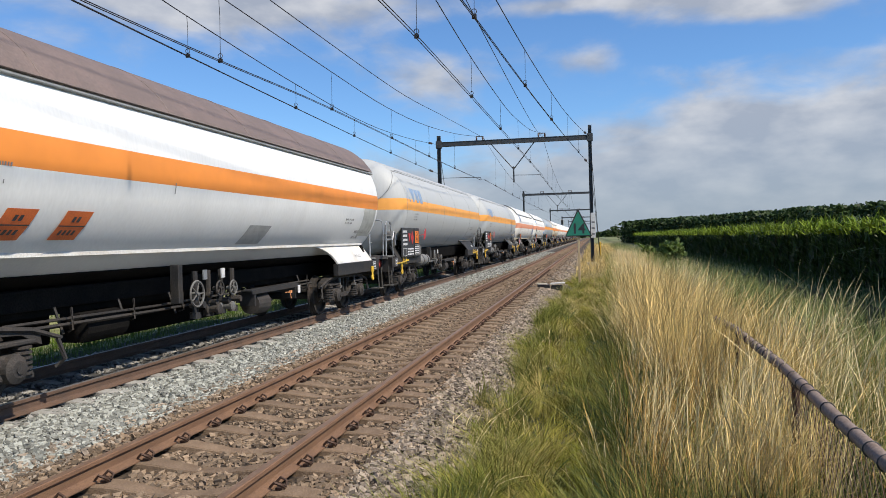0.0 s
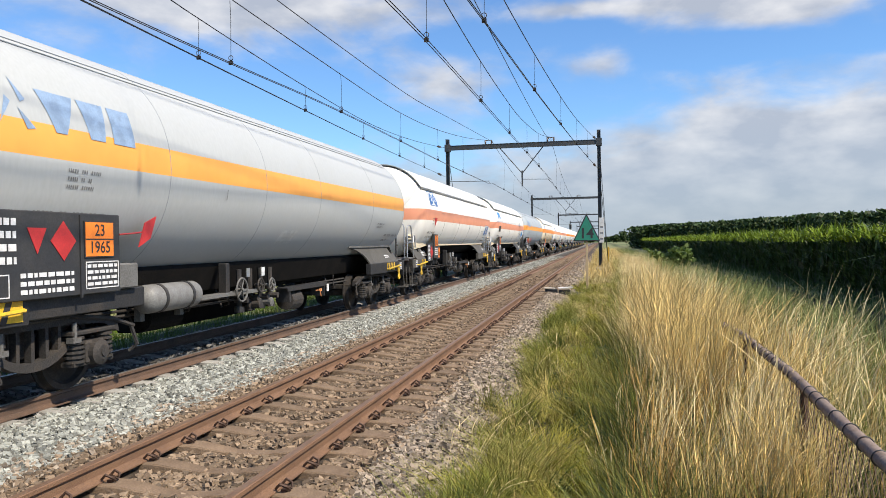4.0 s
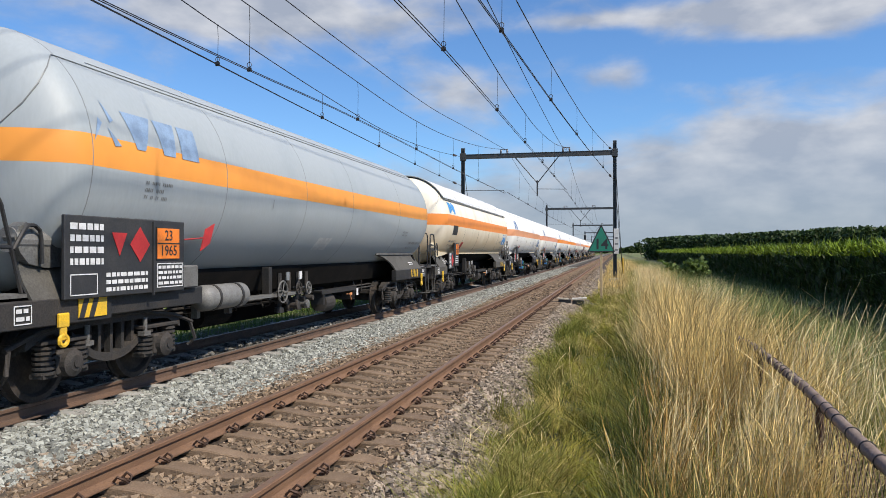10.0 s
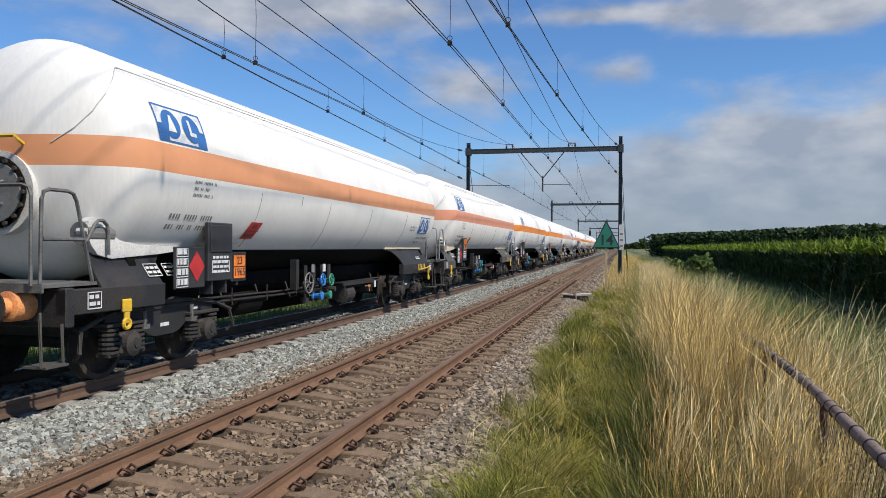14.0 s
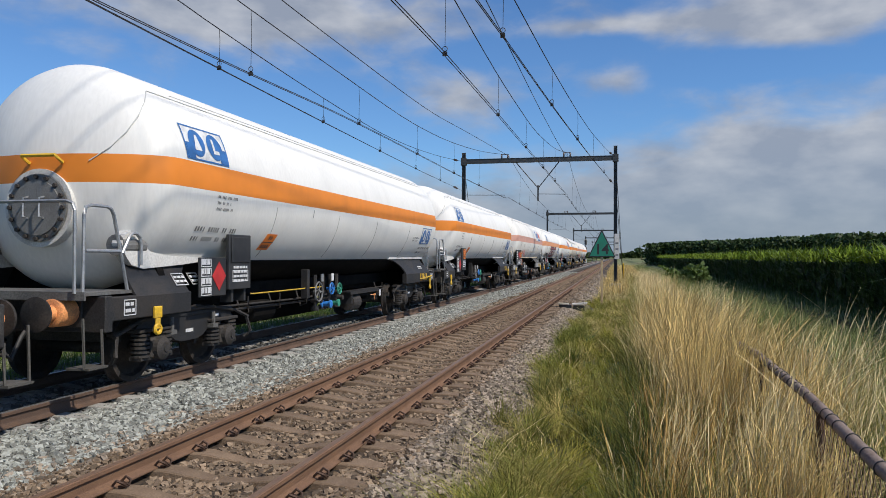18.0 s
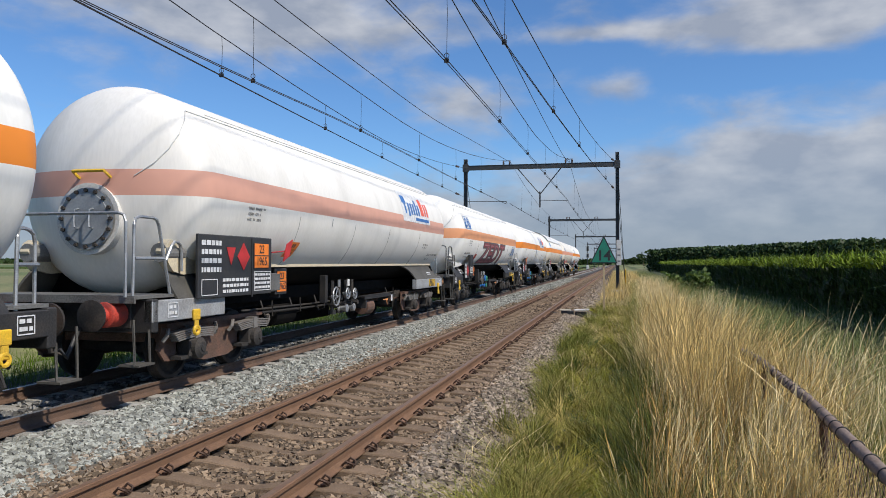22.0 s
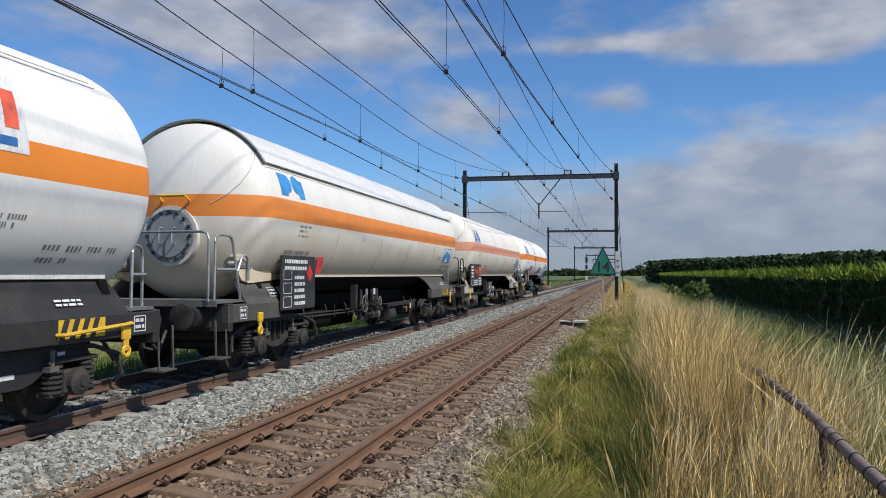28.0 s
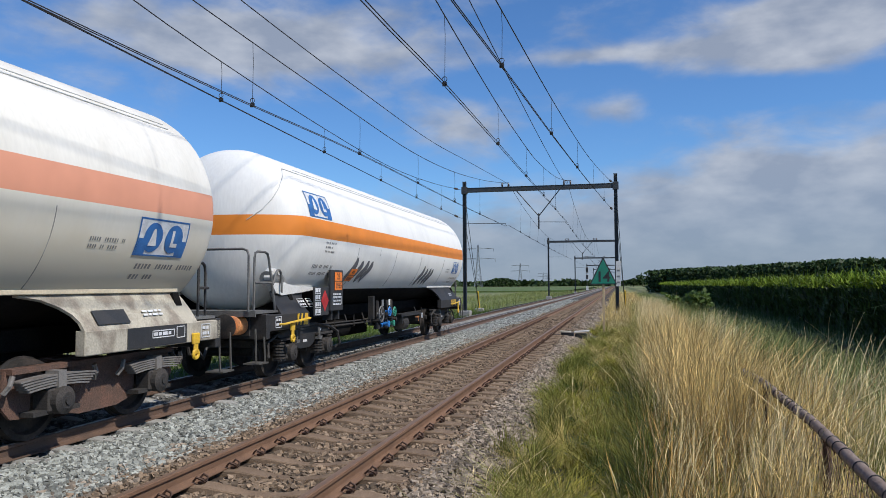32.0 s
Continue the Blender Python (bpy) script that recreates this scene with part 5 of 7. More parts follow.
def decal(name, shapes, material, root, y, z, label="", eps=0.006, both=False):
    """Flat shapes, in metres along the wagon and up, wrapped on the tank's side round the point (y, z)."""
    a0 = math.asin(max(-1, min(1, (z - ZC) / R)))

    def build(bm):
        for poly in shapes:
            bm.faces.new([bm.verts.new((u, v, 0)) for u, v in poly])
        lo, hi = min(v.co.y for v in bm.verts), max(v.co.y for v in bm.verts)
        s = math.floor(lo / 0.09) * 0.09 + 0.09
        while s < hi:
            bmesh.ops.bisect_plane(bm, geom=bm.verts[:] + bm.edges[:] + bm.faces[:], plane_co=(0, s, 0), plane_no=(0, 1, 0))
            s += 0.09
        for v in bm.verts:
            a = a0 + v.co.y / R
            v.co = ((R + eps) * math.cos(a), y + v.co.x, ZC + (R + eps) * math.sin(a))
    ob = part(name, build, material, root, label)
    return tagged(ob, kind="stuff") if name in ("lettering", "graffiti") else ob


def rect(x0, x1, y0, y1, slant=0.0):
    return [(x0 + slant * y0, y0), (x1 + slant * y0, y0), (x1 + slant * y1, y1), (x0 + slant * y1, y1)]


def disc(x, y, r, n=18, ry=None):
    return [(x + r * math.cos(2 * math.pi * k / n), y + (ry or r) * math.sin(2 * math.pi * k / n)) for k in range(n)]


def logo(root, kind, y, z, s=1.0):
    w, h = 1.0 * s, 0.56 * s

    def put(name, shapes, *rest):
        decal(name, [[(1.14 * u, 0.93 * v) for u, v in p] for p in shapes], *rest)
    if kind in ("two_discs", "two_waves"):
        blue = BLUE if kind == "two_discs" else BLUE_LIGHT
        put("logo_panel", [rect(-w / 2, w / 2, -h / 2, h / 2)], PAPER, root, y, z, "white logo panel", 0.005)
        b = 0.025 * s
        put("logo_rim", [rect(-w / 2, w / 2, -h / 2, -h / 2 + b), rect(-w / 2, w / 2, h / 2 - b, h / 2), rect(-w / 2, -w / 2 + b, -h / 2 + b, h / 2 - b), rect(w / 2 - b, w / 2, -h / 2 + b, h / 2 - b)], blue, root, y, z, "blue rim", 0.009)
        if kind == "two_discs":
            put("logo_mark", [rect(-w / 2 + b, -0.3 * s, -h / 2 + b, -0.02 * s), rect(0.3 * s, w / 2 - b, -h / 2 + b, -0.02 * s), disc(-0.21 * s, 0.0, 0.18 * s, 20, 0.22 * s), disc(0.21 * s, 0.0, 0.18 * s, 20, 0.22 * s)], blue, root, y, z, "blue logo shapes", 0.011)
            put("logo_inset", [[(-0.29 * s, -0.12 * s), (-0.13 * s, -0.12 * s), (-0.19 * s, 0.13 * s), (-0.23 * s, 0.13 * s)]], PAPER, root, y, z, "white logo shape", 0.016)
            put("logo_inset", [[(0.15 * s, -0.12 * s), (0.29 * s, -0.12 * s), (0.29 * s, -0.06 * s), (0.2 * s, -0.06 * s), (0.2 * s, 0.13 * s), (0.15 * s, 0.13 * s)]], PAPER, root, y, z, "white logo shape", 0.016)
        else:
            put("logo_mark", [rect(-w / 2 + b, -0.2 * s, -h / 2 + b, 0.02 * s), rect(0.22 * s, w / 2 - b, -h / 2 + b, 0.0), disc(-0.17 * s, 0.02 * s, 0.17 * s, 18, 0.16 * s), disc(0.18 * s, -0.02 * s, 0.16 * s, 18, 0.17 * s)], blue, root, y, z, "blue logo shapes", 0.011)
    elif kind == "bare_waves":
        decal("logo_mark", [rect(-0.5 * s, -0.24 * s, -0.22 * s, 0.2 * s), disc(-0.2 * s, 0.02 * s, 0.18 * s), disc(0.2 * s, 0.04 * s, 0.18 * s), rect(0.26 * s, 0.5 * s, -0.22 * s, 0.14 * s)], BLUE_LIGHT, root, y, z, "light blue logo shapes", 0.007)
    elif kind == "blocks":
        bars = [[(-0.98, -0.24), (-0.8, 0.0), (-0.86, 0.06)], [(-0.74, 0.3), (-0.66, 0.02), (-0.58, 0.06)], [(-0.72, -0.04), (-0.5, -0.24), (-0.62, -0.26)],
                [(-0.40, 0.22), (0.18, 0.22), (-0.03, -0.24), (-0.2, -0.24)],
                [(0.24, 0.22), (0.70, 0.22), (0.62, -0.24), (0.36, -0.24)], rect(0.78, 1.2, -0.24, 0.22)]
        decal("logo_mark", bars, BLUE_GREY, root, y, z, "faded blue logo shapes", 0.006)
    elif kind == "gas_name":
        decal("logo_panel", [rect(-1.5, 1.45, -0.42, 0.5)], PAPER, root, y, z, "white logo panel", 0.004)
        blue = [rect(-1.35, -0.95, 0.1, 0.34, 0.1), rect(-1.2, -1.05, -0.2, 0.1)] + [rect(-0.85 + 0.26 * k, -0.67 + 0.26 * k, -0.2 - 0.06 * (k == 0), 0.14 + 0.14 * (k == 3), 0.1) for k in range(5)] + [rect(-0.2, 1.3, -0.36, -0.27)]
        decal("logo_mark", blue, BLUE, root, y, z, "blue logo shapes", 0.008)
        red = [rect(0.5, 0.84, -0.18, 0.36, 0.1), rect(0.92, 1.1, -0.18, 0.22, 0.1), rect(1.18, 1.36, -0.18, 0.24, 0.1)]
        decal("logo_mark", red, RED, root, y, z, "orange-red logo shapes", 0.008)


def scribble(root, y, z, rows, w, h=0.05, material=None, gap=0.09, label="small unreadable lettering"):
    out = []
    for k, n in enumerate(rows):
        x, left = 0.0, w * n
        while x < left:
            # short strokes in words
            for c in range(random.randint(2, 6)):
                d = h * random.uniform(0.45, 0.75)
                if x + d > left:
                    break
                out.append(rect(x, x + d * 0.75, -k * gap - h * random.uniform(0.85, 1.0), -k * gap))
                x += d + h * 0.2
            x += h * 1.1
    decal("lettering", out, material or INK_GREY, root, y, z, label, 0.006)


def cap_point(a, p, y0, sign, lift=0.008):
    """A point on a dished end: a: angle round the axis, p: 0 at the rim, 90 at the tip."""
    rr = R * math.cos(radians(p)) + lift
    return Vector((rr * math.cos(radians(a)), y0 + sign * (CAP * math.sin(radians(p)) + lift), ZC + rr * math.sin(radians(a))))


def wheelset_mesh(bm):
    half = [(0.0, 0.085), (0.66, 0.085), (0.675, 0.16), (0.70, 0.20), (0.715, 0.37), (0.683, 0.40), (0.683, 0.488), (0.712, 0.488), (0.722, 0.462), (0.815, 0.455), (0.82, 0.39), (0.76, 0.36), (0.755, 0.2), (0.785, 0.15), (0.79, 0.075), (1.06, 0.07)]
    lathe(bm, [(-a, r) for a, r in half[:0:-1]] + half, 28, "x")


def coil(bm, y, z0, z1, r, x=1.08):
    prof, n = [], 6
    for k in range(n):
        u = z0 + (z1 - z0) * k / n
        d = (z1 - z0) / n
        prof += [(u, r * 0.72), (u + d * 0.2, r), (u + d * 0.7, r), (u + d * 0.75, r * 0.72)]
    lathe(bm, prof, 12, "z", (x, y, 0))


def build_bogie(root, y, kind, k):
    m = BOGIE_RUST if kind == "leaf" else BOGIE
    b = part("bogie", lambda bm: (box(bm, -0.95, 0.95, -0.22, 0.22, 0.5, 0.86, 0.03), box(bm, -0.25, 0.25, -0.3, 0.3, 0.84, 0.95)), m, root, key="bolster" + kind, at=(0, y, 0))
    for e in (-1.28, 1.28):
        part("end_beam", lambda bm: box(bm, -0.9, 0.9, -0.04, 0.04, 0.58, 0.7, 0.01), m, b, key="endbeam" + kind, at=(0, e, 0))
    chord = [(u * 0.72, 0.70 - 0.33 * (1 - abs(u) ** 2.2)) for u in np.linspace(-1, 1, 13)]
    cast = chord + [(y, z + 0.10) for y, z in chord[::-1]]
    beam = [(-1.46, 0.66), (-1.44, 0.78), (-1.2, 0.88), (-0.5, 0.92), (0.5, 0.92), (1.2, 0.88), (1.44, 0.78), (1.46, 0.66), (1.36, 0.70), (1.15, 0.80), (0.5, 0.84), (-0.5, 0.84), (-1.15, 0.80), (-1.36, 0.70)]
    gusset = [(-1.26, 0.76), (-1.18, 0.87), (-0.5, 0.93), (0.5, 0.93), (1.18, 0.87), (1.26, 0.76), (0.72, 0.73), (0.36, 0.52), (0.2, 0.48), (-0.2, 0.48), (-0.36, 0.52), (-0.72, 0.73)]
    plate = [(-1.55, 0.50), (-1.45, 0.84), (-1.3, 0.86), (1.3, 0.86), (1.45, 0.84), (1.55, 0.50), (1.38, 0.32), (1.12, 0.30), (1.10, 0.56), (0.70, 0.56), (0.68, 0.30), (0.35, 0.22), (-0.35, 0.22), (-0.68, 0.30), (-0.70, 0.56), (-1.10, 0.56), (-1.12, 0.30), (-1.38, 0.32)]
    for s in (-1, 1):
        xa, xb = (1.0, 1.13) if s > 0 else (-1.13, -1.0)
        if kind == "leaf":
            part("side_frame", lambda bm: (prism(bm, plate, 0.98 * s, 1.02 * s), box(bm, min(0.95 * s, 1.1 * s), max(0.95 * s, 1.1 * s), -1.45, 1.45, 0.80, 0.86)), m, b, key=f"plate{s}")
        else:
            if kind == "cast":
                def cast_side(bm):
                    prism(bm, cast, xa, xb)
                    prism(bm, beam, xa - 0.02, xb + 0.02)
                    for g in (-0.42, -0.22, 0.0, 0.22, 0.42):
                        z = 0.80 - 0.33 * (1 - abs(g / 0.72) ** 2.2)
                        box(bm, xa + 0.02, xb - 0.02, g - 0.025, g + 0.025, z - 0.06, 0.86)
                part("side_frame", cast_side, m, b, key=f"cast{s}")
            else:
                f = part("side_frame", lambda bm: (prism(bm, gusset, xa, xb), box(bm, xa - 0.02, xb + 0.02, -1.25, 1.25, 0.84, 0.90, 0.01)), FRAME, b, key=f"gusset{s}")
                part("frame_mark", lambda bm: box(bm, s * 1.131 if s > 0 else -1.134, s * 1.134 if s > 0 else -1.131, -0.1, 0.1, 0.60, 0.65), PAPER, f, "small white mark", key=f"fmark{s}")
                part("frame_mark", lambda bm: box(bm, s * 1.131 if s > 0 else -1.134, s * 1.134 if s > 0 else -1.131, 0.72, 0.84, 0.78, 0.82), PAPER, f, "small white mark", key=f"fmark2{s}")
        if kind != "leaf":
            part("brake_bridge", lambda bm: (tube(bm, [(s * 1.16, -1.75, 0.70), (s * 1.16, -1.3, 0.84), (s * 1.16, -0.5, 0.94), (s * 1.16, 0.5, 0.94), (s * 1.16, 1.3, 0.84), (s * 1.16, 1.75, 0.70)], 0.03, 6), [tube(bm, [(s * 1.16, g, 0.70), (s * 1.2, g * 1.04, 0.45), (s * 1.1, g * 1.02, 0.36)], 0.028, 5) for g in (-1.7, 1.7)]), m, b, key=f"bridge{s}")
            part("brake_shoe", lambda bm: prism(bm, [(1.38, 0.30), (1.46, 0.30), (1.50, 0.50), (1.44, 0.66), (1.36, 0.64), (1.42, 0.48)], s * 0.70, s * 0.80), m, b, key=f"shoe{s}")
        for e in (-0.9, 0.9):
            part("axle_box", lambda bm: (box(bm, min(1.0 * s, 1.24 * s), max(1.0 * s, 1.24 * s), -0.17, 0.17, 0.34, 0.62, 0.03), cyl(bm, (1.2 * s, 0, 0.47), (1.30 * s, 0, 0.47), 0.155, 18), cyl(bm, (1.30 * s, 0, 0.47), (1.335 * s, 0, 0.47), 0.155, 18, 0.09), cyl(bm, (1.33 * s, 0, 0.47), (1.35 * s, 0, 0.47), 0.05, 10), box(bm, min(1.02 * s, 1.2 * s), max(1.02 * s, 1.2 * s), -0.36, 0.36, 0.33, 0.38)),
                 BOGIE, b, key=f"axbox{s}{kind}", at=(0, e, 0))
            if kind == "leaf":
                def leafs(bm):
                    for q in range(5):
                        w = 0.58 - 0.03 * q
                        pts = [(t * w, 0.765 - 0.03 * t * t - 0.028 * q) for t in np.linspace(-1, 1, 7)]
                        prism(bm, pts + [(u, v - 0.019) for u, v in pts[::-1]], 1.10 * s, 1.24 * s)
                    box(bm, min(1.08 * s, 1.26 * s), max(1.08 * s, 1.26 * s), -0.06, 0.06, 0.56, 0.80)
                    for g in (-0.66, 0.66):
                        tube(bm, [(1.17 * s, g * 0.94, 0.80), (1.17 * s, g, 0.70), (1.12 * s, g * 1.04, 0.62)], 0.03, 6)
                part("leaf_spring", leafs, LEAF_STEEL, b, key=f"leaf{s}", at=(0, e, 0))
            else:
                for d in (-0.26, 0.26):
                    part("coil_spring", lambda bm: coil(bm, 0, 0.36, 0.70, 0.12, 1.12 * s), m, b, key=f"coil{s}", at=(0, e + d, 0))
                part("spring_cap", lambda bm: box(bm, min(0.98 * s, 1.22 * s), max(0.98 * s, 1.22 * s), -0.4, 0.4, 0.70, 0.75, 0.01), m, b, key=f"cap{s}", at=(0, e, 0))
                part("damper_link", lambda bm: (cyl(bm, (1.2 * s, 0.0, 0.62), (1.2 * s, 0.0, 0.86), 0.03, 8), box(bm, min(1.14 * s, 1.24 * s), max(1.14 * s, 1.24 * s), -0.07, 0.07, 0.62, 0.68)), FRAME_GREY, b, key=f"link{s}", at=(0, e * 0.62, 0))
    for e in (-0.9, 0.9):
        w = part("wheelset", wheelset_mesh, WHEEL, b, key="wheelset", smooth=True, at=(0, e, 0.46))
        AXLES.append((w, e))
    part("brake_beam", lambda bm: (tube(bm, [(-1.0, -0.38, 0.42), (1.0, -0.38, 0.42)], 0.04), tube(bm, [(-1.0, 0.38, 0.42), (1.0, 0.38, 0.42)], 0.04), tube(bm, [(-0.2, -0.38, 0.42), (-0.2, 0.38, 0.42)], 0.03)), m, b, key="beam" + kind)


def text_mesh(text, size, bold, x, y, z):
    pts, fs = letters(text, size, bold)

    def draw(bm):
        vs = [bm.verts.new((x, y + p.x, z + p.y)) for p in pts]
        for f in fs:
            bm.faces.new([vs[i] for i in f])
    return draw


def hazard_plate(board, x, y, z, w=0.4, h=0.3):
    part("orange_plate", lambda bm: box(bm, x, x + 0.012, y - w / 2, y + w / 2, z - h / 2, z + h / 2), ORANGE, board, "orange hazard plate", key=f"hp{x:.2f}{y:.2f}{z:.2f}")
    part("plate_rim", lambda bm: box(bm, x - 0.004, x + 0.008, y - w / 2 - 0.014, y + w / 2 + 0.014, z - h / 2 - 0.014, z + h / 2 + 0.014), BLACK, board, key=f"hr{x:.2f}{y:.2f}{z:.2f}")
    part("plate_line", lambda bm: box(bm, x + 0.010, x + 0.015, y - w / 2, y + w / 2, z - 0.008, z + 0.008), BLACK, board, key=f"hl{x:.2f}{y:.2f}{z:.2f}")
    for t, dz in (("23", h / 4), ("1965", -h / 4)):
        part("plate_number", text_mesh(t, h * 0.48, 0.002, x + 0.0155, y, z + dz), BLACK, board, "black hazard number", key=f"hn{t}{x:.2f}{y:.2f}{z:.2f}")


def diamond(bm, x, y, z, r):
    prism(bm, [(y - r, z), (y, z - r * 1.1), (y + r, z), (y, z + r * 1.1)], x, x + 0.006)


def white_bars(bm, x, y0, y1, z0, z1, rows):
    """Rows of short bars, like lettering too small to read."""
    h = (z1 - z0) / rows
    for k in range(rows):
        y = y0
        while y < y1 - 0.03:
            d = min(random.uniform(0.04, 0.12), y1 - y)
            box(bm, x, x + 0.004, y, y + d, z0 + k * h + h * 0.25, z0 + k * h + h * 0.8)
            y += d + 0.025


def frame_lines(bm, x, y0, y1, z0, z1, w=0.012):
    for a in ((y0, y1, z0, z0 + w), (y0, y1, z1 - w, z1), (y0, y0 + w, z0, z1), (y1 - w, y1, z0, z1)):
        box(bm, x, x + 0.004, *a)


def build_boards(root, kind, blank):
    if kind == "narrow":
        b = part("placard_board", lambda bm: (box(bm, 1.40, 1.46, 4.22, 4.92, 1.20, 2.06, 0.01), box(bm, 1.2, 1.4, 4.4, 4.46, 1.0, 1.3), box(bm, 1.2, 1.4, 4.8, 4.86, 1.0, 1.3)), PANEL, root, "dark board with hazard plate", key="pbn")
        if blank:
            part("cover_flap", lambda bm: box(bm, 1.462, 1.478, 4.28, 4.86, 1.62, 2.02, 0.008), BLACK, b, "closed dark flap over the plate", key="flap")
        else:
            hazard_plate(b, 1.462, 4.62, 1.82, 0.42, 0.38)
        part("table", lambda bm: (frame_lines(bm, 1.462, 4.32, 4.82, 1.32, 1.50), white_bars(bm, 1.462, 4.35, 4.79, 1.30, 1.58, 4)), PAPER, b, "white load table", key="pbnt")
        c = part("label_board", lambda bm: box(bm, 1.38, 1.42, 3.45, 4.2, 1.12, 1.70, 0.01), PANEL, root, key="pbl")
        part("danger_label", lambda bm: diamond(bm, 1.422, 3.98, 1.42, 0.2), PLATE_RED, c, "red diamond danger label", key="pbd")
        part("table", lambda bm: [frame_lines(bm, 1.422, 3.48, 3.76, z, z + 0.12) for z in (1.14, 1.28, 1.42, 1.56)] and white_bars(bm, 1.422, 3.5, 3.74, 1.14, 1.70, 4), PAPER, c, "white data table", key="pblt")
    elif kind == "low":
        b = part("placard_board", lambda bm: box(bm, 1.40, 1.45, 3.2, 4.7, 1.05, 2.05, 0.01), PANEL, root, "dark board with white data", key="pbo")
        part("table", lambda bm: ([frame_lines(bm, 1.452, 3.25, 3.6, z, z + 0.2) for z in (1.1, 1.35, 1.6)], white_bars(bm, 1.452, 3.3, 4.3, 1.75, 2.0, 2), white_bars(bm, 1.452, 3.72, 4.2, 1.1, 1.7, 5)), PAPER, b, "white data table", key="pbot")
        part("danger_label", lambda bm: diamond(bm, 1.452, 4.42, 1.72, 0.15), PLATE_RED, b, "red danger label", key="pbod")
        part("tank_plate", lambda bm: prism(bm, [(4.78, 1.72), (5.05, 1.72), (5.2, 2.05), (4.93, 2.05)], 1.40, 1.42), PLATE_RED, b, "slanted red plate", key="pbos")
    else:
        b = part("placard_board", lambda bm: (box(bm, 1.40, 1.45, 2.42, 4.74, 1.20, 2.14, 0.01), box(bm, 1.45, 1.47, 4.0, 4.03, 1.17, 2.12)), PANEL, root, "black board with white lettering and hazard labels", key="pbw")
        hazard_plate(b, 1.456, 4.34, 1.84, 0.5, 0.40)
        part("table", lambda bm: (frame_lines(bm, 1.452, 4.10, 4.70, 1.26, 1.58), white_bars(bm, 1.452, 4.13, 4.67, 1.28, 1.56, 4)), PAPER, b, "white load table", key="pbwt")
        part("lettering", lambda bm: (white_bars(bm, 1.452, 2.50, 3.05, 1.55, 2.08, 4), white_bars(bm, 1.452, 3.1, 3.9, 1.24, 1.5, 3), frame_lines(bm, 1.452, 2.5, 2.95, 1.24, 1.48)), PAPER, b, "white unreadable lettering", key="pbwl")
        part("danger_label", lambda bm: diamond(bm, 1.452, 3.74, 1.82, 0.2), PLATE_RED, b, "red diamond danger label", key="pbwd")
        part("danger_label", lambda bm: prism(bm, [(3.2, 1.96), (3.48, 1.96), (3.34, 1.68)], 1.452, 1.458), PLATE_RED, b, "red triangle label", key="pbwe")
        part("side_box", lambda bm: box(bm, 1.30, 1.42, 4.76, 5.16, 1.22, 1.54, 0.02), FRAME_GREY, root, "grey metal box", key="pbwb")
        part("tank_plate", lambda bm: (prism(bm, [(4.95, 1.74), (5.2, 1.85), (5.34, 2.14), (5.09, 2.05)], 1.56, 1.575), tube(bm, [(1.46, 4.72, 1.9), (1.55, 4.95, 1.92), (1.556, 5.2, 1.95)], 0.012, 5)), PLATE_RED, root, "slanted red hazard plate on a bracket", key="pbws")


def hand_wheel(root, material, y, z, r, x=1.22):
    def build(bm):
        ring(bm, (0, 0, 0), r, 0.018, "x", 18, 5)
        for k in range(5):
            a = 2 * math.pi * k / 5
            tube(bm, [(0, 0, 0), (0, r * math.cos(a), r * math.sin(a))], 0.012, 4)
        cyl(bm, (-0.12, 0, 0), (0.03, 0, 0), 0.03, 8)
    part("hand_wheel", build, material, root, key=f"hw{r}", at=(x, y, z))


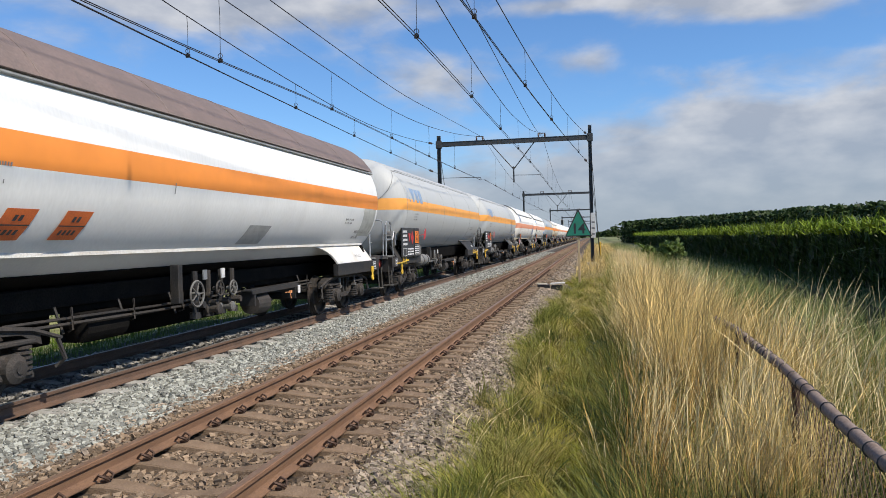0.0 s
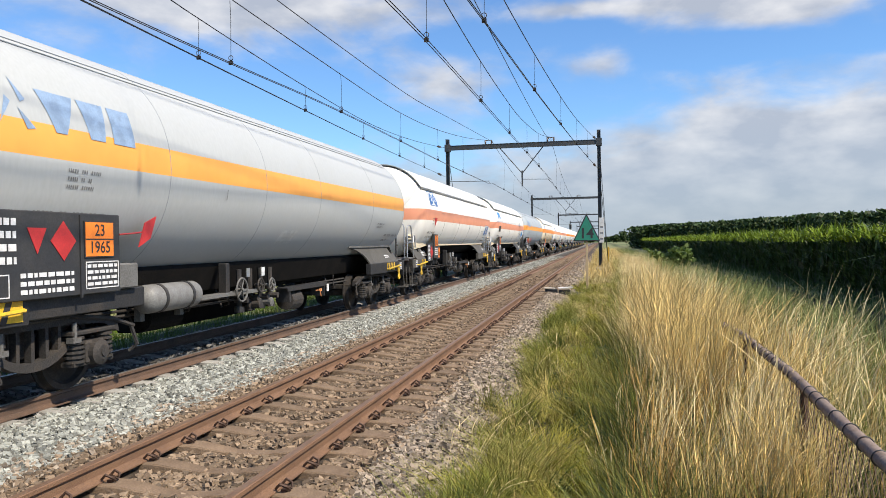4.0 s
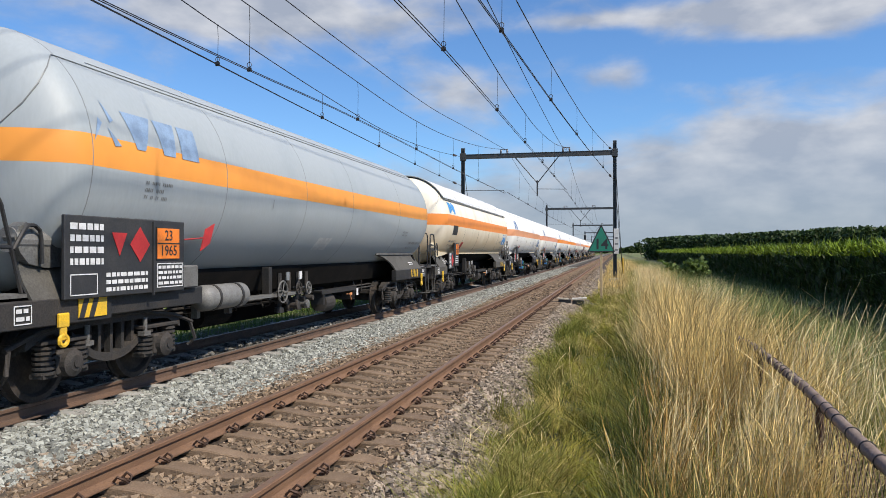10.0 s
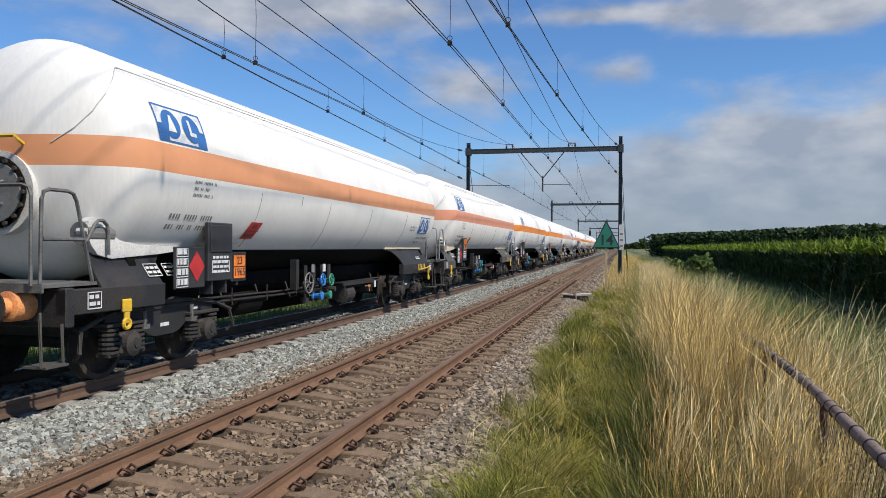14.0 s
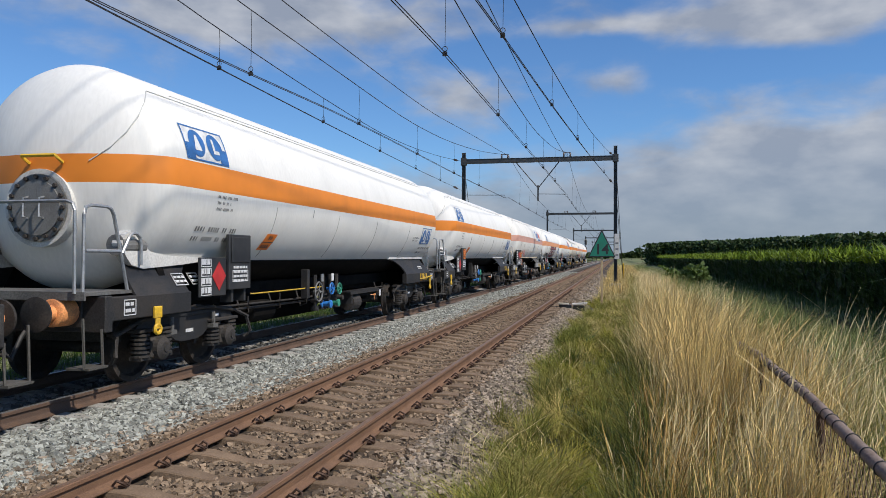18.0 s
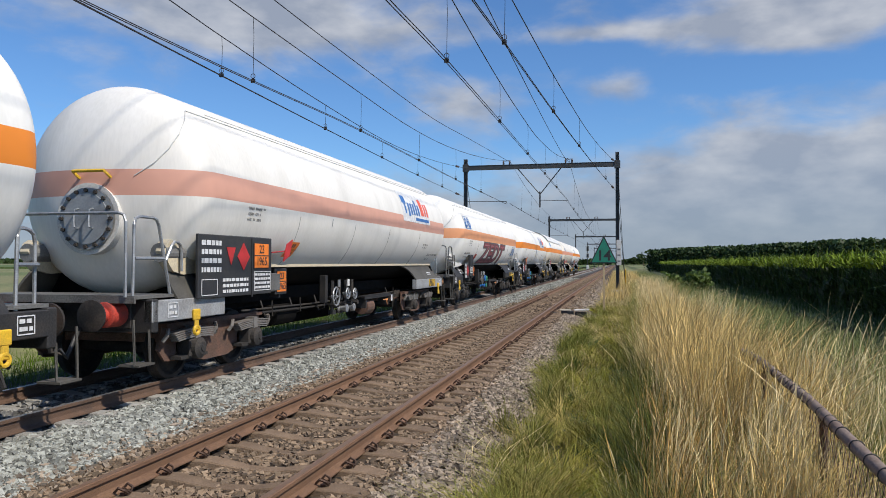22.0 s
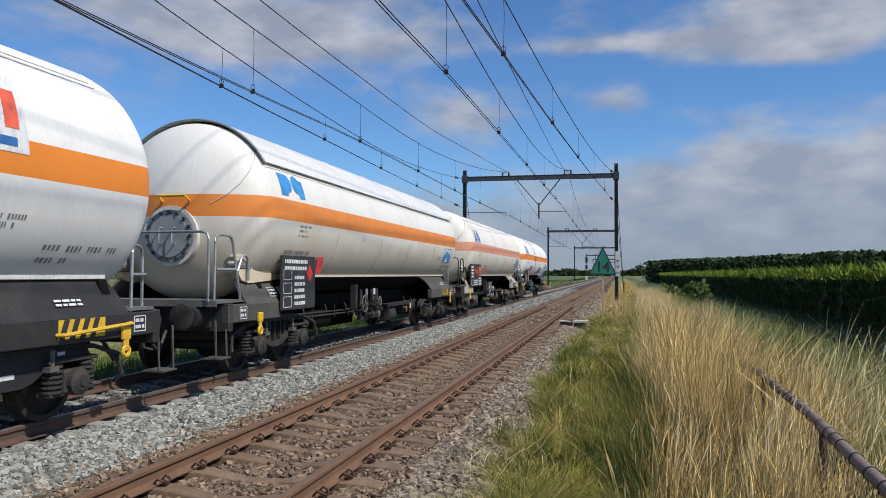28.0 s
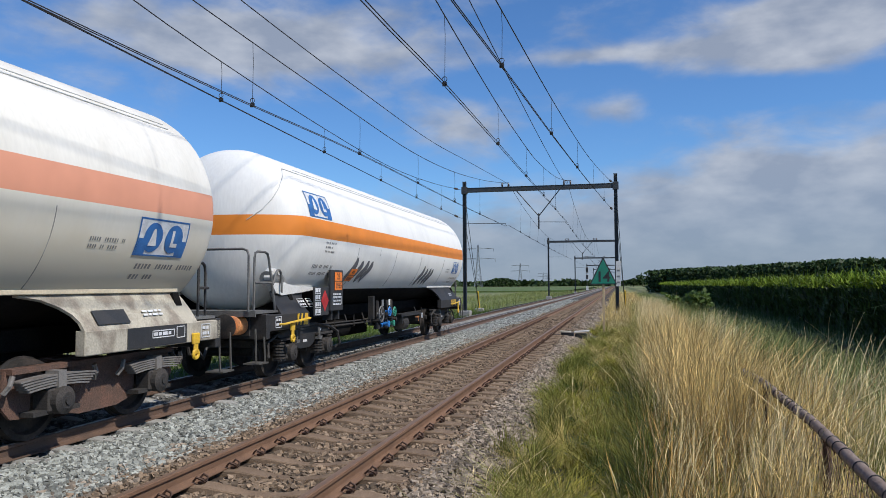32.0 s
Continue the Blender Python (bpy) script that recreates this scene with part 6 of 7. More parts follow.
def build_gear(root, valves, cy1, flip, reservoir):
    """Valves, brake cylinder, trays and pipes under the tank."""
    y = 8.75
    for k in range(4):
        part("valve_pipe", lambda bm: (cyl(bm, (0.98, 0, 0.62), (0.98, 0, 1.32), 0.05, 8), cyl(bm, (0.98, 0, 0.56), (0.98, 0, 0.66), 0.09, 10), cyl(bm, (0.98, 0, 0.9), (0.98, 0, 0.96), 0.09, 10), cyl(bm, (0.9, 0, 0.78), (1.15, 0, 0.78), 0.055, 8)), BOGIE if k % 2 else FRAME, root, key=f"vp{k % 2}", at=(0, y + 0.42 * k, 0))
    hand_wheel(root, {"blue": HATCH, "steel": STEEL, "dark": FRAME_GREY}[valves], y - 0.35, 0.98, 0.2)
    pal = {"blue": (VALVE_BLUE, VALVE_GREEN), "steel": (STEEL, STEEL), "dark": (BOGIE, FRAME_GREY)}[valves]
    for k, (dy, dz) in enumerate(((0.38, 1.02), (0.85, 1.0))):
        hand_wheel(root, pal[k], y + dy, dz, 0.12)
        part("valve_body", lambda bm: (lathe(bm, [(-0.14, 0.05), (-0.13, 0.09), (-0.10, 0.09), (-0.08, 0.055), (0.05, 0.055), (0.06, 0.085), (0.09, 0.085), (0.10, 0.04)], 12, "x")), pal[k], root, key=f"vb{k}", at=(1.12, y + dy, 0.68))
    for k in range(2):
        part("valve_tag", lambda bm: box(bm, 1.10, 1.12, -0.06, 0.06, 1.18, 1.34), PAPER if k else STEEL, root, "pale tag", key=f"vt{k}", at=(0, y + 0.1 + 0.6 * k, 0))
    part("valve_bracket", lambda bm: box(bm, 0.95, 1.1, -0.12, 0.0, 0.85, 1.45, 0.01), FRAME, root, key="vbr", at=(0, y - 0.55, 0))
    part("brake_tray", lambda bm: (box(bm, 0.98, 1.2, 0, 2.2, 0.87, 0.895), box(bm, 1.19, 1.21, 0, 2.2, 0.82, 0.88), box(bm, 0.9, 1.2, 0.1, 0.16, 0.6, 0.86), box(bm, 0.9, 1.2, 2.0, 2.06, 0.6, 0.86)), FRAME, root, key="tray", at=(0, y + 1.6, 0))
    part("brake_cylinder", lambda bm: lathe(bm, [(0, 0.05), (0.02, 0.19), (0.5, 0.21), (0.54, 0.12), (0.62, 0.05), (0.95, 0.03)], 16, "y"), BOGIE_RUST if valves == "steel" else BOGIE, root, key="bcyl" + valves, at=(1.0, y + 1.9, 0.62))
    part("air_tank", lambda bm: lathe(bm, [(0, 0.05), (0.05, 0.2), (0.95, 0.2), (1.0, 0.05)], 16, "y"), UNDER_SHADE, root, key="atank", at=(0.55, 6.4, 0.68))
    part("tag", lambda bm: box(bm, 1.26, 1.27, 0, 0.12, 0.70, 0.86), PAPER, root, "white tag", key="tagw", at=(0, y + 3.6, 0))
    part("lever", lambda bm: (tube(bm, [(1.2, 0, 0.75), (1.28, 0.05, 0.75), (1.28, 0.1, 0.62)], 0.01), box(bm, 1.25, 1.29, 0.08, 0.14, 0.73, 0.78)), BUFFER_ORANGE, root, "orange brake lever", key="lever", at=(0, y + 3.1, 0))
    for x, z in ((0.72, 0.86), (0.80, 0.80), (0.3, 0.72)):
        part("brake_pipe", lambda bm: tube(bm, [(x, 5.0, z), (x, 8.0, z - 0.03), (x, cy1 - 3.0, z)], 0.022, 5), BOGIE, root, key=f"bp{x}{cy1}")
    for yy in (6.0, 7.3, 8.6, 13.9):
        part("pipe_hanger", lambda bm: (tube(bm, [(0.85, 0, 1.0), (0.85, 0.02, 0.72), (0.72, 0.1, 0.68)], 0.016, 4), tube(bm, [(0.6, 0, 1.0), (0.72, 0.0, 0.66)], 0.02, 4)), BOGIE, root, key="hanger_p", at=(0, yy, 0))
    # solid blocks added on the far side to keep the gap below dark
    part("equipment_case", lambda bm: (box(bm, -1.18, -0.72, 0, 4.6, 0.22, 0.96, 0.03), box(bm, -0.72, -0.5, 0.3, 4.3, 0.7, 0.9)), UNDER_SHADE, root, key="ecase", at=(0, 8.3, 0))
    part("equipment_case", lambda bm: box(bm, -1.15, -0.75, 0, 2.0, 0.30, 0.98, 0.03), UNDER_SHADE, root, key="ecase2", at=(0, 5.6, 0))
    if reservoir:
        part("air_reservoir", lambda bm: lathe(bm, [(0, 0.05), (0.06, 0.17), (0.12, 0.2), (1.28, 0.2), (1.34, 0.17), (1.4, 0.05)], 18, "y"), HATCH, root, "grey-brown air reservoir", key="reservoir", smooth=True, at=(1.14, 5.6, 1.02))
        part("reservoir_strap", lambda bm: [lathe(bm, [(y - 0.03, 0.204), (y - 0.03, 0.212), (y + 0.03, 0.212), (y + 0.03, 0.204)], 18, "y") for y in (0.35, 1.05)], FRAME, root, key="rstrap", at=(1.14, 5.6, 1.02))
        part("reservoir_shelf", lambda bm: (box(bm, 0.95, 1.2, 7.05, 9.3, 0.90, 0.95), box(bm, 0.9, 1.0, 5.8, 5.9, 0.7, 1.2), box(bm, 0.9, 1.0, 6.8, 6.9, 0.7, 1.2)), FRAME_GREY, root, key="rshelf")
    if flip:
        part("grab_rail", lambda bm: tube(bm, [(1.0, 5.8, 1.06), (1.04, 5.85, 1.06), (1.04, 9.0, 1.06)], 0.014, 5), YELLOW, root, "thin yellow rail", key="yrail")


def build_end(root, y, s, spec, cap_y):
    """Headstock, buffers, coupling and steps; s: -1 at the front end, 1 at the rear end. y: the headstock's face."""
    e = "f" if s < 0 else f"r{y:.1f}"
    part("headstock", lambda bm: box(bm, -1.38, 1.38, min(y, y - s * 0.14), max(y, y - s * 0.14), 0.80, 1.24, 0.015), FRAME, root, key="hs" + e)
    for x in (-0.875, 0.875):
        b = part("buffer", lambda bm: (lathe(bm, [(0, 0.17), (0.30, 0.165), (0.31, 0.15), (0.315, 0.10), (0.5 if s < 0 else 0.44, 0.095)], 18, "y")), spec.get("buffer", FRAME), root, key=f"buf{s}", smooth=True, at=Matrix.Translation((x, y, 1.05)) @ pose(0, 0, 0, 0, 0, 180 if s < 0 else 0))
        part("buffer_plate", lambda bm: box(bm, -0.2, 0.2, 0.001, 0.03, -0.19, 0.19, 0.01), FRAME, b, key="bufp")
        part("buffer_head", lambda bm: lathe(bm, [(0.0, 0.10), (0.02, 0.2), (0.045, 0.205), (0.065, 0.14), (0.07, 0.03)], 22, "y"), WHEEL, b, "dark worn buffer plate", key="bufh", smooth=True, at=(0, 0.49 if s < 0 else 0.43, 0))
    part("coupling", lambda bm: (box(bm, -0.05, 0.05, min(0, s * 0.32), max(0, s * 0.32), 0.98, 1.12, 0.02), ring(bm, (0, s * 0.42, 0.98), 0.12, 0.03, "x", 12, 5), tube(bm, [(0, s * 0.3, 0.95), (0.05, s * 0.25, 0.55), (0.1, s * 0.1, 0.5)], 0.03, 5)), BOGIE, root, key=f"coup{s}", at=(0, y, 0))
    part("brake_hose", lambda bm: tube(bm, [(0.35, 0, 0.92), (0.38, s * 0.2, 0.75), (0.4, s * 0.38, 0.5), (0.35, s * 0.45, 0.62)], 0.028, 6), BLACK, root, key=f"hose{s}", at=(0, y, 0))
    for x in (-1, 1):
        part("foot_step", lambda bm: (tube(bm, [(x * 1.34, 0, 1.0), (x * 1.36, 0, 0.42), (x * 1.36, -s * 0.32, 0.42), (x * 1.34, -s * 0.32, 0.85)], 0.018, 5), box(bm, min(x * 1.12, x * 1.42), max(x * 1.12, x * 1.42), min(0, -s * 0.34), max(0, -s * 0.34), 0.40, 0.425)), SADDLE, root, key=f"step{x}{s}", at=(0, y - s * 0.02 + (s * 0.36), 0))
    part("lashing_hook", lambda bm: (box(bm, 1.385, 1.43, -0.08, 0.08, 0.90, 1.06, 0.012), box(bm, 1.39, 1.425, -0.05, 0.05, 0.76, 0.91, 0.012), ring(bm, (1.41, 0, 0.76), 0.06, 0.026, "x", 12, 6)), YELLOW, root, "yellow lashing hook", key="hook", at=(0, y - s * (0.75 if s > 0 else 1.0), 0))
    barred = s > 0 or (spec.get("shield") and not spec.get("thin_edge") and not spec.get("dark_label")) or spec.get("long") or spec.get("graffiti") == "strokes"
    if spec.get("hazard", True) and barred:
        half = 0.38 if s > 0 else 0.24
        p = part("warning_panel", lambda bm: box(bm, 1.385, 1.395, -half, half, 0.98, 1.2), YELLOW, root, "yellow panel with black diagonal bars", key=f"wp{s}", at=(0, y - s * 1.5, 0))
        for u in np.arange(-half, half - 0.17, 0.165):
            part("bar", lambda bm: prism(bm, [(0, 0.98), (0.085, 0.98), (0.17, 1.2), (0.085, 1.2)], 1.396, 1.399), BLACK, p, key="wpb", at=(0, float(u), 0))
    if spec.get("yellow_rail") and barred:
        part("grab_rail", lambda bm: tube(bm, [(1.38, -0.7, 1.04), (1.46, -0.66, 1.04), (1.46, 0.5, 1.10), (1.38, 0.55, 1.10)], 0.022, 6), YELLOW, root, "yellow grab rail", key="gyr", at=(0, y - s * 1.2, 0))
    part("data_plate", lambda bm: (frame_lines(bm, 1.386, -0.12, 0.12, 0.98, 1.18), white_bars(bm, 1.386, -0.09, 0.09, 1.0, 1.16, 2)), PAPER, root, "small white data plate", key="dp", at=(0, y - s * 0.45, 0))


def build_saddle(root, ya, yb, cut_a, cut_b, material, key):
    """Sloped cover plates between the tank's flank and the frame, on both sides; the inner end sweeps up in a curve."""
    sweep = [(0.0, 0.0), (0.0, 0.22), (0.06, 0.42), (0.2, 0.62), (0.45, 0.82), (1.0, 1.0)]
    for s in (1, -1):
        def build(bm):
            def edge(y, cut):
                outer, inner = [], []
                for k, u in sweep:
                    x, z = 1.37 - 0.29 * u, 1.22 + 0.44 * u
                    outer.append(bm.verts.new((s * x, y + cut * k, z)))
                    inner.append(bm.verts.new((s * (x - 0.03), y + cut * k, z - 0.02)))
                return outer, inner
            (oa, ia), (ob, ib) = edge(ya, cut_a), edge(yb, -cut_b)
            n = len(sweep)
            for k in range(n - 1):
                bm.faces.new((oa[k], oa[k + 1], ob[k + 1], ob[k]))
                bm.faces.new((ia[k], ib[k], ib[k + 1], ia[k + 1]))
                bm.faces.new((oa[k], ia[k], ia[k + 1], oa[k + 1]))
                bm.faces.new((ob[k], ob[k + 1], ib[k + 1], ib[k]))
            bm.faces.new((oa[0], ob[0], ib[0], ia[0]))
            bm.faces.new((oa[-1], ia[-1], ib[-1], ob[-1]))
        part("saddle_cover", build, material, root, key=f"{key}{s}")


def build_wagon(y_front, spec):
    long = spec.get("long", 0.0)
    root = thing("tank_wagon", spec["label"], "tank wagon", "wagons of the train", at=(X2, y_front, 0))
    cy0, cy1 = 2.7, 17.3 + long
    prof = [(cy0 - CAP * math.cos(math.pi / 2 * i / 10), max(0.02, R * math.sin(math.pi / 2 * i / 10))) for i in range(11)]
    prof += [(cy0 + (cy1 - cy0) * k / 6, R) for k in range(1, 6)]
    prof += [(cy1 + CAP * math.sin(math.pi / 2 * i / 10), max(0.02, R * math.cos(math.pi / 2 * i / 10))) for i in range(11)]
    part("tank", lambda bm: lathe(bm, prof, 72, "y"), spec["paint"], root, smooth=True, key=f"tank{long}", at=(0, 0, ZC))
    seam = spec.get("seam", spec["paint"])
    for y in () if "seam" not in spec else (cy0 + 0.01, cy0 + 3.0, cy0 + 6.0, cy0 + 8.6, cy1 - 3.0, cy1 - 0.03):
        part("weld_seam", lambda bm: lathe(bm, [(-0.009, R - 0.01), (-0.006, R + 0.002), (0.006, R + 0.002), (0.009, R - 0.01)], 72, "y"), seam, root, key="seam", smooth=True, at=(0, y, ZC))
    if "seam" not in spec and not spec.get("plates"):
        for y in (cy0 + 3.0, cy0 + 6.0, cy0 + 8.6, cy1 - 3.0):
            for f in (1, -1):
                part("seam_mark", lambda bm: tube(bm, [(f * (R - 0.002) * math.cos(radians(a)), 0, ZC + (R - 0.002) * math.sin(radians(a))) for a in range(-44, -7, 4)], 0.007, 5), SEAM_GREY, root, "dark stained seam on the lower flank", key=f"seammark{f}", at=(0, y, 0))
    # a raised strip along the shoulder that comes down across the front end
    line = [Vector(((R + 0.006) * math.cos(radians(47)), y, ZC + (R + 0.006) * math.sin(radians(47)))) for y in (cy1 - 0.3, (cy0 + cy1) / 2, cy0 + 0.2)]
    line += [cap_point(47 - k * 7, 4 + 12 * k, cy0, -1) for k in range(6)]
    if spec.get("shield") is None:
        part("drip_strip", lambda bm: tube(bm, line, 0.008, 5), spec.get("seam", SEAM), root, key=f"drip{long}")
        part("drip_strip", lambda bm: tube(bm, [Vector(((R + 0.006) * math.cos(radians(51)), y, ZC + (R + 0.006) * math.sin(radians(51)))) for y in (cy1 - 0.3, cy0 + 0.6)], 0.006, 5), spec.get("seam", SEAM), root, key=f"dripb{long}")
    else:
        a0 = spec.get("shield_from", 31)

        def shell(bm):
            n = 28
            ang = [radians(a0 + (180 - 2 * a0) * k / n) for k in range(n + 1)]
            for k in range(n):
                a, b = ang[k], ang[k + 1]
                vs = [bm.verts.new((rr * math.cos(t), y, ZC + rr * math.sin(t))) for y in (cy0 - 0.12, cy1 + 0.12) for t in (a, b) for rr in (R + 0.035, R + 0.06)]
                for f in ((0, 1, 3, 2), (4, 6, 7, 5), (0, 4, 5, 1), (2, 3, 7, 6), (1, 5, 7, 3), (0, 2, 6, 4)):
                    bm.faces.new([vs[i] for i in f])
            bmesh.ops.remove_doubles(bm, verts=bm.verts, dist=0.0005)
        edge_r = 0.008 if spec.get("thin_edge") else 0.024
        sh = part("sun_shield", shell, spec["shield"], root, spec.get("shield_label", "white curved sun shield"), key=f"shell{a0}", smooth=True)
        # dark strips stand in for the shade in the gap below the shield
        for t in (a0 - 1.6, 181.6 - a0):
            part("shield_edge", lambda bm: tube(bm, [((R + 0.028) * math.cos(radians(t)), cy0 - 0.12, ZC + (R + 0.028) * math.sin(radians(t))), ((R + 0.028) * math.cos(radians(t)), cy1 + 0.12, ZC + (R + 0.028) * math.sin(radians(t)))], edge_r, 6), SEAM_DARK, sh, "dark edge under the shield", key=f"edge{t}{edge_r}")
        part("shield_rim", lambda bm: tube(bm, [((R + 0.045) * math.cos(radians(t)), cy0 - 0.13, ZC + (R + 0.045) * math.sin(radians(t))) for t in np.linspace(a0, 180 - a0, 26)], 0.022, 6), SEAM_DARK, sh, "dark front rim", key=f"rim{a0}")
        for y in np.linspace(cy0 + 2.2, cy1 - 2.2, 5):
            part("shield_joint", lambda bm: tube(bm, [((R + 0.062) * math.cos(radians(t)), 0, ZC + (R + 0.062) * math.sin(radians(t))) for t in np.linspace(a0, 180 - a0, 22)], 0.006, 4), SEAM if spec["shield"] == SHIELD_WHITE else spec["shield"], sh, key=f"joint{a0}", at=(0, y, 0))
        part("drip_strip", lambda bm: tube(bm, [cap_point(42 - k * 7, 4 + 12 * k, cy0, -1) for k in range(6)], 0.008, 5), spec.get("seam", SEAM), root, key="dripfront")
    if spec.get("manhole", True):
        m = part("manhole", lambda bm: (lathe(bm, [(-0.10, 0.44), (-0.10, 0.36), (-0.12, 0.36), (-0.12, 0.02)], 28, "y"), lathe(bm, [(-0.06, 0.40), (0.2, 0.40), (0.2, 0.1), (-0.06, 0.1)], 28, "y")), spec.get("hatch", HATCH), root, "round bolted manhole cover", key="manhole" , at=(0, cy0 - CAP + 0.06, ZC - 0.46), smooth=True)
        part("manhole_ring", lambda bm: lathe(bm, [(-0.07, 0.51), (0.25, 0.51), (0.25, 0.445), (-0.07, 0.445)], 32, "y"), FRAME_WHITE, m, "white ring round the manhole", key="mring", smooth=True)
        for a in np.linspace(0, 6.283, 17)[:-1]:
            part("bolt", lambda bm: cyl(bm, (0, -0.14, 0), (0, -0.08, 0), 0.028, 6), BOGIE, m, key="mbolt", at=(0.40 * math.cos(a), 0, 0.40 * math.sin(a)))
        part("grip", lambda bm: [tube(bm, [(x, -0.12, -0.14), (x, -0.2, -0.12), (x, -0.2, 0.12), (x, -0.12, 0.14)], 0.014, 5) for x in (-0.12, 0.12)], STEEL, m, key="mgrip")
        part("lifting_lug", lambda bm: tube(bm, [(-0.25, 0, 0.52), (-0.25, -0.14, 0.6), (0.25, -0.14, 0.6), (0.25, 0, 0.52)], 0.025, 5), YELLOW, root, "yellow lifting bar", key="lug", at=(0.1, cy0 - CAP, ZC - 0.4))
    # frame
    sm = spec.get("saddle", SADDLE if spec.get("shield") else FRAME)
    sole = spec.get("sole", SADDLE if sm == SADDLE and not long else FRAME)
    part("centre_sill", lambda bm: (box(bm, -0.42, 0.42, 1.5, cy1 + 0.6, 0.88, 1.24), box(bm, -0.75, -0.42, 4.2, cy1 - 2.4, 1.12, 1.2)), UNDER_SHADE, root, key=f"sill{long}")
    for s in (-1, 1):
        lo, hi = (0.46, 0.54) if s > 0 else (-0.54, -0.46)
        part("side_beam", lambda bm: box(bm, lo, hi, 3.2, cy1 - 2.0, 0.98, 1.24, 0.01), UNDER_SHADE, root, key=f"sb{s}{long}")
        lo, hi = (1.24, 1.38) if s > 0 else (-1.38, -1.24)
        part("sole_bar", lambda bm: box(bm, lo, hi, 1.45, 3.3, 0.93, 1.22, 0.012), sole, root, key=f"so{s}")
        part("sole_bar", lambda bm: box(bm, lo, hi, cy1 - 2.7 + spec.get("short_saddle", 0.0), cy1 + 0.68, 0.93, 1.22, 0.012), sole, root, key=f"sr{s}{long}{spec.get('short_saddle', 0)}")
    part("cradle", lambda bm: prism(bm, [(-1.24, 0.95), (1.24, 0.95), (1.3, 1.22), (1.15, 1.64), (0.8, 1.38), (0.3, 1.25), (-0.3, 1.25), (-0.8, 1.38), (-1.15, 1.64), (-1.3, 1.22)], 2.75, 2.9, "y"), UNDER_SHADE, root, key="cradle1")
    part("cradle", lambda bm: prism(bm, [(-1.24, 0.95), (1.24, 0.95), (1.3, 1.22), (1.15, 1.64), (0.8, 1.38), (0.3, 1.25), (-0.3, 1.25), (-0.8, 1.38), (-1.15, 1.64), (-1.3, 1.22)], cy1 - 0.25, cy1 - 0.1, "y"), UNDER_SHADE, root, key=f"cradle2{long}")
    for s in (-1, 1):
        if long:
            part("skirt", lambda bm: prism(bm, [(s * 0.86, 1.46), (s * 0.90, 1.40), (s * 0.72, 1.0), (s * 0.66, 1.0)], 3.2, cy1 - 1.0, "y"), UNDER_SHADE, root, key=f"skirt{s}{long}")
            part("long_sill", lambda bm: box(bm, min(s * 1.22, s * 1.34), max(s * 1.22, s * 1.34), 3.3, 5.4, 0.97, 1.22, 0.012), sole, root, key=f"lsill{s}")
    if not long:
        # black sheet wrapped under the barrel in place of the shade there
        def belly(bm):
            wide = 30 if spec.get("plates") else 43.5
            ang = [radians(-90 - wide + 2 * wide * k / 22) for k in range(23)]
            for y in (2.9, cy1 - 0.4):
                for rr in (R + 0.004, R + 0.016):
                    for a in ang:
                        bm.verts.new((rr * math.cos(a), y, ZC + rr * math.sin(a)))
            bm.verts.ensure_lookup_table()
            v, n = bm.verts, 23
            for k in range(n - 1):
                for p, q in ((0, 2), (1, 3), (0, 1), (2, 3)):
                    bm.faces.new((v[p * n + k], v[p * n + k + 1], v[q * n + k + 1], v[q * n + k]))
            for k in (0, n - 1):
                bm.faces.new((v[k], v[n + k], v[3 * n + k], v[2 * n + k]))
        part("belly", belly, UNDER_SHADE, root, "black underside of the tank", key=f"belly{bool(spec.get('plates'))}", smooth=True)
    build_saddle(root, 2.05, 3.25, 0.15, -0.5, sm, f"sadf")
    short = spec.get("short_saddle", 0.0)
    build_saddle(root, cy1 - 2.7 + short, cy1 + 0.05, -0.9, 0.15, sm, f"sadr{long}{short}")
    ledge = spec.get("ledge", "ends")
    for s in (-1, 1):
        spans = [(2.2, cy1 - 0.1)] if ledge == "full" else [(2.2, 3.75), (cy1 - 3.7, cy1 - 0.1)]
        for a, b in spans:
            lo, hi = (1.06, 1.14) if s > 0 else (-1.14, -1.06)
            part("ledge", lambda bm: box(bm, lo, hi, a, b, 1.64, 1.70, 0.008), spec.get("ledge_paint", LEDGE), root, "pale edge strip along the tank", key=f"ledge{s}{a:.1f}{b:.1f}")
        web = [(2.06, 2.0), (2.0, 1.88), (2.08, 1.72), (2.2, 1.60), (2.45, 1.55), (3.4, 1.60), (3.95, 1.645), (3.95, 1.70), (2.95, 1.73), (2.6, 1.78), (2.42, 1.87), (2.28, 1.99), (2.16, 2.05)]
        lo, hi = (1.04, 1.19) if s > 0 else (-1.19, -1.04)
        hp = FRAME_WHITE if spec.get("shield") is None and sm == FRAME and not long else spec.get("ledge_paint", LEDGE)
        horn = part("horn", lambda bm: prism(bm, web, lo, hi), hp, root, "pale web plate sweeping up at the tank's end", key=f"horn{s}")
        part("pad", lambda bm: cyl(bm, (s * 1.08, 2.02, 1.86), (s * 1.08, 2.5, 1.86), 0.135, 16), HATCH, horn, "grey round pad", key=f"hpad{s}")
    build_end(root, 1.45, -1, spec, cy0)
    build_end(root, cy1 + 0.70, 1, spec, cy1)
    kind = spec.get("bogie", "cast" if spec.get("shield") or long else "plated")
    build_bogie(root, 3.65, kind, 0)
    build_bogie(root, cy1 - 1.6, kind, 1)
    # platform and handrails at the front end
    part("platform", lambda bm: (box(bm, -1.3, 1.3, 1.2, 2.15, 1.25, 1.29), box(bm, -1.3, 1.3, 1.18, 1.21, 1.2, 1.3)), FRAME_GREY, root, key="deck")
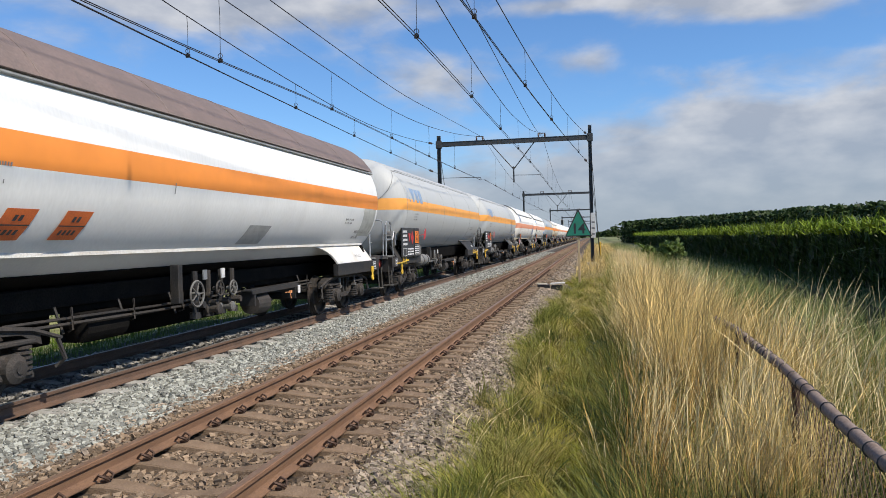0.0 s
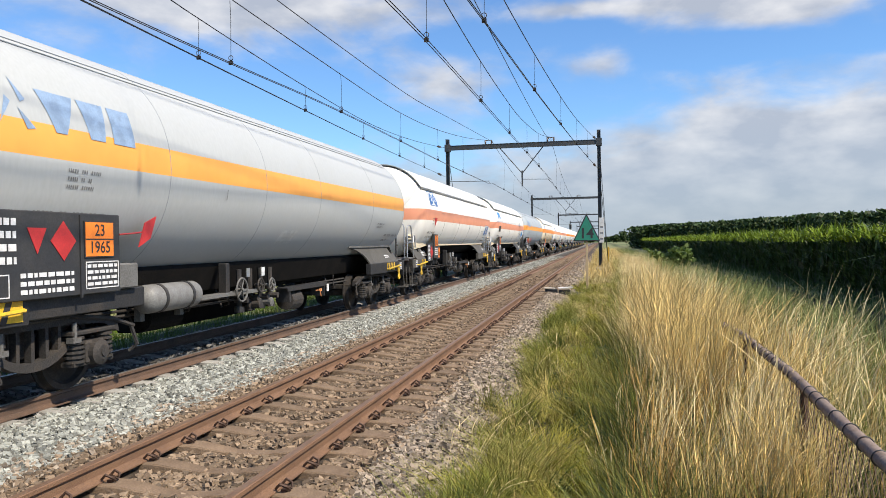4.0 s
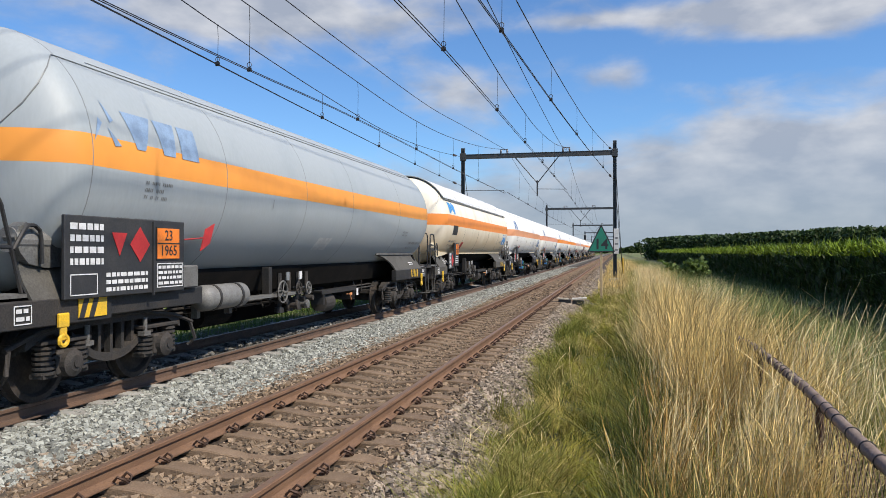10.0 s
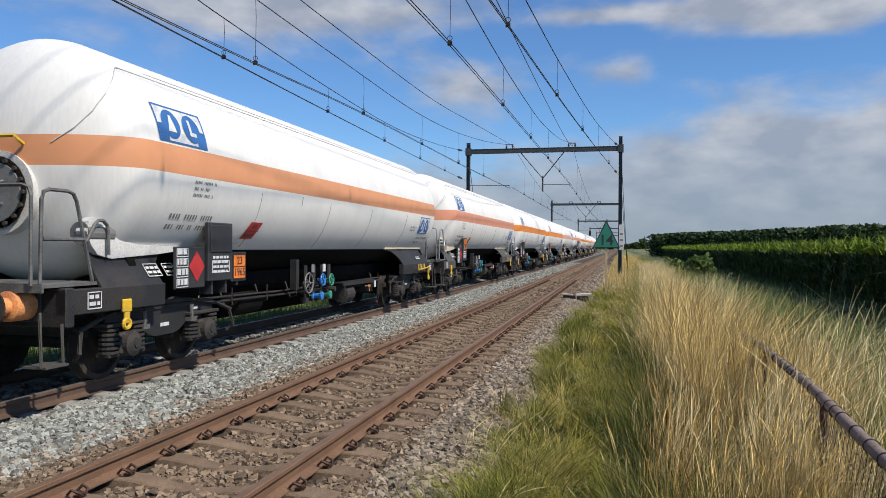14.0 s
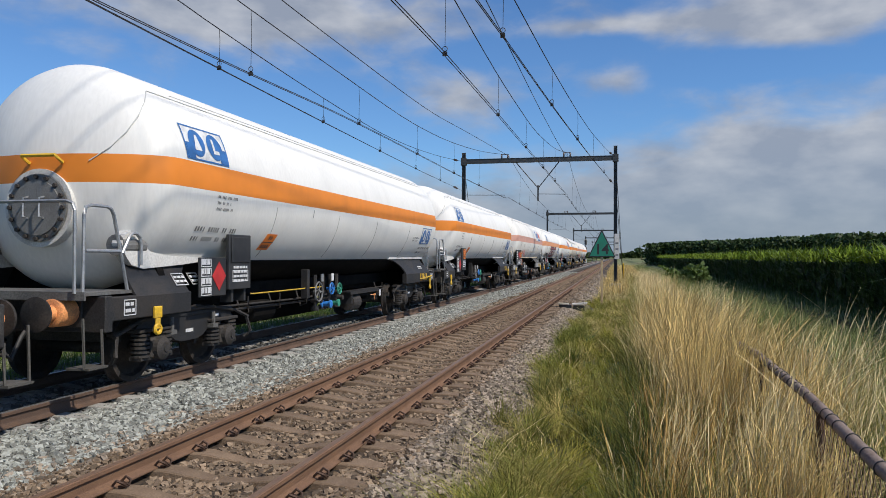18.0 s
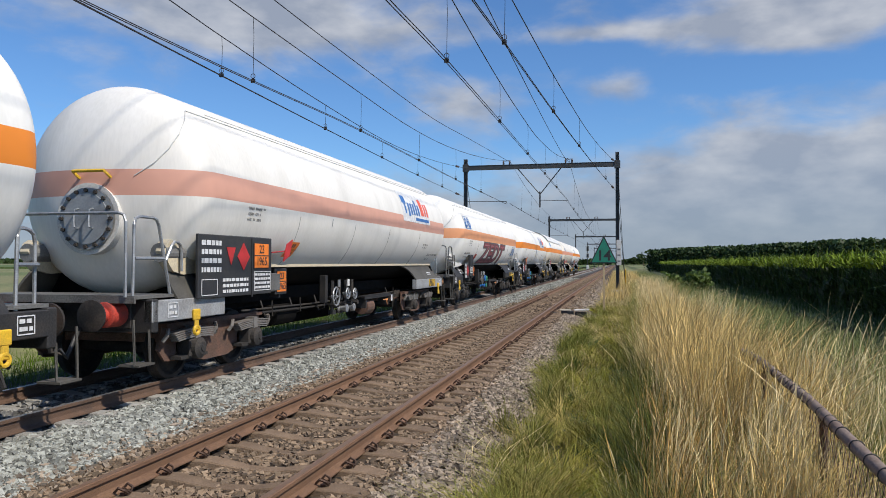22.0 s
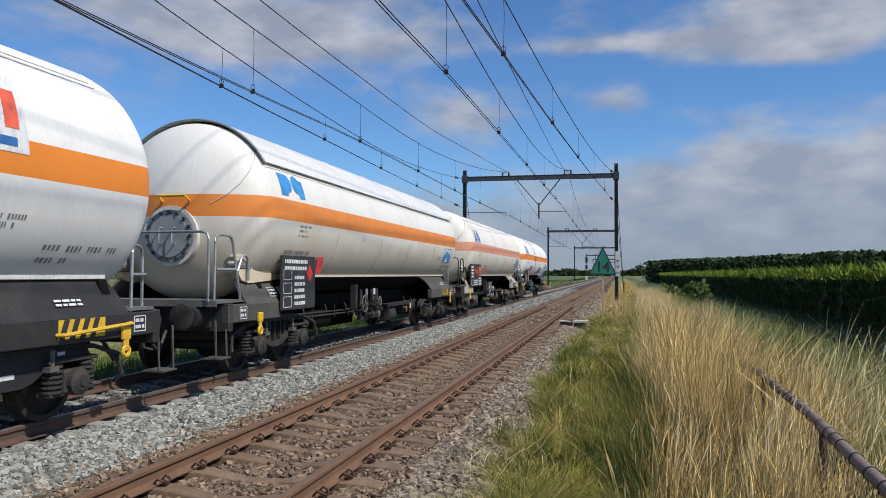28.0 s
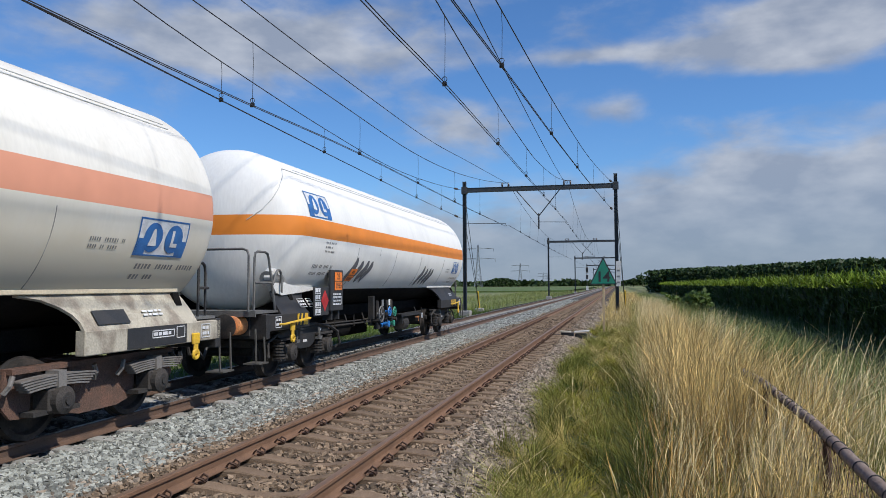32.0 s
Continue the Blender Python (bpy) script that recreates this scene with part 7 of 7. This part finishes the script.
    rail = spec.get("rail", STEEL)
    rails = {"hr1": [(1.26, 1.2, 1.28), (1.26, 1.22, 2.32), (1.26, 1.72, 2.32), (1.26, 2.02, 1.28)],
             "hr2": [(1.18, 1.16, 1.28), (1.18, 1.16, 2.36), (-1.18, 1.16, 2.36), (-1.18, 1.16, 1.28)],
             "hr3": [(1.26, 1.24, 1.78), (1.26, 1.88, 1.78)],
             "hr5": [(1.27, 1.9, 1.75), (1.25, 2.12, 2.04), (1.24, 2.32, 1.98), (1.24, 2.33, 1.6)],
             f"hr4{long}": [(1.25, cy1 + 0.25, 1.2), (1.25, cy1 + 0.27, 2.1), (1.15, cy1 + 0.62, 2.05), (1.15, cy1 + 0.62, 1.2)],
             f"hr6{long}": [(1.25, cy1 + 0.26, 1.7), (1.2, cy1 + 0.62, 1.7)]}
    for k, run in rails.items():
        part("handrail", lambda bm: tube(bm, bent(run), 0.022, 6), rail, root, key=k + rail.name)
    part("platform", lambda bm: box(bm, -1.3, 1.3, cy1 + 0.1, cy1 + 0.66, 1.24, 1.28), FRAME_GREY, root, key=f"deck_r{long}")
    if spec.get("board") != "none":
        build_boards(root, spec.get("board", "narrow"), spec.get("blank", False))
    if spec.get("side_plate"):
        sp = part("plate_holder", lambda bm: (box(bm, 1.36, 1.40, 5.0, 5.46, 1.16, 1.62, 0.008), box(bm, 1.2, 1.37, 5.2, 5.26, 1.1, 1.3)), PANEL, root, "holder of a second orange plate", key="plateholder")
        hazard_plate(sp, 1.402, 5.23, 1.39, 0.36, 0.36)
    build_gear(root, spec.get("valves", "blue"), cy1, spec.get("yellow_line", False), bool(long))
    part("cover_label", lambda bm: (frame_lines(bm, 0, -0.3, 0.0, 0, 0.2), frame_lines(bm, 0, 0.1, 0.35, 0, 0.2), white_bars(bm, 0, -0.27, 0.0, 0.03, 0.17, 2), white_bars(bm, 0, 0.13, 0.33, 0.03, 0.17, 2)), PAPER, root, "white labels on the cover", key="coverlab", at=Matrix.Translation((1.335, 3.3, 1.31)) @ pose(0, 0, 0, 0, -34, 0))
    part("cover_label", lambda bm: white_bars(bm, 0, -0.22, 0.2, 0.03, 0.14, 2), PAPER, root, "white lettering on the cover", key="coverlab2", at=Matrix.Translation((1.335, cy1 - 0.9, 1.31)) @ pose(0, 0, 0, 0, -34, 0))
    if sm == FRAME_CREAM:
        dp = part("dark_panel", lambda bm: box(bm, 1.381, 1.388, cy1 - 1.55, cy1 - 0.25, 0.945, 1.205), PANEL, root, "black painted panel on the cream sole bar", key="dpanel")
        part("table", lambda bm: (frame_lines(bm, 1.389, cy1 - 1.05, cy1 - 0.55, 1.05, 1.15), white_bars(bm, 1.389, cy1 - 1.02, cy1 - 0.58, 1.06, 1.14, 1), frame_lines(bm, 1.389, cy1 - 0.5, cy1 - 0.3, 1.02, 1.18)), PAPER, dp, "white data frames", key="dpanelt")
        part("dark_panel", lambda bm: box(bm, -0.003, 0.003, -0.3, 0.3, -0.1, 0.1), PANEL, root, "black label on the cream cover", key="dlabel", at=Matrix.Translation((1.30, cy1 - 1.75, 1.36)) @ pose(0, 0, 0, 0, -34, 0))
    # lettering and logos on the tank
    logo(root, spec["logo_front"], *spec.get("front_at", (3.45, 3.32)), spec.get("front_size", 1.0))
    if spec.get("logo_rear"):
        logo(root, spec["logo_rear"], *spec.get("rear_at", (cy1 - 1.03, 2.35)), spec.get("rear_size", 0.95))
    scribble(root, cy0 + 1.0, 2.62, (0.7, 0.5, 0.6), 0.85, 0.045)
    scribble(root, cy0 + 0.6, 2.15, (1.0, 0.9), 1.2, 0.08, INK_GREY, 0.16)
    scribble(root, cy1 - 2.4, 2.30, (0.7, 0.6), 0.9, 0.05)
    scribble(root, cy1 - 1.4, 2.02, (1.0, 0.4), 1.3, 0.08, INK_GREY, 0.16)
    decal("rain_mark", [rect(-0.012, 0.012, -0.16, 0.0)], SEAM_DARK, root, cy0 + 4.6, 2.62, "", 0.006)
    if spec.get("plates"):
        for k, y in enumerate((4.5, 5.4)):
            decal("tank_plate", [rect(-0.25, 0.2, -0.19, 0.19, 0.35)], PLATE_DULL, root, y, 2.0, "slanted dull orange hazard plate", 0.012)
            decal("plate_mark", [rect(-0.25, 0.2, -0.008, 0.008, 0.35), rect(-0.09, -0.04, 0.05, 0.12, 0.35), rect(-0.01, 0.04, 0.05, 0.12, 0.35)] + [rect(-0.17 + 0.075 * q, -0.125 + 0.075 * q, -0.12, -0.055, 0.35) for q in range(4)], INK, root, y, 2.0, "", 0.016)
        decal("danger_label", [[(-0.2, 0), (0, -0.22), (0.2, 0), (0, 0.22)]], PLATE_RED, root, 3.95, 2.02, "red diamond label", 0.012)
        decal("grey_panel", [rect(-0.45, 0.45, -0.2, 0.2, 0.4)], mat("faded_patch", (0.40, 0.41, 0.40), 0.5, 0, 0.1, 4, 40), root, 10.3, 1.9, "faded grey patch", 0.006)
        decal("grey_panel", [rect(-0.5, 0.5, -0.3, 0.45)], mat("pale_patch", (0.45, 0.46, 0.43), 0.5, 0, 0.1, 4, 40), root, cy1 - 0.6, 2.15, "pale grey patch", 0.006)
    elif spec.get("slant", True):
        decal("tank_plate", [rect(-0.22, 0.18, -0.16, 0.16, 0.35)], spec.get("slant_paint", ORANGE), root, cy0 + 3.05, 1.97, "slanted orange hazard plate", 0.012)
        decal("plate_mark", [rect(-0.25, 0.2, -0.008, 0.008, 0.35), rect(-0.09, -0.04, 0.05, 0.12, 0.35), rect(-0.01, 0.04, 0.05, 0.12, 0.35)] + [rect(-0.17 + 0.075 * q, -0.125 + 0.075 * q, -0.12, -0.055, 0.35) for q in range(4)], INK, root, cy0 + 3.05, 1.97, "", 0.016)
    if long:
        decal("grey_panel", [rect(-0.36, 0.36, -0.15, 0.15, 0.3)], mat("pale_plaque", (0.52, 0.53, 0.52), 0.6, 0, 0.1, 5, 50), root, 10.1, 1.9, "pale grey plaque on the lower flank", 0.008)
    if spec.get("dark_label"):
        decal("dark_label", [rect(-0.4, 0.4, -0.17, 0.17)], PANEL, root, cy0 + 1.2, 2.52, "black label on the tank's flank", 0.008)
        scribble(root, cy0 + 0.86, 2.62, (0.9, 1.0, 0.7), 0.7, 0.04, PAPER, 0.085, "white unreadable lettering")
    if spec.get("touched_up"):
        fresh = mat("fresh_white", (0.84, 0.835, 0.815), 0.45, 0, 0.04, 2, 30)
        decal("touch_up", [rect(-0.45, 0.45, -0.7, 0.35, 0.12)], fresh, root, cy1 - 3.9, 2.2, "freshly painted white patch", 0.004)
    if spec.get("triangle"):
        decal("danger_label", [[(-0.2, 0.14), (0.2, 0.14), (0.0, -0.2)]], PLATE_RED, root, cy0 + 1.45, 2.5, "dark red triangle label", 0.01)
    front = part("end_number", lambda bm: [box(bm, 0.75 + 0.11 * k, 0.82 + 0.11 * k, -0.004, 0.004, 0, 0.11) for k in (0, 1, 3, 4, 5, 6)], INK_GREY, root, "dark number bars on the tank end", key="endnum",
                 at=(-0.45, cy0 - CAP * 0.86, ZC + 0.62))
    front.matrix_basis = Matrix.Translation((0.0, cy0 - 0.66, ZC + 0.5)) @ pose(0, 0, 0, -14, 0, 22)
    WAGONS.append((root, y_front))
    return root


def graffiti_letters(root):
    for material, bold, eps, label in ((SPRAY, 0.075, 0.010, "dark outline of sprayed letters"), (SPRAY_RED, 0.035, 0.016, "dark red sprayed letters"), (SPRAY_PINK, -0.022, 0.022, "pink line inside sprayed letters")):
        pts, fs = letters("ZEDT", 1.0, bold)
        decal("graffiti", [[(pts[i].x * 2.45, pts[i].y * 1.30) for i in f] for f in fs], material, root, 10.0, 2.10, label, eps)


def graffiti_strokes(root, y, n, z=2.05):
    rr = random.Random(5 + n)
    for k in range(n):
        x, h, s = k * 0.36 + rr.uniform(-0.05, 0.05), rr.uniform(0.55, 0.9), rr.uniform(0.5, 0.8)
        mid = [(x + s * (v + 0.5) * h + 0.05 * math.sin(v * 7), v * h, 0.025 + 0.13 * math.sin((v + 0.5) * 3.0)) for v in np.linspace(-0.5, 0.5, 9)]
        quads = [[(a[0] - a[2], a[1]), (a[0] + a[2], a[1]), (b[0] + b[2], b[1]), (b[0] - b[2], b[1])] for a, b in zip(mid, mid[1:])]
        decal("graffiti", quads, SPRAY, root, y, z, "dark grey sprayed strokes", 0.008 + 0.002 * k)


OR, SA, PK = (0.80, 0.25, 0.03), (0.72, 0.30, 0.18), (0.68, 0.36, 0.27)
WHITE = (0.82, 0.805, 0.765)
P_BROWNROOF = paint("tank_white_a", (0.76, 0.77, 0.76), (0.80, 0.27, 0.05), -0.22, 0.15)
P_GREY = paint("tank_grey", (0.43, 0.445, 0.445), (0.84, 0.37, 0.08), -0.10, 0.26, (0.41, 0.42, 0.41), 0.3)
P_GREY2 = paint("tank_blue_grey", (0.36, 0.395, 0.415), (0.84, 0.33, 0.06), -0.10, 0.26, (0.28, 0.32, 0.35), 0.3)
P_SALMON = paint("tank_white_salmon", (0.82, 0.79, 0.73), SA, -0.27, 0.10, (0.66, 0.64, 0.59), 0.4)
P_CREAM = paint("tank_cream_orange", (0.82, 0.76, 0.64), (0.80, 0.26, 0.05), -0.13, 0.26, (0.60, 0.53, 0.42), 0.5, below=(0.62, 0.50, 0.34))
P_ORANGE = paint("tank_white_orange", WHITE, OR, -0.13, 0.24)
P_PINK = paint("tank_white_pink", (0.80, 0.775, 0.725), PK, -0.13, 0.24, (0.62, 0.60, 0.55), 0.45)
P_FADED = paint("tank_white_faded", (0.81, 0.785, 0.735), SA, -0.13, 0.24, (0.66, 0.64, 0.59), 0.4)
P_PEACH = paint("tank_white_peach", (0.82, 0.80, 0.755), (0.74, 0.33, 0.16), -0.13, 0.24)
P_JOINTED = paint("tank_offwhite_orange", (0.79, 0.77, 0.715), (0.80, 0.26, 0.05), -0.13, 0.24, (0.68, 0.64, 0.56), 0.4, below=(0.62, 0.545, 0.43))
P_OLD = paint("tank_old_white", (0.79, 0.755, 0.68), (0.72, 0.32, 0.20), -0.13, 0.24, (0.60, 0.56, 0.48), 0.5, below=(0.66, 0.60, 0.48))

# where each tank's barrel ends at the start, and what sets the wagon apart
TRAIN = [
    (19.6, dict(paint=P_BROWNROOF, shield=SHIELD_BROWN, shield_label="brown weathered sun shield", shield_from=30, saddle=FRAME_WHITE, ledge="full", ledge_paint=FRAME_WHITE, valves="dark", board="none", logo_front="two_discs", hazard=False, manhole=False, plates=True,
                label="white gas tank wagon with a brown roof shield and orange stripe")),
    (38.31, dict(long=0.7, paint=P_GREY, seam=SEAM_DARK, logo_front="blocks", front_at=(3.72, 3.22), board="wide", valves="dark", buffer=BUFFER_RED, hatch=GREY_SEAM, yellow_rail=True, saddle=FRAME, ledge_paint=FRAME_GREY, slant=False, label="grey gas tank wagon with a light orange stripe")),
    (56.93, dict(long=0.7, paint=P_GREY, seam=GREY_SEAM, logo_front="blocks", front_at=(3.72, 3.22), board="wide", valves="dark", buffer=BUFFER_RED, manhole=False, yellow_rail=True, saddle=SADDLE, ledge_paint=FRAME_GREY, slant=False, label="grey gas tank wagon with a light orange stripe and dark handrails", rail=FRAME)),
    (74.58, dict(paint=P_SALMON, side_plate=True, triangle=True, slant=False, shield=SHIELD_WHITE, ledge="full", logo_front="two_discs", front_at=(3.9, 3.3), logo_rear="two_discs", valves="dark", buffer=BUFFER_RED, yellow_rail=True, manhole=False, label="white gas tank wagon with a white sun shield and salmon stripe")),
    (92.13, dict(paint=P_SALMON, dark_label=True, slant_paint=PANEL, shield=SHIELD_WHITE, ledge="full", logo_front="bare_waves", front_at=(3.9, 3.3), logo_rear="two_waves", valves="dark", buffer=BUFFER_RED, yellow_rail=True, hatch=GREY_SEAM, label="white gas tank wagon with sun shield and blue logo")),
    (111.1, dict(long=0.7, paint=P_GREY2, seam=SEAM_DARK, logo_front="blocks", front_at=(3.72, 3.22), board="wide", valves="dark", buffer=BUFFER_RED, rail=FRAME, manhole=False, saddle=SADDLE, ledge_paint=FRAME_GREY, slant=False, label="blue-grey gas tank wagon with an orange stripe")),
    (128.86, dict(paint=P_CREAM, dark_label=True, slant_paint=PLATE_RED, shield=SHIELD_WHITE, ledge="full", logo_front="bare_waves", logo_rear="two_waves", valves="dark", buffer=BUFFER_RED, saddle=SADDLE, rail=FRAME, manhole=False, label="dirty cream gas tank wagon with sun shield and orange stripe")),
    (146.79, dict(paint=P_PEACH, blank=True, side_plate=True, slant_paint=PLATE_RED, logo_front="two_discs", logo_rear="two_discs", buffer=BUFFER_ORANGE, yellow_rail=True, rail=FRAME_GREY, label="white gas tank wagon with a peach-coloured stripe")),
    (164.88, dict(paint=P_FADED, touched_up=True, logo_front="two_discs", logo_rear="two_discs", saddle=SADDLE, buffer=BUFFER_ORANGE, label="white gas tank wagon with a faded salmon stripe")),
    (182.93, dict(paint=P_ORANGE, blank=True, yellow_line=True, logo_front="two_discs", logo_rear="two_discs", buffer=BUFFER_ORANGE, yellow_rail=True, ledge_paint=FRAME_WHITE, label="clean white gas tank wagon with a bright orange stripe")),
    (200.96, dict(paint=P_ORANGE, logo_front="two_discs", logo_rear="two_discs", buffer=BUFFER_ORANGE, ledge_paint=FRAME_WHITE, label="white gas tank wagon with orange stripe and blue valves")),
    (219.21, dict(paint=P_PINK, side_plate=True, logo_front="gas_name", front_at=(14.0, 3.30), board="wide", bogie="leaf", valves="steel", saddle=SADDLE, sole=SOLE_PALE, buffer=BUFFER_RED, ledge="full", hatch=GREY_SEAM, label="greyish white gas tank wagon with pale pink stripe and rusty bogies")),
    (237.48, dict(paint=P_PEACH, blank=True, side_plate=True, slant_paint=PLATE_RED, logo_front="two_discs", logo_rear="two_discs", buffer=BUFFER_ORANGE, graffiti="letters", yellow_rail=True, rail=FRAME_GREY,  label="white gas tank wagon with dark red graffiti letters and peach stripe")),
    (255.97, dict(paint=P_ORANGE, logo_front="gas_name", front_at=(14.0, 3.30), buffer=FRAME, yellow_rail=True, ledge_paint=FRAME_WHITE, label="white gas tank wagon with blue and orange lettering shapes")),
    (274.33, dict(paint=P_JOINTED, shield=SHIELD_WHITE, shield_from=31, thin_edge=True, ledge="full", logo_front="bare_waves", logo_rear="two_waves", board="low", valves="dark", hatch=GREY_SEAM, slant=False, label="off-white gas tank wagon with a jointed sun shield and orange stripe")),
    (292.92, dict(paint=P_OLD, slant=False, rail=FRAME, sole=FRAME_CREAM, hazard=False, short_saddle=0.4, logo_front="two_discs", logo_rear="two_discs", bogie="leaf", saddle=FRAME_CREAM, board="wide", valves="steel", buffer=BUFFER_ORANGE, manhole=False, ledge="full", label="aged cream-white gas tank wagon with salmon stripe and leaf-sprung bogies")),
    (311.0, dict(paint=P_ORANGE, logo_front="two_discs", logo_rear="two_discs", rear_size=0.8, buffer=BUFFER_ORANGE, graffiti="strokes", yellow_rail=True, rail=FRAME_GREY, manhole=False, ledge_paint=FRAME_WHITE, label="white gas tank wagon with orange stripe and grey graffiti strokes")),
]


def build_train():
    for rear, spec in TRAIN:
        root = build_wagon(rear - 17.3 - spec.get("long", 0.0), spec)
        if spec.get("graffiti") == "letters":
            graffiti_letters(root)
        elif spec.get("graffiti") == "strokes":
            graffiti_strokes(root, 5.4, 4)
            graffiti_strokes(root, 11.6, 4, 2.0)


def motions():
    for root, y in WAGONS:
        walk(root, [(t, pose(X2, y - SPEED * t, 0)) for t in (0.0, 8.0, 16.0, 24.0, 32.0)])
    # the wheels roll: a row for every second frame
    turn = SPEED / 0.46
    for wheel, e in AXLES:
        walk(wheel, [(k / 15, Matrix.Translation((0, e, 0.46)) @ Matrix.Rotation(turn * k / 15, 4, "X")) for k in range(481)])


build_ground()
build_bed()
build_verge()
build_cess()
build_rails()
for k, y in enumerate(GANTRIES):
    build_gantry(y, k)
build_wires()
build_sign()
build_verge_things()
build_signal()
build_far()
build_maize()
build_train()
build_grass()
build_stones()
build_sleepers()
motions()
